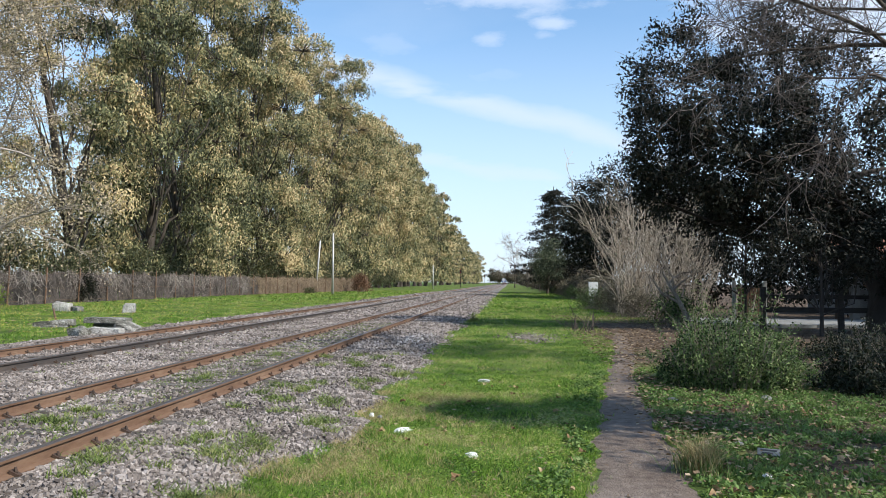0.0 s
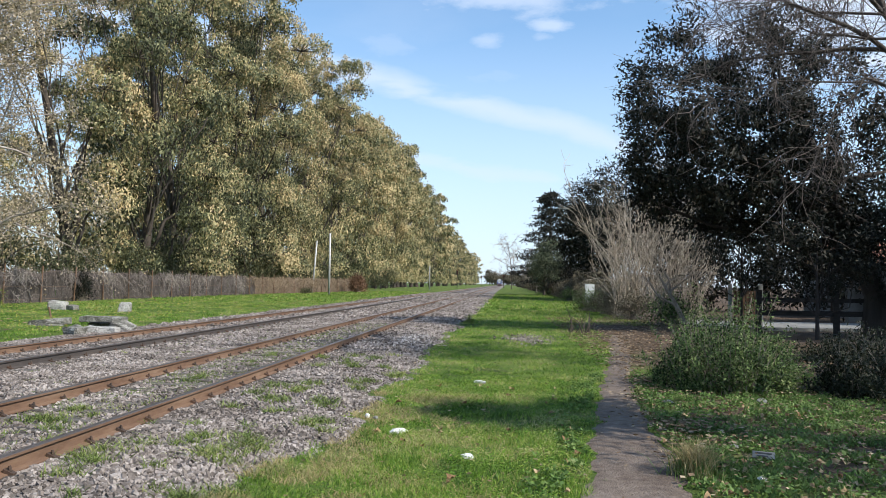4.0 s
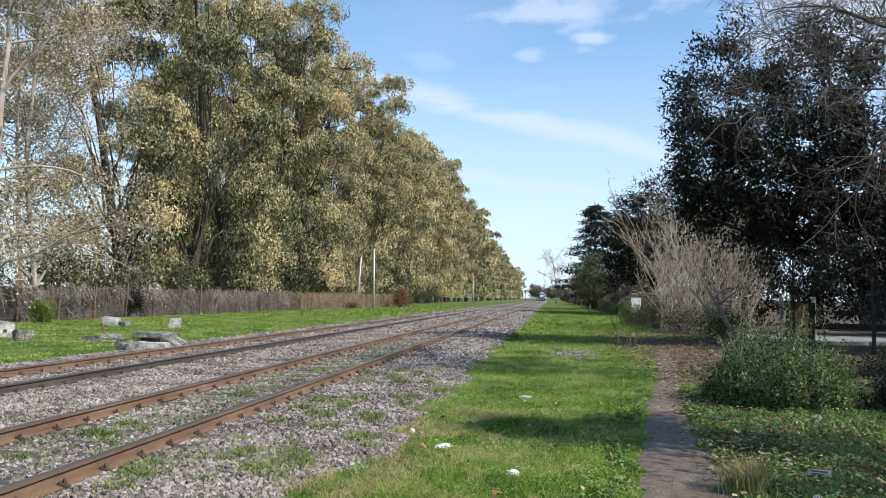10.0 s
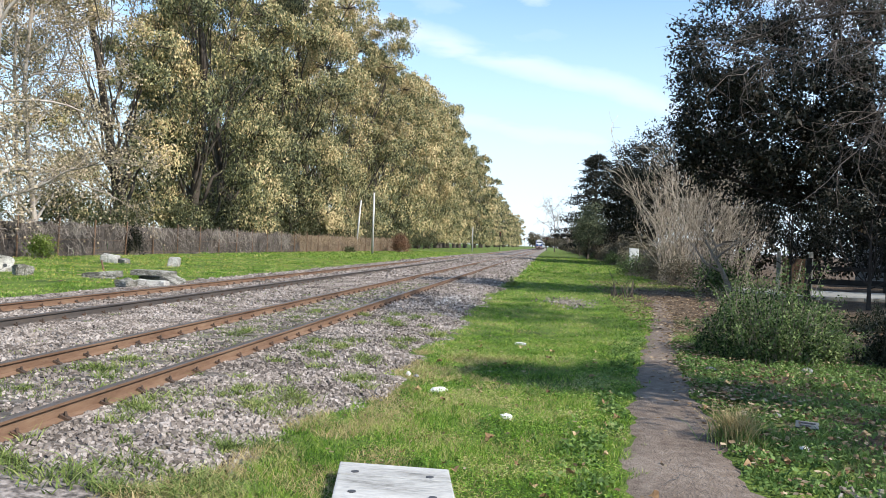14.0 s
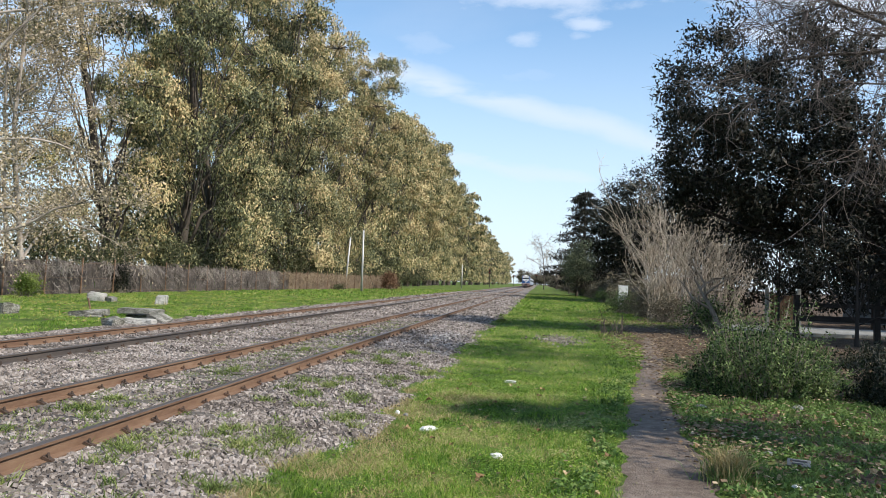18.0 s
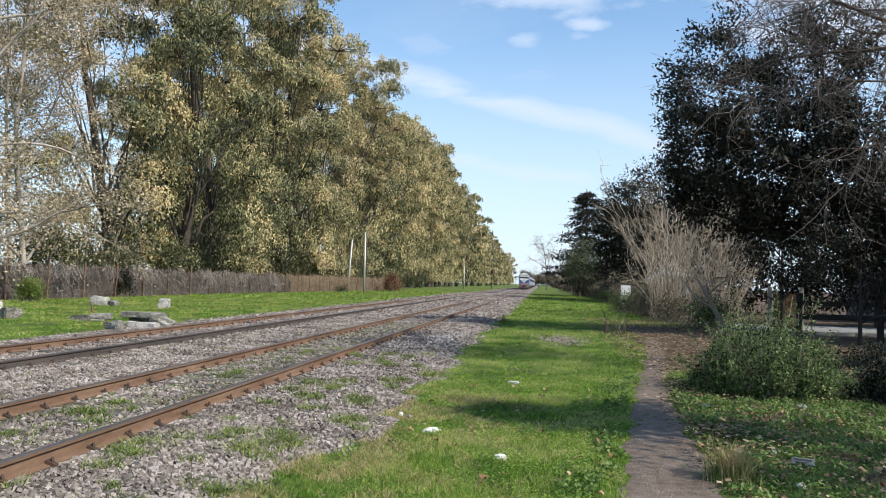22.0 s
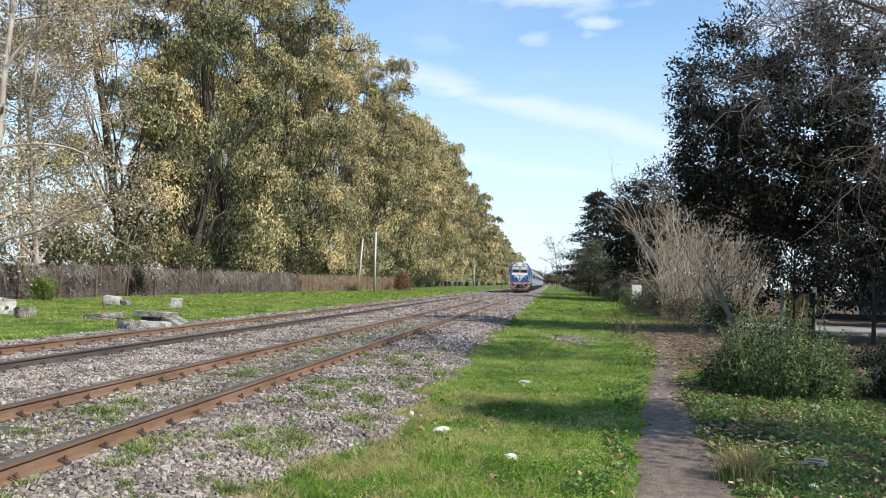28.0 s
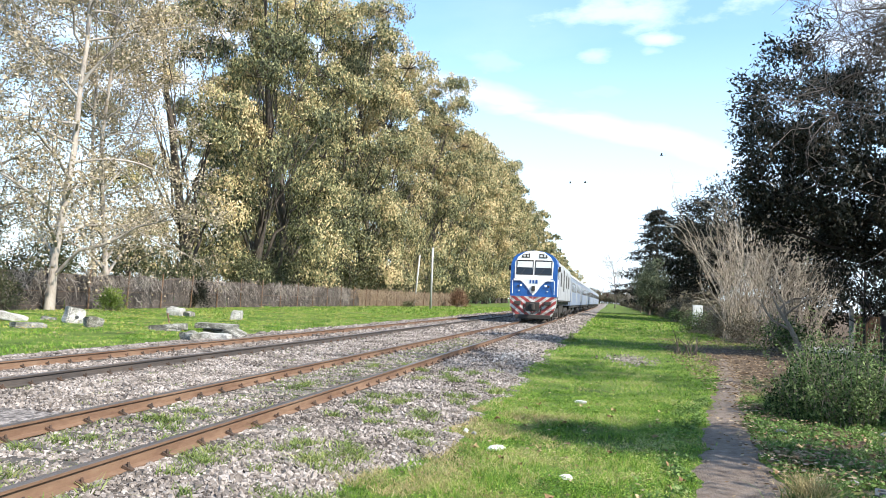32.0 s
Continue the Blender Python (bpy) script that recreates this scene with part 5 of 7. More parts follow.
def make_bushes():
    shoot_bush("bush", 81, (3.6, 13.4, 0), (1.3, 1.05, 1.65), 230, 84, 0.06, 0.028, M_bush_leaf, "leafy green bush in the shade beside the path")
    shoot_bush("bush", 82, (6.0, 13.0, 0), (1.25, 1.0, 1.15), 190, 84, 0.065, 0.03, M_shaded_bush_leaf, "low dark bush on leaf-strewn ground")
    shoot_bush("bush", 83, (4.9, 18.8, 0), (0.9, 1.0, 1.25), 100, 56, 0.075, 0.03, M_bush_leaf, "leafy green bush in the shade beside the path")
    shoot_bush("bush", 84, (5.6, 20.5, 0), (1.7, 1.0, 1.2), 130, 56, 0.08, 0.03, M_bush_leaf, "sprawling weedy bush before a wooden fence")
    shoot_bush("bush", 85, (8.6, 19.0, 0), (2.6, 1.2, 0.95), 200, 60, 0.075, 0.03, M_shaded_bush_leaf, "low brownish weeds before a wooden fence")
    shoot_bush("bush", 89, (5.0, 16.2, 0), (1.0, 0.8, 0.9), 80, 44, 0.07, 0.028, M_bush_leaf, "weedy green bush behind a larger one")
    for k, (x, y) in enumerate(((7.0, 34), (6.6, 41), (6.2, 47), (5.6, 52), (8.6, 62), (7.4, 73), (6.9, 84), (7.2, 96), (7.5, 110), (7.6, 126))):
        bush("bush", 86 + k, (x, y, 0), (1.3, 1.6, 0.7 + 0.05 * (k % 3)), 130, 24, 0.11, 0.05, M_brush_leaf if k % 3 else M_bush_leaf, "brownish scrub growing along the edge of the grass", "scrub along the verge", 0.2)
    shoot_bush("weed_clump", 90, (-1.51, 32.79, 0), (0.22, 0.26, 0.34), 34, 30, 0.07, 0.03, M_lime_leaf, "yellow-green weed clump at the ballast edge")
    bush("bush", 101, (-29.0, 51.6, 0.05), (0.75, 0.8, 1.15), 160, 26, 0.12, 0.06, M_dark_leaf, "dark green ivy bush growing through the fence", fuzz=0.16)
    bush("bush", 102, (-29.6, 32.6, 0.05), (1.4, 1.8, 1.3), 240, 28, 0.12, 0.06, M_dusk_leaf, "dark green shrub at the foot of a pale tree", fuzz=0.2)
    bush("bush", 103, (-27.4, 39.2, 0.05), (0.7, 0.7, 0.65), 120, 24, 0.12, 0.05, M_lime_leaf, "bright yellow-green weed beside the fence", fuzz=0.2, spikes=12)
    bush("bush", 105, (-22.4, 117, 0.05), (1.3, 1.8, 1.4), 200, 24, 0.2, 0.1, M_russet, "russet dry shrub at the end of the fence", fuzz=0.3)
    bush("bush", 104, (-25.5, 98, 0.05), (0.8, 1.2, 0.3), 60, 20, 0.16, 0.07, M_dusk_leaf, "low dark weeds at the foot of the hedge", fuzz=0.2)


# Darker bush leaves: the shade these bushes stand in is put into the colour.
M_shaded_bush_leaf = mat("deep_green_bush_leaves", [(0.006, 0.009, 0.004), (0.013, 0.019, 0.008), (0.025, 0.034, 0.014), (0.055, 0.052, 0.025)], 0.6, 1.2, island=0.8, leaf=0.15, spec=0.3)
M_russet = mat("russet_dry_leaves", [(0.09, 0.05, 0.03), (0.16, 0.09, 0.055), (0.24, 0.145, 0.09)], 0.8, 0.6, island=0.8, leaf=0.2, spec=0.2)
M_lime_leaf = mat("fresh_weed_leaves", [(0.10, 0.15, 0.02), (0.16, 0.22, 0.03), (0.22, 0.28, 0.05)], 0.6, 1.0, island=0.7, leaf=0.35)
make_bushes()

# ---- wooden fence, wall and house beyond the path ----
# Dark wood taken near black, with the fence's deep shade in its colour.
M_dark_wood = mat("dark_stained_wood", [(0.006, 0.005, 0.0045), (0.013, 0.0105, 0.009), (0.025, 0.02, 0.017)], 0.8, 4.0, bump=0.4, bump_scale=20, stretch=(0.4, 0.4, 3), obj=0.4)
# White plaster greyed down; its colour holds the shade of the yard.
M_plaster = mat("white_house_plaster", [(0.12, 0.117, 0.11), (0.165, 0.161, 0.153), (0.21, 0.205, 0.196)], 0.9, 1.2, bump=0.2, bump_scale=30)
M_brown_wood = mat("brown_door_wood", [(0.08, 0.04, 0.02), (0.14, 0.07, 0.035), (0.20, 0.10, 0.05)], 0.6, 3.0, stretch=(4, 4, 0.4))
M_orange_wood = mat("orange_gate_wood", [(0.055, 0.03, 0.015), (0.095, 0.05, 0.024), (0.13, 0.072, 0.036)], 0.7, 3.0, stretch=(4, 4, 0.4))
M_glass = mat("dark_window_glass", [(0.01, 0.012, 0.015), (0.02, 0.024, 0.028)], 0.08, 1.0)
M_tile = mat("clay_roof", [(0.14, 0.06, 0.035), (0.22, 0.10, 0.06), (0.30, 0.14, 0.085)], 0.85, 2.0, bump=0.4, bump_scale=12)
M_pale_slab = mat("pale_concrete", [(0.13, 0.13, 0.12), (0.20, 0.20, 0.188), (0.27, 0.27, 0.255)], 0.85, 1.6, bump=0.3, bump_scale=25)
M_signboard = mat("white_sign_board", [(0.55, 0.55, 0.53), (0.68, 0.68, 0.66)], 0.6, 2.0)
M_ink = mat("dark_sign_ink", [(0.03, 0.03, 0.035), (0.05, 0.05, 0.055)], 0.6, 2.0)


def make_rail_fence():
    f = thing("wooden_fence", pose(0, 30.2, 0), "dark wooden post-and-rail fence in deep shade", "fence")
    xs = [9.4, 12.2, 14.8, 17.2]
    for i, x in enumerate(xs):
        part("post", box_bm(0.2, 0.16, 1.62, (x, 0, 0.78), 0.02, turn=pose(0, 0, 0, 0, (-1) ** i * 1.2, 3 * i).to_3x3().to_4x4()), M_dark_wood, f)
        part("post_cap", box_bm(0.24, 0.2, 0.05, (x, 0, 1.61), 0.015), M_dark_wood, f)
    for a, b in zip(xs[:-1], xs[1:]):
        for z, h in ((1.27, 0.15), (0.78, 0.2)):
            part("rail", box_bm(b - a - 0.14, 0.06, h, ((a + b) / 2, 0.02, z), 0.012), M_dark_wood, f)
    sg = thing("notice_board", pose(13.75, 30.05, 1.05), "small white notice board fixed to a dark wooden fence", "sign")
    part("board", box_bm(0.62, 0.03, 0.26, (0, 0, 0), 0.008), M_signboard, sg)
    for k, w in enumerate((0.46, 0.38, 0.42)):
        part("text_bar", box_bm(w, 0.006, 0.03, (0, -0.018, 0.07 - 0.07 * k)), M_ink, sg)
    for x in (-0.22, 0.22):
        part("strap", box_bm(0.04, 0.12, 0.03, (x, 0.06, 0.05), 0.005), M_dark_wood, sg)


make_rail_fence()


def make_yard():
    s = thing("concrete_apron", pose(12.2, 35.0, 0), "pale concrete slab behind a dark wooden fence", "slab")
    for k in range(4):
        part("slab_panel", box_bm(2.2, 5.2, 0.16, (-3.35 + 2.24 * k, 0, 0.06), 0.03), M_pale_slab, s)
    w = thing("garden_wall", pose(23.2, 41.0, 0), "grey rendered low garden wall", "wall")
    part("wall_panel", box_bm(12.0, 0.22, 1.5, (0, 0, 0.75), 0.02), M_plaster, w)
    part("coping", box_bm(12.1, 0.3, 0.08, (0, 0, 1.54), 0.02), M_pale_slab, w)
    for x in (-6.0, 0.0, 6.0):
        part("pillar", box_bm(0.36, 0.36, 1.75, (x, -0.1, 0.87), 0.02), M_plaster, w)
    g = thing("garden_gate", pose(9.9, 33.5, 0), "orange-brown wooden gate between pale posts", "gate")
    for k in range(6):
        part("board", box_bm(0.14, 0.03, 1.45, (-0.4 + 0.16 * k, 0, 0.85), 0.006), M_orange_wood, g)
    for z in (0.35, 1.35):
        part("batten", box_bm(1.0, 0.03, 0.1, (0, 0.03, z), 0.006), M_orange_wood, g)
    for x in (-0.62, 0.62):
        part("gate_post", box_bm(0.14, 0.14, 1.9, (x, 0, 0.9), 0.015), M_pale_slab, g)
    # house
    h = thing("house", pose(23.7, 46.0, 0), "low white plastered house with a brown door", "house")
    part("wall", box_bm(8.0, 0.3, 3.2, (-0.8 + 0.5, 0, 1.6), 0.02), M_plaster, h)
    part("side_wall", box_bm(0.3, 7.0, 3.2, (-4.15, 3.66, 1.6), 0.02), M_plaster, h)
    d = part("door", box_bm(0.95, 0.08, 2.1, (-3.35, -0.19, 1.35), 0.01), M_brown_wood, h)
    for x in (-3.9, -2.8):
        part("door_frame", box_bm(0.14, 0.14, 2.3, (x, -0.19, 1.4), 0.01), M_orange_wood, d)
    part("lintel", box_bm(1.24, 0.14, 0.14, (-3.35, -0.19, 2.62), 0.01), M_orange_wood, d)
    part("door_handle", box_bm(0.03, 0.06, 0.14, (-2.98, -0.25, 1.3), 0.01), M_galv, d)
    wd = part("window", box_bm(1.2, 0.06, 1.1, (-0.6, -0.17, 1.9), 0.01), M_glass, h)
    for x in (-1.25, -0.6, 0.05):
        part("window_frame", box_bm(0.08, 0.08, 1.2, (x, -0.2, 1.9), 0.01), M_brown_wood, wd)
    part("window_sill", box_bm(1.5, 0.2, 0.08, (-0.6, -0.22, 1.28), 0.01), M_pale_slab, wd)
    bm = box_bm(9.0, 4.6, 0.14, (-0.3, 1.4, 3.9), 0.02, turn=pose(0, 0, 0, 20).to_3x3().to_4x4())
    part("roof", bm, M_tile, h)
    bm = box_bm(9.0, 4.6, 0.14, (-0.3, 5.7, 3.9), 0.02, turn=pose(0, 0, 0, -20).to_3x3().to_4x4())
    part("roof", bm, M_tile, h)
    # far boundary walls and houses along the verge
    for k, (x, y, w2, d2, hh, m2) in enumerate(((6.9, 66, 0.75, 0.4, 1.75, M_signboard), (19.5, 108, 5, 8, 3.0, M_plaster), (12.0, 135, 4, 8, 4.2, M_concrete), (12.5, 165, 5, 9, 3.6, M_plaster), (12.0, 215, 5, 10, 4.6, M_concrete))):
        if k == 0:
            p = thing("white_pillar", pose(x, y, 0), "white-painted masonry gate pillar in scrub", "pillar")
            part("shaft", box_bm(w2, d2, hh, (0, 0, hh / 2), 0.02), m2, p)
            part("cap", box_bm(w2 + 0.04, d2 + 0.04, 0.06, (0, 0, hh + 0.03), 0.02), m2, p)
            continue
        p = thing("distant_house", pose(x, y, 0), "plain pale house half hidden by trees", "house", "distant houses")
        part("wall", box_bm(w2, d2, hh, (0, 0, hh / 2), 0.03), m2, p)
        part("roof", box_bm(w2 + 0.5, d2 + 0.5, 0.2, (0, 0, hh + 0.1), 0.03), M_tile if k % 2 else M_concrete, p)
        for yy in (-d2 * 0.25, d2 * 0.25):
            wn = part("window", box_bm(0.08, 1.1, 1.1, (-w2 / 2 - 0.02, yy, 1.7), 0.01), M_glass, p)
            part("window_sill", box_bm(0.16, 1.3, 0.08, (-w2 / 2 - 0.06, yy, 1.1), 0.01), M_pale_slab, wn)
    # boundary fence of slats along the verge
    bf = thing("slatted_fence", pose(8.0, 0, 0), "grey weathered slatted boundary fence in scrub", "fence")
    rr = random.Random(17)
    slat = bm_mesh("slat", box_bm(0.03, 0.14, 1.7, (0, 0, 0.85), 0.005), M_sleeper)
    for i in range(150):
        s2 = child("slat", slat, bf)
        y = 58 + i * 0.36
        s2.location = (0.3 * math.sin(y * 0.1), y, rr.uniform(-0.15, 0.1))
        s2.rotation_euler = (rr.gauss(0, 0.04), rr.gauss(0, 0.04), 0)
    for z in (0.4, 1.3):
        part("batten", box_bm(0.04, 54.5, 0.09, (0.04, 85, z), 0.005), M_sleeper, bf)


make_yard()

# ---- signal lights far along the line ----


def make_signal(x, y, h):
    M_lamp = mat("red_signal_lens", [(0.4, 0.02, 0.02), (0.5, 0.03, 0.02)], 0.3, 2.0)
    s = thing("railway_signal", pose(x, y, 0), "dark railway signal post beside the track", "signal", "railway signals")
    part("post", cyl_bm(0.09, 0.08, h, pose(0, 0, h / 2), 10), M_dark_wood, s)
    part("head", box_bm(0.55, 0.3, 1.2, (0, 0, h + 0.4), 0.05), M_dark_wood, s)
    for z in (0.0, 0.7):
        part("lens", cyl_bm(0.11, 0.11, 0.08, pose(0, -0.18, h + 0.1 + z, 90), 12), M_lamp, s)


make_signal(-14.6, 232.0, 4.6)
make_signal(-1.2, 330.0, 4.4)
make_signal(-13.5, 420.0, 5.0)

# ---- concrete blocks and rubble on the grass beyond the tracks ----


def rough_block(seed, sx, sy, sz, rough=0.06, cuts=4):
    """A broken concrete block with worn, uneven faces."""
    rng = np.random.default_rng(seed)
    bm = bmesh.new()
    bmesh.ops.create_cube(bm, size=1.0)
    bmesh.ops.scale(bm, vec=(sx, sy, sz), verts=bm.verts)
    bmesh.ops.bevel(bm, geom=bm.edges[:], offset=min(sx, sy, sz) * 0.1, segments=2, affect="EDGES")
    bmesh.ops.subdivide_edges(bm, edges=[e for e in bm.edges if e.calc_length() > 0.12], cuts=cuts, use_grid_fill=True)
    off = rng.uniform(0, 50)
    for v in bm.verts:
        n = noise.noise_vector(v.co * 2.6 + Vector((off, off, 0))) + 0.3 * noise.noise_vector(v.co * 7 + Vector((off, 0, off)))
        v.co += n * rough
    return bm


def make_blocks():
    # x y z sx sy sz yaw tilt roughness material label
    rows = ((-22.2, 37.3, 0.22, 0.85, 0.5, 0.44, 14, 5, 0.06, M_concrete_pale, "weathered whitish concrete block on the grass"),
            (-21.55, 37.5, 0.10, 0.55, 0.45, 0.24, -20, 3, 0.06, M_concrete, "broken grey concrete rubble beside a larger block"),
            (-17.98, 35.8, 0.22, 0.5, 0.55, 0.5, 14, 8, 0.05, M_concrete_pale, "upright weathered concrete block on the grass"),
            (-15.1, 24.95, 0.13, 1.15, 0.7, 0.2, 12, -5, 0.05, M_concrete, "dark mossy broken concrete slab lying on the grass"),
            (-14.95, 24.75, 0.03, 0.8, 0.55, 0.14, 20, 2, 0.05, M_concrete, "dark broken concrete rubble under a slab"),
            (-12.3, 21.6, 0.10, 0.52, 0.42, 0.24, -18, 6, 0.07, M_concrete, "crumbling concrete rubble beside the track"),
            (-12.6, 23.75, 0.33, 1.3, 0.62, 0.17, 10, 1, 0.02, M_concrete, "mossy grey concrete slab propped on rubble"),
            (-11.85, 23.55, 0.16, 0.62, 0.6, 0.15, 8, 28, 0.02, M_concrete, "broken end of a concrete slab sloping to the ground"),
            (-11.95, 22.4, 0.08, 0.9, 0.5, 0.2, 8, 2, 0.05, M_concrete_pale, "pale broken concrete slab beside the track"),
            (-12.7, 24.1, 0.08, 1.0, 0.4, 0.24, 10, 2, 0.05, M_concrete, "dark concrete rubble beneath a propped slab"),
            (-19.75, 26.1, 0.30, 0.66, 0.45, 0.62, 62, 10, 0.05, M_concrete_pale, "square weathered concrete block leaning in the grass"),
            (-17.8, 24.6, 0.17, 0.58, 0.45, 0.38, 60, 4, 0.06, M_concrete, "small weathered concrete block on the grass"),
            (-21.9, 25.3, 0.20, 1.2, 0.6, 0.26, 60, 13, 0.05, M_concrete_pale, "tilted pale concrete slab on the grass"),
            (-18.7, 22.5, 0.09, 1.0, 0.45, 0.18, 62, 3, 0.05, M_concrete, "long pale concrete slab lying on the grass"),
            (-21.8, 27.3, 0.07, 0.5, 0.4, 0.15, 10, 3, 0.05, M_concrete, "dark broken concrete rubble before the fence"))
    for k, (x, y, z, sx, sy, sz, yaw, tilt, rough, mt, lab) in enumerate(rows):
        t = thing("concrete_block", pose(x, y, z + 0.07, tilt * 0.5, tilt, yaw), lab, "concrete block", "old concrete blocks")
        b = part("block", rough_block(400 + k, sx, sy, sz, rough), mt, t)
        if k == 10:
            part("bolt_hole", cyl_bm(0.07, 0.07, 0.03, pose(0.02, -sy / 2 - 0.01, -0.02, 90), 12), M_ink, b)
    st = thing("stake", pose(-17.8, 29.4, 0.05), "rusty leaning iron stake in the grass", "stake")
    part("shaft", cyl_bm(0.045, 0.035, 0.5, pose(0, 0, 0.24, 0, -14, 0), 8), M_rust, st)


make_blocks()

# ---- white plank cover in the foreground ----
M_whitewash = mat("whitewashed_planks", [(0.168, 0.1638, 0.1512), (0.3108, 0.3066, 0.294), (0.378, 0.3738, 0.3612), (0.42, 0.4158, 0.4032)], 0.85, 2.2, bump=0.7, bump_scale=16, stretch=(0.7, 2.4, 2), fine=0.5, coarse=2.4)


def make_cover():
    ox, oy, far_y = -1.0, 4.45, 5.386
    c = thing("plank_cover", pose(ox, oy, 0), "whitewashed timber cover with bolt holes on the grass", "cover")
    for i, (y1, y0, hy) in enumerate(((far_y, 5.112, 5.166), (5.104, 4.70, 4.76), (4.694, 4.29, 4.36), (4.284, 3.88, 3.95), (3.874, 3.5, 3.55))):
        bm = box_bm(0.775, y1 - y0, 0.13, (-1.025 - ox, (y1 + y0) / 2 - oy, 0.068 - 0.003 * (i % 2)), 0.012)
        for v in bm.verts:       # the cover is askew
            v.co.x += 0.2 * (far_y - oy - v.co.y)
        part("plank", bm, M_whitewash, c)
        for x in (-0.256, 0.256):
            part("bolt_hole", cyl_bm(0.026, 0.026, 0.006, pose(-1.037 - ox + x + 0.2 * (far_y - hy), hy - oy, 0.1345 - 0.003 * (i % 2)), 14), M_ink, c)


make_cover()

# ---- litter, leaves, weeds ----
M_paper = mat("white_litter", [(0.4675, 0.4675, 0.459), (0.612, 0.612, 0.6035), (0.68, 0.68, 0.6715)], 0.7, 8.0)
M_fallen = mat("fallen_leaves", [(0.075, 0.046, 0.026), (0.15, 0.098, 0.056), (0.25, 0.18, 0.11), (0.38, 0.30, 0.20)], 0.75, 2.0, island=0.9, leaf=0.15, spec=0.3)
M_fallen_one = mat("fallen_leaf", [(0.12, 0.066, 0.032), (0.23, 0.14, 0.07), (0.36, 0.25, 0.135), (0.47, 0.36, 0.22)], 0.75, 2.0, obj=0.9, leaf=0.15, spec=0.3)


def crumpled(seed, sx, sy, sz):
    rng = np.random.default_rng(seed)
    bm = bmesh.new()
    bmesh.ops.create_icosphere(bm, subdivisions=2, radius=0.5)
    for v in bm.verts:
        v.co *= 1 + 0.35 * (rng.random() - 0.5)
        v.co.x *= sx
        v.co.y *= sy
        v.co.z = max(v.co.z, -0.25) * sz
    return bm


def make_litter():
    for k, (x, y, sx, sy, sz, nm, lab, mt) in enumerate((
            (-0.36, 7.66, 0.13, 0.10, 0.06, "paper_scrap", "crumpled white paper lying in the grass", M_paper),
            (-1.20, 8.85, 0.24, 0.14, 0.07, "rag", "crumpled whitish plastic scrap at the ballast's edge", M_paper),
            (-1.72, 9.8, 0.06, 0.06, 0.07, "pale_stone", "pale stone at the ballast's edge", M_paper),
            (-1.60, 9.7, 0.08, 0.06, 0.05, "pale_stone", "pale stone at the ballast's edge", M_pale_slab),
            (-0.43, 13.5, 0.22, 0.12, 0.06, "paper_scrap", "flat white paper scrap in the grass", M_paper),
            (2.42, 8.6, 0.1, 0.08, 0.06, "pale_stone", "pale stone among fallen leaves", M_pale_slab),
            (2.25, 7.15, 0.12, 0.09, 0.07, "paper_scrap", "crumpled white paper among weeds", M_paper),
            (3.75, 11.9, 0.26, 0.16, 0.12, "pale_stone", "pale concrete chunk below a bush", M_pale_slab),
            (2.35, 11.7, 0.20, 0.10, 0.06, "pale_stone", "flat pale stone beside the path", M_pale_slab))):
        t = thing(nm, pose(x, y, float(ground_z(x, y)) + 0.02, 0, 0, 40 * k), lab, "litter" if mt is M_paper else "stone", "litter on the verge")
        part("piece", crumpled(500 + k, sx, sy, sz), mt, t)
    # broken plaque with worn writing
    p = thing("broken_plaque", pose(2.52, 7.95, 0.07, 52, 0, -22), "broken white plaque with worn dark writing among leaves", "plaque")
    part("plate", rough_block(520, 0.21, 0.075, 0.02, 0.008, cuts=2), M_pale_slab, p)
    for k, w in enumerate((0.15, 0.10)):
        part("text_bar", box_bm(w, 0.014, 0.004, (-0.01 * k, 0.014 - 0.03 * k, 0.014)), M_ink, p)
    rng = np.random.default_rng(530)

    def leaves(x, y, size, lift=0.03):
        c = np.stack([x, y, ground_z(x, y) + lift + rng.random(len(x)) * 0.03], -1)
        v, f = leaf_quads(rng, c, size, size * 0.75, 0.0, 1.0)
        v = v.reshape(-1, 4, 3)
        v[:, :, 2] = c[:, None, 2] + (v[:, :, 2] - c[:, None, 2]) * 0.3
        return v.reshape(-1, 3), f

    x1, y1 = scatter(rng, 3000, 1.6, 7.0, 5.5, 16.0)
    x2, y2 = scatter(rng, 9500, 2.0, 8.5, 16.0, 42.0)
    x3, y3 = scatter(rng, 420, -1.9, 1.2, 5.0, 24.0)
    x4, y4 = scatter(rng, 500, -29, -13, 20.0, 60.0)
    ok = x1 > path_edges(y1)[1] - 0.15 * rng.random(len(x1))
    x1, y1 = x1[ok], y1[ok]
    vs, fs, base = [], [], 0
    # drifts of leaves blown together along the path
    x5, y5 = [], []
    for k in range(34):
        cy = rng.uniform(6.6, 15.0)
        cx = path_edges(np.array([cy]))[1][0] + rng.uniform(-0.05, 0.35) + (rng.uniform(0, 2.2) if k % 2 else 0.0)
        n = rng.integers(14, 60)
        x5.append(cx + rng.normal(size=n) * 0.16), y5.append(cy + rng.normal(size=n) * 0.22)
    x5, y5 = np.concatenate(x5), np.concatenate(y5)
    y6 = rng.uniform(9.5, 26.0, 700)
    l6, r6 = path_edges(y6)
    x6 = l6 + (r6 - l6) * np.where(rng.random(700) < 0.7, 1 - 0.4 * rng.random(700) ** 2, rng.random(700))
    for x, y, s, up in ((x6, y6, 0.07, 0.022), (x1, y1, 0.06, 0.07), (x5, y5, 0.075, 0.06), (x2, y2, 0.09, 0.03), (x3, y3, 0.06, 0.03), (x4, y4, 0.14, 0.03)):
        v, f = leaves(x, y, s, up)
        vs.append(v), fs.append(f + base)
        base += len(v)
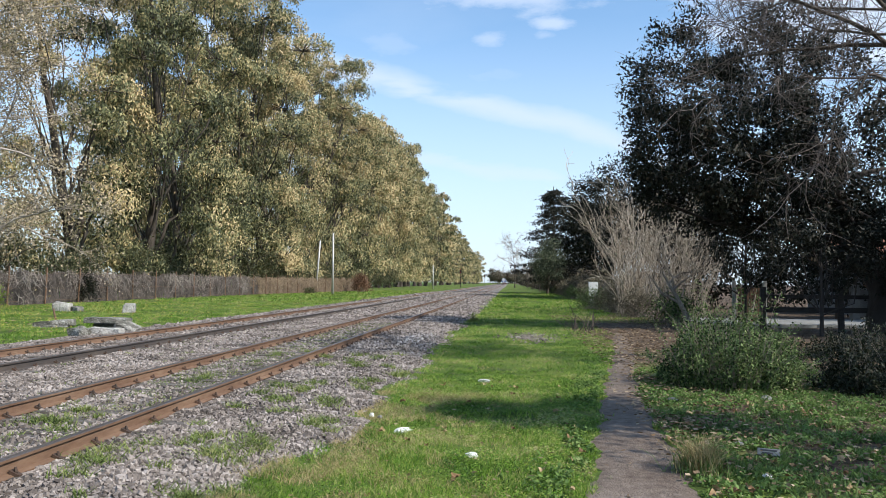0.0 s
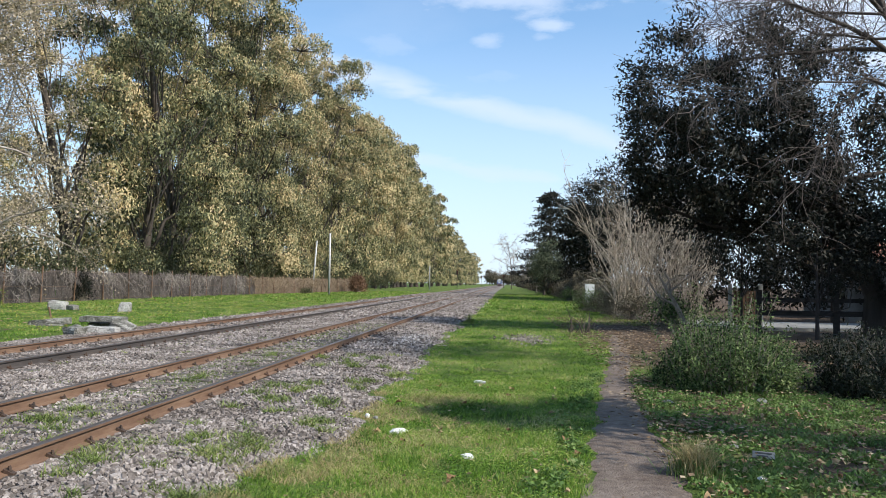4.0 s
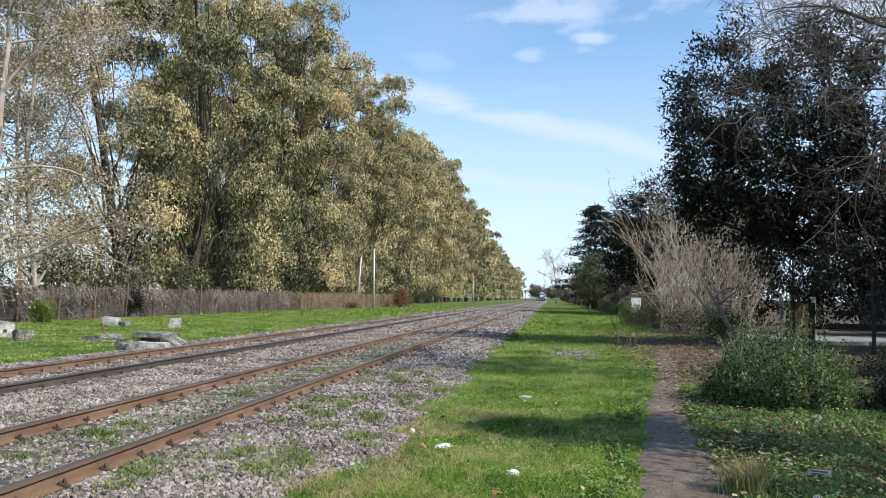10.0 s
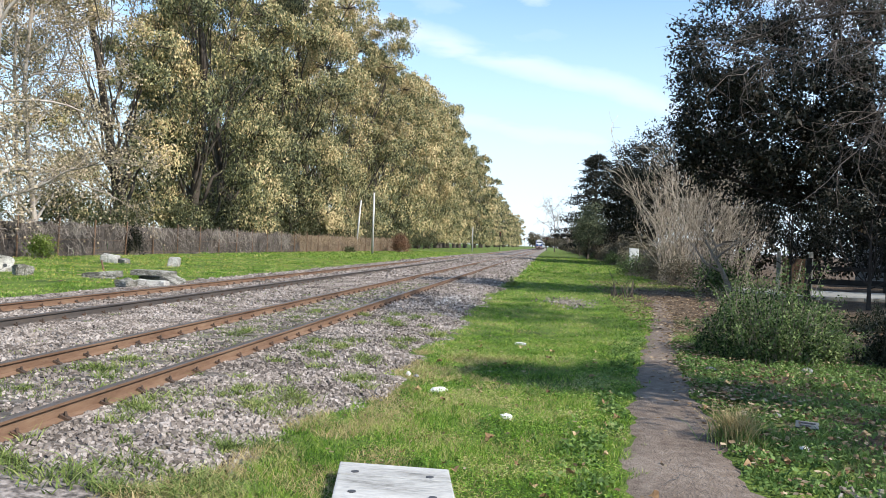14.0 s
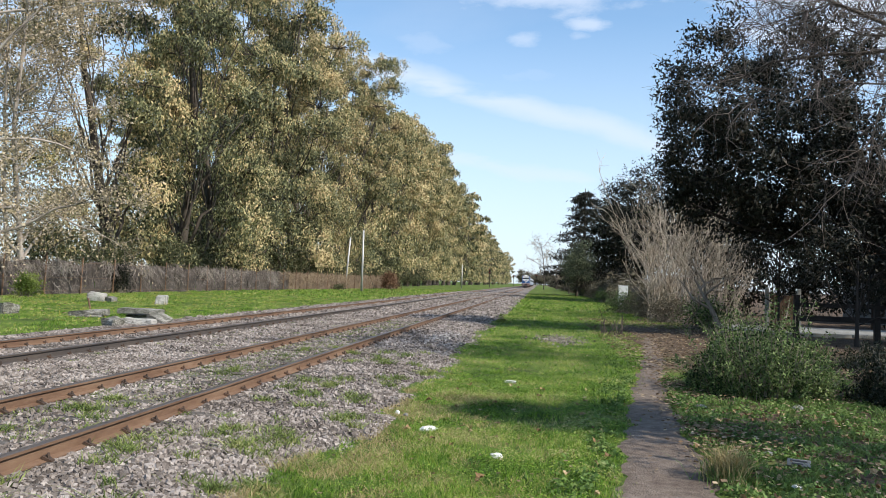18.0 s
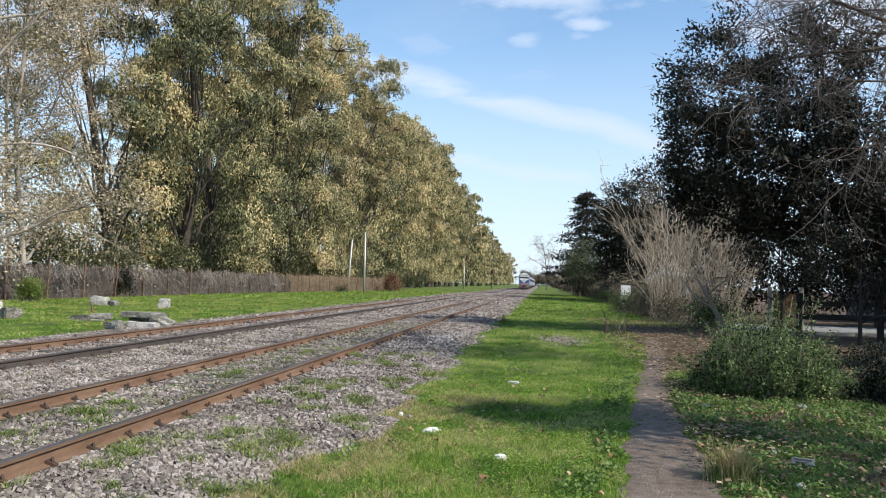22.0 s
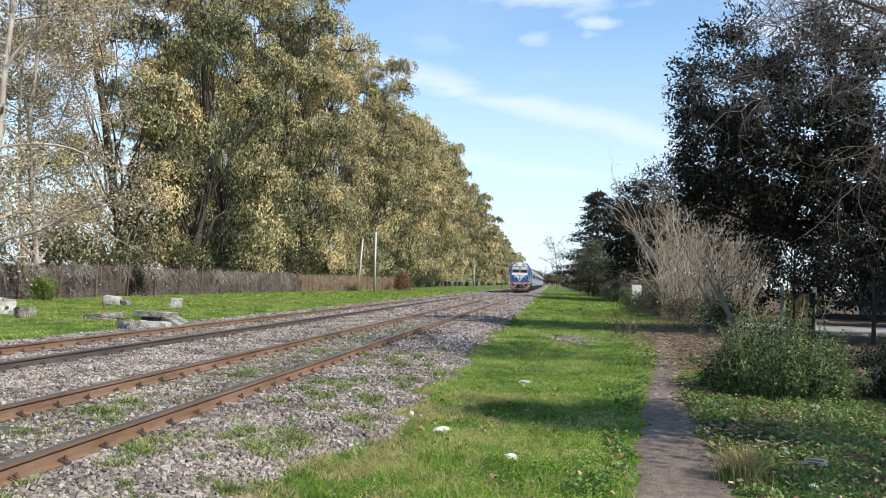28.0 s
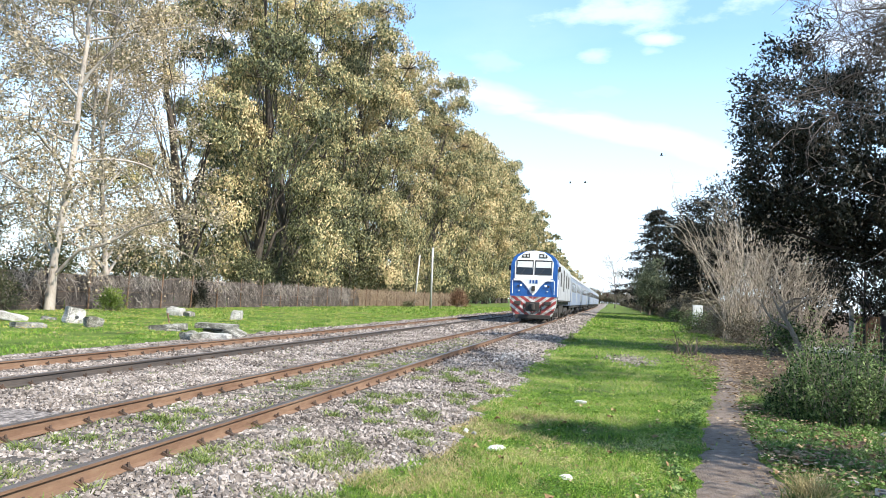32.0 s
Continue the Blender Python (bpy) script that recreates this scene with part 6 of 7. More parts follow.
    tagged(new("leaf_litter", raw_mesh("leaf_litter", np.concatenate(vs), np.concatenate(fs), M_fallen)), "brown fallen leaves scattered on grass and soil", "leaf litter", kind="stuff")
    # larger single leaves near the path
    shapes = []
    for k in range(5):
        a = np.linspace(0, 6.283, 11)[:-1]
        r = 0.05 * (1 + 0.16 * np.cos(5 * a + k) + 0.22 * np.cos(2 * a)) * rng.uniform(0.8, 1.2, 10)
        v = np.stack([np.cos(a) * r, np.sin(a) * r, 0.03 * np.sin(2 * a + k) + 0.012], -1)
        v = np.concatenate([v, [[0, 0, 0.0]]])
        f = np.array([[i, (i + 1) % 10, 10] for i in range(10)])
        shapes.append(raw_mesh("fallen_leaf", v, f, M_fallen_one))
    for k in range(270):
        u = rng.random()
        if u < 0.84:
            y = rng.uniform(6.2, 11.5)
            x = path_edges(np.array([y]))[1][0] + rng.uniform(-0.05, 2.2)
        else:
            x, y = rng.uniform(-1.6, 0.8), rng.uniform(5.0, 13.0)
        lf = new("fallen_leaf", shapes[k % 5])
        lf.matrix_world = pose(x, y, float(ground_z(x, y)) + 0.045, rng.uniform(-25, 25), rng.uniform(-25, 25), rng.uniform(0, 360)) @ Matrix.Scale(rng.uniform(0.4, 0.85), 4)
        tagged(lf, "dry brown fallen leaf lying in the grass", "leaf", "single fallen leaves")
    # yellow flowers over the far grass
    x, y = scatter(rng, 5200, -29, -13.5, 19, 60)
    ok = waves(x, y, 4.0, 66) > 0.45 + 0.012 * (y - 25)
    x, y = x[ok], y[ok]
    c = np.stack([x, y, ground_z(x, y) + 0.06 + 0.06 * rng.random(len(x))], -1)
    v, f = leaf_quads(rng, c, 0.06, 0.045, 0.0, 1.0)
    tagged(new("yellow_flowers", raw_mesh("yellow_flowers", v, f, M_yellow)), "small yellow flowers scattered over the grass", "flowers", kind="stuff")
    # dry tuft beside the path, green weeds in the shade
    t = thing("dry_grass_tuft", pose(1.72, 7.3, 0), "tuft of dry straw-coloured grass beside the path", "grass tuft")
    for n, spread, high, mt, nm in ((620, 0.075, 0.27, M_drygrass, "straw"), (340, 0.12, 0.20, M_shade_weed, "greenery")):
        v, fc = blades(rng, rng.normal(size=n) * spread, rng.normal(size=n) * spread, np.zeros(n), high, 0.007, 0.9)
        tagged(child(nm, raw_mesh(nm, v, fc, mt), t), kind="stuff")
    x, y = scatter(rng, 60000, 1.5, 6.8, 5.0, 16.0)
    ok = (x > path_edges(y)[1] - 0.02) & (waves(x, y, 1.3, 61) > 0.5)
    x, y = x[ok], y[ok]
    v, fc = blades(rng, x, y, ground_z(x, y), 0.075 * (0.5 + waves(x, y, 0.9, 62)), 0.013, 1.4)
    tagged(new("shade_weeds", raw_mesh("shade_weeds", v, fc, M_shade_weed)), "low green weeds among fallen leaves in shade", "weeds", kind="stuff")
    # broad-leaved low weeds in the shade and along the path's edges
    x, y = scatter(rng, 62000, 1.3, 6.8, 4.8, 15.0)
    pl, pr = path_edges(y)
    ok = (x > pr - 0.10 * rng.random(len(x))) & (waves(x, y, 0.8, 67) > 0.36)
    xe = pl - 0.04 - np.abs(rng.normal(size=len(y))) * 0.22
    oe = (waves(xe, y, 0.6, 68) > 0.6) & (rng.random(len(y)) < 0.12)
    x, y = np.concatenate([x[ok], xe[oe]]), np.concatenate([y[ok], y[oe]])
    c = np.stack([x, y, ground_z(x, y) + 0.02 + 0.09 * waves(x, y, 0.7, 69) * rng.random(len(x)) ** 1.3], -1)
    v, f = leaf_quads(rng, c, 0.045, 0.031, 0.0, 1.0, np.tile([0.0, 0.0, 1.2], (len(x), 1)))
    tagged(new("broadleaf_weeds", raw_mesh("broadleaf_weeds", v, f, M_shade_weed)), "low broad-leaved weeds beside the footpath", "weeds", kind="stuff")
    # round-leaved weeds across the verge
    x, y = scatter(rng, 70000, -1.6, 1.6, 5.0, 14.0)
    ok = (x < path_edges(y)[0]) & (rng.random(len(x)) < np.clip((x + 1.9) / 1.8, 0, 1)) & (x > ballast_edge(y) + 0.1) & (waves(x, y, 0.9, 63) > 0.35)
    x, y = x[ok], y[ok]
    c = np.stack([x, y, ground_z(x, y) + 0.02 + 0.04 * rng.random(len(x))], -1)
    v, f = leaf_quads(rng, c, 0.025, 0.018, 0.0, 1.0)
    v = v.reshape(-1, 4, 3)
    v[:, :, 2] = c[:, None, 2] + (v[:, :, 2] - c[:, None, 2]) * 0.4
    tagged(new("clover", raw_mesh("clover", v.reshape(-1, 3), f, M_grass)), "patches of low clover in the grass", "clover", kind="stuff")
    # a spill of dark stones beside the path
    hp = thing("stone_heap", pose(2.55, 5.8, 0), "spill of dark grey stones beside the path", "stones")
    shapes = [stones_mesh("stone", rng, np.zeros((1, 3)), np.array([0.045]), M_stone_piece) for _ in range(5)]
    for k in range(150):
        st = child("stone", shapes[k % 5], hp)
        st.location = (rng.normal() * 0.2, rng.normal() * 0.2, 0.012 + 0.012 * rng.random())
        st.rotation_euler = rng.uniform(0, 6.28, 3)
    # worn stony patch in the grass, pale gravel spilt at the ballast's edge
    for nm, cx, cy, wx, wy, n, size, mt, lab in (("stony_patch", 0.66, 24.50, 0.42, 0.9, 420, 0.06, M_stone, "worn patch of grey stones in the grass"),
                                                 ("gravel_spill", -2.70, 22.18, 0.16, 0.9, 240, 0.06, M_pale_gravel, "pale gravel spilt at the edge of the ballast")):
        x, y = cx + rng.normal(size=n) * wx, cy + rng.normal(size=n) * wy
        z = np.maximum(ground_z(x, y), np.where(x < ballast_edge(y), ballast_z(x, y), -1.0)) + 0.02
        tagged(new(nm, stones_mesh(nm, rng, np.stack([x, y, z], -1), np.full(n, size), mt, True)), lab, "gravel", kind="stuff")
    # dead upright stems on the verge
    d = thing("dead_stems", pose(2.6, 28.8, 0), "cluster of dark dead stems standing in the grass", "dead plant")
    for k in range(14):
        p0 = np.array([rng.uniform(-0.35, 0.5), rng.uniform(-0.7, 0.7), -0.02])
        pts = wobble(rng, p0, (rng.normal() * 0.3, rng.normal() * 0.2, 1), rng.uniform(0.4, 1.0), 4, 0.15)
        child("stem", raw_mesh("stem", *tubes([(pts, np.linspace(0.025, 0.009, 5))], 5), M_dark_bark), d)


def make_cracks():
    """Thin open cracks across the footpath, filled with dirt."""
    rng = np.random.default_rng(77)
    fp = bpy.data.objects["footpath"]
    for k in range(12):
        y = 5.4 + 1.05 * k + rng.uniform(-0.3, 0.3)
        l, r = path_edges(np.array([y]))
        u = rng.uniform(0.05, 0.5)
        n = 9
        ys = y + np.cumsum(rng.normal(size=n) * 0.07 + rng.choice([-0.06, 0.0, 0.06]))
        xs = l[0] + (r[0] - l[0]) * np.linspace(u, min(0.96, u + rng.uniform(0.25, 0.55)), n)
        zs = ground_z(xs, ys) + 0.0205
        w = 0.0055 * np.sin(np.linspace(0.25, 2.9, n))
        V = np.concatenate([np.stack([xs, ys - w, zs], -1), np.stack([xs, ys + w, zs], -1)])
        i = np.arange(n - 1)
        child("crack", raw_mesh("crack", V, np.stack([i, i + 1, i + 1 + n, i + n], -1), M_ink), fp)


M_yellow = mat("yellow_petals", [(0.30, 0.24, 0.05), (0.42, 0.35, 0.07), (0.5, 0.43, 0.16)], 0.6, 2.0, island=0.5, leaf=0.3)
M_shade_weed = mat("shade_weed_leaves", [(0.04, 0.075, 0.018), (0.085, 0.15, 0.034), (0.145, 0.23, 0.055), (0.24, 0.28, 0.11)], 0.65, 0.8, island=0.6, leaf=0.3, spec=0.3)
make_litter()
make_cracks()


# ---- birds over the line ----
M_bird = mat("dark_plumage", [(0.02, 0.02, 0.022), (0.05, 0.048, 0.045)], 0.7, 6.0)


def make_bird():
    b = thing("bird", pose(0, 0, 0), "small dark bird flying over the verge", "bird")
    bm = bmesh.new()
    bmesh.ops.create_icosphere(bm, subdivisions=2, radius=1.0)
    for v in bm.verts:
        v.co = Vector((v.co.x * 0.16 * (1.0 - 0.35 * max(0, -v.co.x)), v.co.y * 0.055, v.co.z * 0.05))
    part("body", bm, M_bird, b, smooth=True)
    part("tail", box_bm(0.12, 0.06, 0.01, (-0.2, 0, 0.0), 0.002), M_bird, b)
    for s in (-1, 1):
        part("wing", box_bm(0.11, 0.26, 0.012, (0.02, s * 0.16, 0.05), 0.004, turn=pose(0, 0, 0, s * 24).to_3x3().to_4x4()), M_bird, b)
    return b


BIRD = make_bird()

# ---- train ----
M_blue = mat("blue_train_paint", [(0.005, 0.045, 0.17), (0.008, 0.066, 0.24), (0.012, 0.082, 0.29)], 0.35, 1.5, bump=0.05, bump_scale=6)
M_white = mat("white_train_paint", [(0.50, 0.50, 0.49), (0.66, 0.66, 0.65), (0.74, 0.74, 0.73)], 0.42, 1.5)
M_side = mat("pale_blue_grey_train_paint", [(0.136, 0.168, 0.2378), (0.184, 0.224, 0.3034), (0.232, 0.272, 0.3526)], 0.38, 0.9)
M_grimy = mat("grimy_white_paint", [(0.07, 0.06, 0.05), (0.24, 0.225, 0.205), (0.50, 0.49, 0.47), (0.64, 0.63, 0.61)], 0.6, 2.6, coarse=2.2, fine=0.6)
M_red = mat("red_stripe_paint", [(0.09, 0.02, 0.018), (0.24, 0.034, 0.03), (0.34, 0.06, 0.048)], 0.5, 2.6, coarse=2.0)
M_black = mat("black_underframe", [(0.012, 0.011, 0.010), (0.025, 0.022, 0.02), (0.05, 0.042, 0.036)], 0.75, 2.0, bump=0.3, bump_scale=20)
M_roof = mat("grey_train_roof", [(0.22, 0.23, 0.24), (0.30, 0.31, 0.32), (0.38, 0.39, 0.40)], 0.6, 1.0)
M_hood = mat("pale_grey_hood_paint", [(0.16, 0.165, 0.175), (0.29, 0.30, 0.315), (0.38, 0.39, 0.41)], 0.5, 1.2, coarse=1.8)
M_wheel = mat("wheel_steel", [(0.05, 0.045, 0.04), (0.10, 0.085, 0.075)], 0.5, 3.0, metal=0.5)
M_blind = mat("pale_cab_blind", [(0.42, 0.43, 0.42), (0.52, 0.53, 0.52)], 0.7, 2.0)


def lamp_material():
    m = bpy.data.materials.new("lit_headlamp")
    m.use_nodes = True
    b = m.node_tree.nodes["Principled BSDF"]
    b.inputs["Base Color"].default_value = (0.8, 0.8, 0.75, 1)
    b.inputs["Emission Color"].default_value = (1.0, 0.96, 0.85, 1)
    b.inputs["Emission Strength"].default_value = 1.2
    b.inputs["Roughness"].default_value = 0.2
    return m


M_headlamp = lamp_material()


def half_profile(w, z0, ze, zt):
    """A carriage's outline: straight sides and an arched roof."""
    pts = [(-w, z0), (-w, ze)]
    for a in (20, 40, 60, 75, 90, 105, 120, 140, 160):
        r = radians(a)
        pts.append((-w * math.cos(r) * (1.0 if 60 <= a <= 120 else 0.985), ze + (zt - ze) * math.sin(r) ** 0.8))
    return pts + [(w, ze), (w, z0)]


def shell_bm(w, z0, ze, zt, y0, y1, rake=None):
    """A car body extruded along the track; rake(z) sets the front end back."""
    pr = half_profile(w, z0, ze, zt)
    bm = bmesh.new()
    a = [bm.verts.new((x, y0 + (rake(z) if rake else 0), z)) for x, z in pr]
    b = [bm.verts.new((x, y1, z)) for x, z in pr]
    n = len(pr)
    for i in range(n):
        bm.faces.new((a[i], a[(i + 1) % n], b[(i + 1) % n], b[i]))
    bm.faces.new(a[::-1])
    bm.faces.new(b)
    bmesh.ops.recalc_face_normals(bm, faces=bm.faces)
    return bm


def plate_bm(poly, y, thick, rake=None, bm=None):
    """A plate in the plane of a car's front, its outline given as (x, z)."""
    own = bmesh.new()
    rk = rake or (lambda z: 0.0)
    a = [own.verts.new((x, y + rk(z), z)) for x, z in poly]
    b = [own.verts.new((x, y + rk(z) + thick, z)) for x, z in poly]
    n = len(poly)
    for i in range(n):
        own.faces.new((a[i], a[(i + 1) % n], b[(i + 1) % n], b[i]))
    own.faces.new(a[::-1])
    own.faces.new(b)
    bmesh.ops.recalc_face_normals(own, faces=own.faces)
    return join_bm(bm, own)


def clip_poly(poly, nx, nz, c):
    """The part of a polygon where nx * x + nz * z <= c."""
    out = []
    for i, p in enumerate(poly):
        q = poly[(i + 1) % len(poly)]
        dp, dq = nx * p[0] + nz * p[1] - c, nx * q[0] + nz * q[1] - c
        if dp <= 0:
            out.append(p)
        if dp * dq < 0:
            t = dp / (dp - dq)
            out.append((p[0] + (q[0] - p[0]) * t, p[1] + (q[1] - p[1]) * t))
    return out


def make_bogie(car, y, axles, base):
    bg = part("bogie", box_bm(2.2, base + 1.0, 0.34, (0, y, 0.62), 0.05), M_black, car)
    for s in (-1, 1):
        part("side_frame", box_bm(0.16, base + 1.3, 0.42, (s * 1.18, y, 0.68), 0.06), M_black, bg)
    for k in range(axles):
        yy = y + base * (k / (axles - 1) - 0.5)
        for s in (-1, 1):
            part("wheel", cyl_bm(0.46, 0.46, 0.13, pose(s * 0.86, yy, 0.465, 0, 90), 24, bevel=0.02), M_wheel, bg)
            part("axle_box", box_bm(0.2, 0.34, 0.3, (s * 1.3, yy, 0.48), 0.04), M_black, bg)


def rake_front(z):
    return max(0.0, z - 2.8) * 0.20


def make_locomotive():
    t = thing("locomotive", pose(NEAR_X, 0, RAIL_TOP), "blue and white diesel locomotive with red-striped pilot hauling coaches", "locomotive", "train")
    W = 1.52
    part("cab_shell", shell_bm(W, 1.66, 3.75, 4.68, 0.0, 2.3, rake_front), M_blue, t)
    hood = part("engine_hood", shell_bm(1.47, 1.35, 3.72, 4.5, 2.3, 19.0), M_hood, t)
    # white mask of the front: dome, window surround and a pointed bib
    bib = [(-1.24, 2.85), (-1.05, 2.78), (-0.75, 2.6), (-0.45, 2.3), (-0.2, 1.92), (0.0, 1.72), (0.2, 1.92), (0.45, 2.3), (0.75, 2.6), (1.05, 2.78), (1.24, 2.85)]
    part("bib", plate_bm(bib, -0.014, 0.02, rake_front), M_white, t)
    mask = [(-1.24, 2.85), (1.24, 2.85), (1.26, 3.90), (1.05, 4.27), (0.6, 4.59), (0.0, 4.68), (-0.6, 4.59), (-1.05, 4.27), (-1.26, 3.90)]
    part("front_mask", plate_bm(mask, -0.012, 0.02, rake_front), M_white, t)
    for s in (-1, 1):
        x0 = s * 0.61
        wn = part("windscreen", plate_bm([(x0 - 0.53, 3.11), (x0 + 0.53, 3.11), (x0 + 0.52, 3.99), (x0 - 0.52, 3.99)], -0.022, 0.012, rake_front), M_glass, t)
        part("blind", plate_bm([(x0 - 0.50, 3.55), (x0 + 0.50, 3.55), (x0 + 0.49, 3.95), (x0 - 0.49, 3.95)], -0.026, 0.004, rake_front), M_blind, wn)
        for xa, xb, za, zb in ((-0.57, 0.57, 3.99, 4.04), (-0.57, 0.57, 3.06, 3.11), (-0.57, -0.53, 3.06, 4.04), (0.53, 0.57, 3.06, 4.04)):
            part("window_frame", plate_bm([(x0 + xa, za), (x0 + xb, za), (x0 + xb, zb), (x0 + xa, zb)], -0.03, 0.02, rake_front), M_black, wn)
        part("wiper", plate_bm([(x0 - 0.3, 3.05), (x0 - 0.27, 3.05), (x0 + 0.12, 3.53), (x0 + 0.09, 3.54)], -0.045, 0.01, rake_front), M_black, wn)
        hl = part("headlight", plate_bm([(s * 0.30, 4.20), (s * 0.86, 4.20), (s * 0.80, 4.41), (s * 0.30, 4.49)], -0.05, 0.05, rake_front), M_black, t)
        for dx in (0.44, 0.67):
            part("lens", cyl_bm(0.085, 0.085, 0.03, pose(s * dx, -0.06 + rake_front(4.32), 4.32, 90), 14), M_blind, hl)
        part("marker_light", cyl_bm(0.055, 0.055, 0.05, pose(s * 0.80, -0.02, 2.37, 90), 14), M_headlamp, t)
        part("marker_lamp", cyl_bm(0.07, 0.07, 0.05, pose(s * 0.98, -0.02, 2.33, 90), 12), M_black, t)
        part("handrail", cyl_bm(0.02, 0.02, 0.9, pose(s * 1.36, -0.06, 2.25), 8), M_white, t)
        part("number_bar", plate_bm([(s * 0.86, 2.67), (s * 1.30, 2.67), (s * 1.30, 2.79), (s * 0.86, 2.79)], -0.01, 0.012), M_white, t)
        part("step_light", cyl_bm(0.05, 0.05, 0.04, pose(s * 0.92, -0.02, 2.01, 90), 10), M_blind, t)
        part("mirror", box_bm(0.16, 0.1, 0.34, (s * 1.64, 0.55, 3.50), 0.03), M_black, t)
        # cab side
        part("side_panel", box_bm(0.02, 1.62, 1.95, (s * 1.524, 1.48, 2.66), 0.006), M_white, t)
        sd = part("cab_door", box_bm(0.03, 0.7, 1.9, (s * 1.532, 1.75, 2.66), 0.01), M_side, t)
        part("door_window", box_bm(0.03, 0.46, 0.7, (s * 1.542, 1.75, 3.2), 0.01), M_glass, sd)
        part("cab_window", box_bm(0.03, 0.55, 0.7, (s * 1.532, 1.02, 3.2), 0.01), M_glass, t)
        for k in range(9):
            part("grille", box_bm(0.04, 0.9, 1.0 if k % 3 else 1.6, (s * 1.475, 3.5 + 1.7 * k, 2.95), 0.01), M_black if k % 2 else M_roof, hood)
        part("running_board", box_bm(0.2, 17.0, 0.12, (s * 1.42, 10.6, 1.42), 0.02), M_black, t)
    for k, (w, z) in enumerate(((0.16, 2.62), (0.2, 2.62), (0.24, 2.62))):
        part("logo_bar", box_bm(w * 0.6, 0.012, 0.22, (-0.2 + 0.2 * k, -0.03, z), 0.003), M_blue, t)
    part("horn", box_bm(0.22, 0.16, 0.36, (0, -0.06, 2.17), 0.05), M_black, t)
    # pilot with chevron stripes
    pil = [(-1.5, 1.65), (1.5, 1.65), (1.5, 1.05), (1.22, 0.4), (-1.22, 0.4), (-1.5, 1.05)]
    pl = part("pilot", plate_bm(pil, -0.06, 0.5), M_grimy, t)
    for s in (-1, 1):
        halfp = clip_poly(pil, -s, 0, -0.02)
        k = 0
        while k < 8:
            c0 = -2.1 + 0.44 * k
            q = clip_poly(halfp, -s * 0.75, 1.0, c0 + 1.55)
            q = clip_poly(q, s * 0.75, -1.0, -(c0 + 1.55 - 0.23))
            if len(q) >= 3:
                part("stripe", plate_bm(q, -0.068, 0.01), M_red, pl)
            k += 1
        part("buffer_box", box_bm(0.42, 0.22, 0.24, (s * 0.98, -0.14, 1.22), 0.04), M_black, pl)
        part("air_hose", cyl_bm(0.035, 0.035, 0.6, pose(s * 0.55, -0.16, 0.85, 12, 8 * s), 8), M_black, pl)
        part("end_step", box_bm(0.34, 0.2, 0.05, (s * 1.28, -0.02, 0.72), 0.01), M_black, pl)
    cp = part("coupler", box_bm(0.34, 0.5, 0.42, (0, -0.25, 1.0), 0.07), M_black, pl)
    part("knuckle", cyl_bm(0.14, 0.14, 0.36, pose(0.06, -0.5, 1.0), 12), M_wheel, cp)
    part("draft_box", box_bm(0.9, 0.16, 0.6, (0, -0.1, 1.0), 0.05), M_black, pl)
    part("rail_guard", box_bm(2.3, 0.12, 0.26, (0, -0.04, 0.34), 0.03), M_black, pl)
    part("underframe", box_bm(2.6, 18.2, 0.35, (0, 9.8, 1.3), 0.04), M_black, t)
    part("fuel_tank", box_bm(2.5, 4.2, 0.7, (0, 9.6, 0.8), 0.1), M_black, t)
    part("exhaust", box_bm(0.6, 1.2, 0.3, (0, 8.5, 4.6), 0.04), M_black, t)
    for k in range(3):
        part("roof_fan", cyl_bm(0.6, 0.55, 0.2, pose(0, 12.6 + 1.7 * k, 4.56), 20), M_roof, t)
    make_bogie(t, 3.6, 3, 3.6)
    make_bogie(t, 15.4, 3, 3.6)
    return t


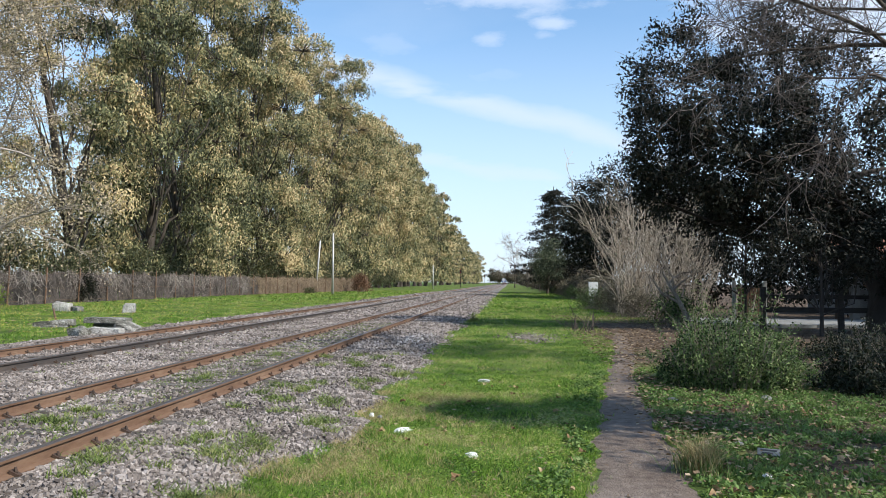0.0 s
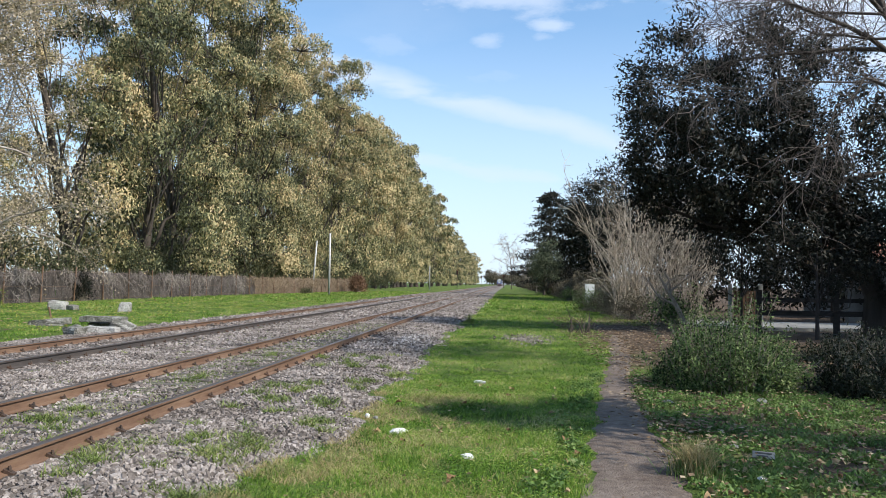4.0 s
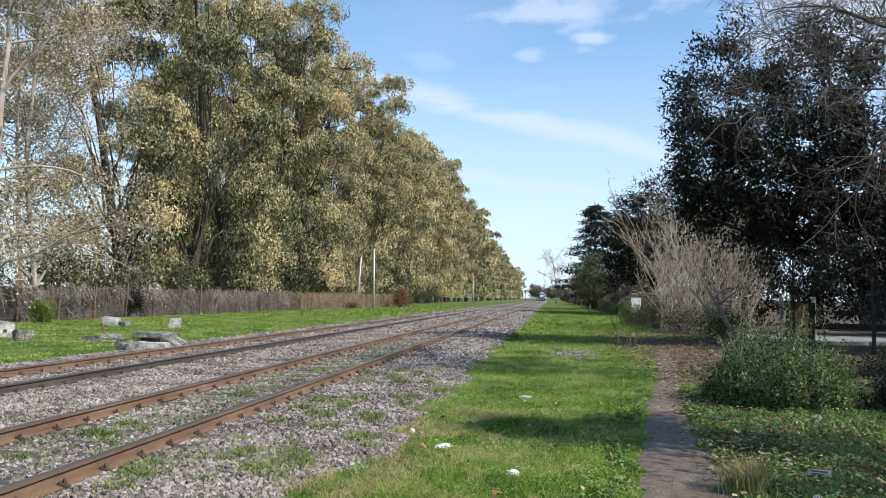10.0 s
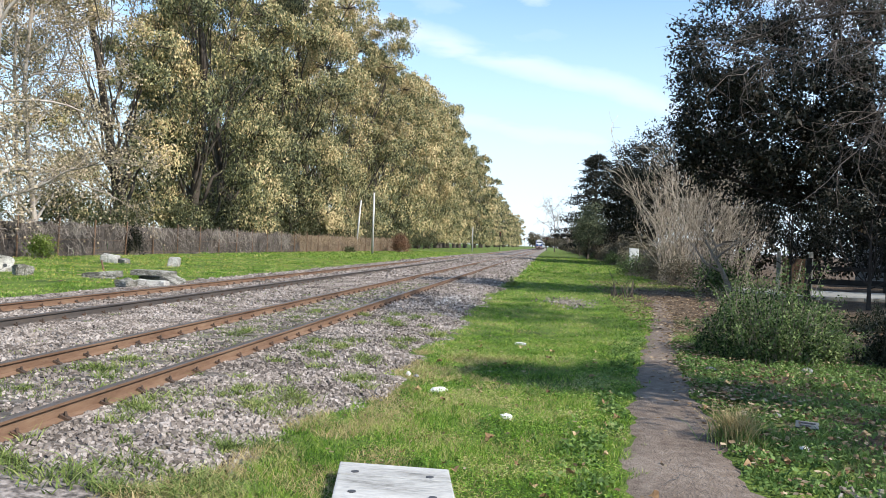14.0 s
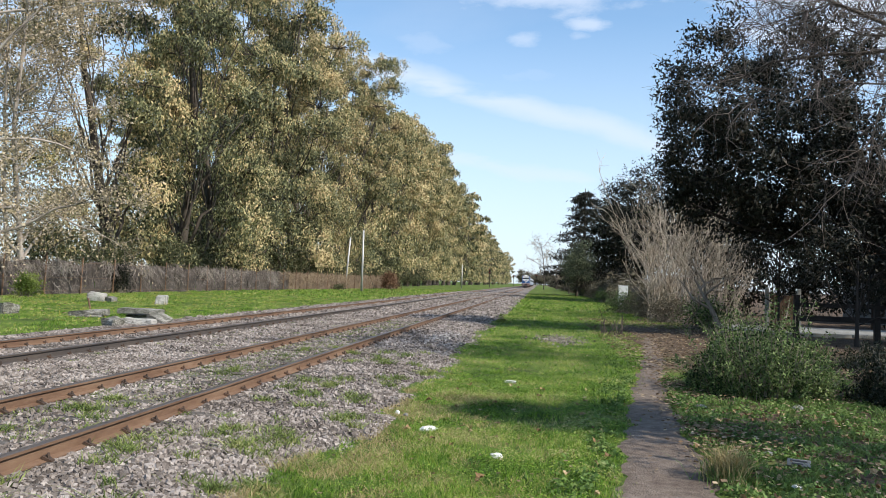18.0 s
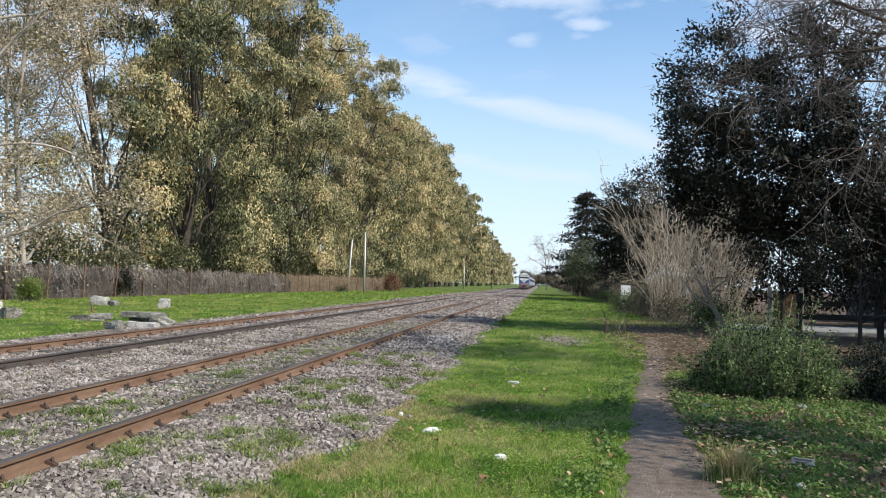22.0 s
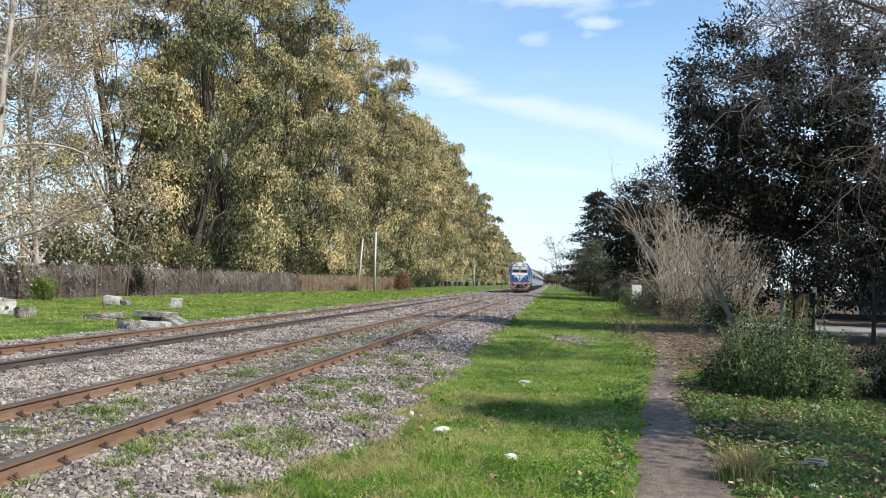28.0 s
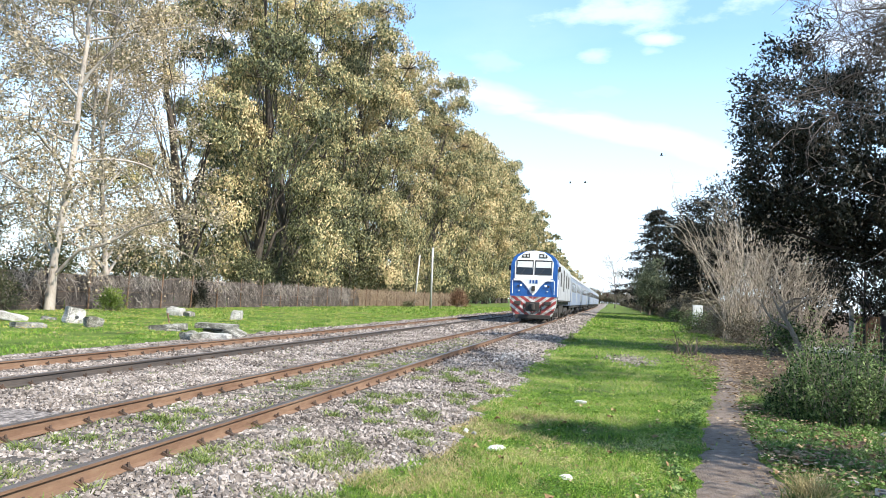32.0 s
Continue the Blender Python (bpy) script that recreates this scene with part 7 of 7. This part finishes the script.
def make_coach():
    c = thing("passenger_coach", pose(NEAR_X, 200, RAIL_TOP), "pale blue-grey passenger coach with dark windows", "coach", "train")
    part("body_shell", shell_bm(1.46, 1.05, 3.55, 3.62, 0.0, 24.4), M_side, c)
    part("roof", shell_bm(1.44, 3.6, 3.66, 4.2, 0.02, 24.38), M_roof, c)
    for s in (-1, 1):
        for k in range(11):
            y = 3.2 + 1.8 * k
            if k == 5:
                continue
            wn = part("window", box_bm(0.03, 1.2, 0.85, (s * 1.458, y, 2.75), 0.01), M_glass, c)
            part("window_frame", box_bm(0.02, 1.34, 0.07, (s * 1.465, y, 3.21), 0.004), M_roof, wn)
        for y in (1.3, 12.2, 23.1):
            d = part("door", box_bm(0.03, 1.0, 2.1, (s * 1.46, y, 2.3), 0.01), M_roof, c)
            part("door_window", box_bm(0.03, 0.5, 0.8, (s * 1.468, y, 2.8), 0.01), M_glass, d)
        part("sole_bar", box_bm(0.12, 24.0, 0.25, (s * 1.3, 12.2, 0.95), 0.02), M_black, c)
    for k in range(5):
        part("roof_vent", box_bm(0.5, 0.9, 0.18, (0, 3 + 4.6 * k, 4.22), 0.04), M_roof, c)
    part("gangway", box_bm(1.3, 0.5, 2.5, (0, -0.25, 2.3), 0.08), M_black, c)
    part("battery_box", box_bm(2.3, 3.0, 0.6, (0, 12.2, 0.72), 0.06), M_black, c)
    make_bogie(c, 3.2, 2, 2.4)
    make_bogie(c, 21.2, 2, 2.4)
    return c


locomotive = make_locomotive()
coaches = [make_coach()]
for _ in range(6):
    coaches.append(copy_thing(coaches[0], pose(NEAR_X, 200, RAIL_TOP)))


def motions():
    rows = [(0.0, 611.5), (9.0, 453.5), (18.0, 296.0), (25.0, 174.0), (28.0, 121.5), (30.0, 86.4), (32.0, 51.3)]
    for k, car in enumerate([locomotive] + coaches):
        back = 0.0 if k == 0 else 19.9 + (k - 1) * 25.1
        walk(car, [(t, pose(NEAR_X, y + back, RAIL_TOP)) for t, y in rows])

    # birds cross the sky on level straight lines
    for k, (t0, a, t1, b) in enumerate(BIRD_LINES):
        a, b = Vector(a), Vector(b)
        v = (b - a) / (t1 - t0)
        yaw = math.degrees(math.atan2(v.y, v.x))
        flat = Vector((v.x, v.y, 0))
        places = [(0.0, a - flat * t0), (t0, a), (t1, b)] + ([(8.0, Vector((-12.33, 60, 22.2))), (8.6, Vector((-18.6, 60, 26.0))), (32.0, b + flat * (32.0 - t1) + Vector((0, 0, 10)))] if t1 < 32 else [])
        walk(birds[k], [(t, pose(*p, 0, 0, yaw)) for t, p in places])


# time and place, twice, of each bird
BIRD_LINES = (((5.6, (1.96, 60, 11.2), 7.5, (-8.6, 60, 16.4))), (31.4, (2.2, 75, 10.8), 32.0, (-2.6, 75, 13.0)),
              (31.4, (3.2, 75, 12.2), 32.0, (-4.0, 75, 12.95)), (31.4, (4.6, 60, 11.2), 32.0, (3.47, 60, 12.86)))
birds = [BIRD] + [copy_thing(BIRD, pose(0, 60, 14)) for _ in range(3)]


motions()
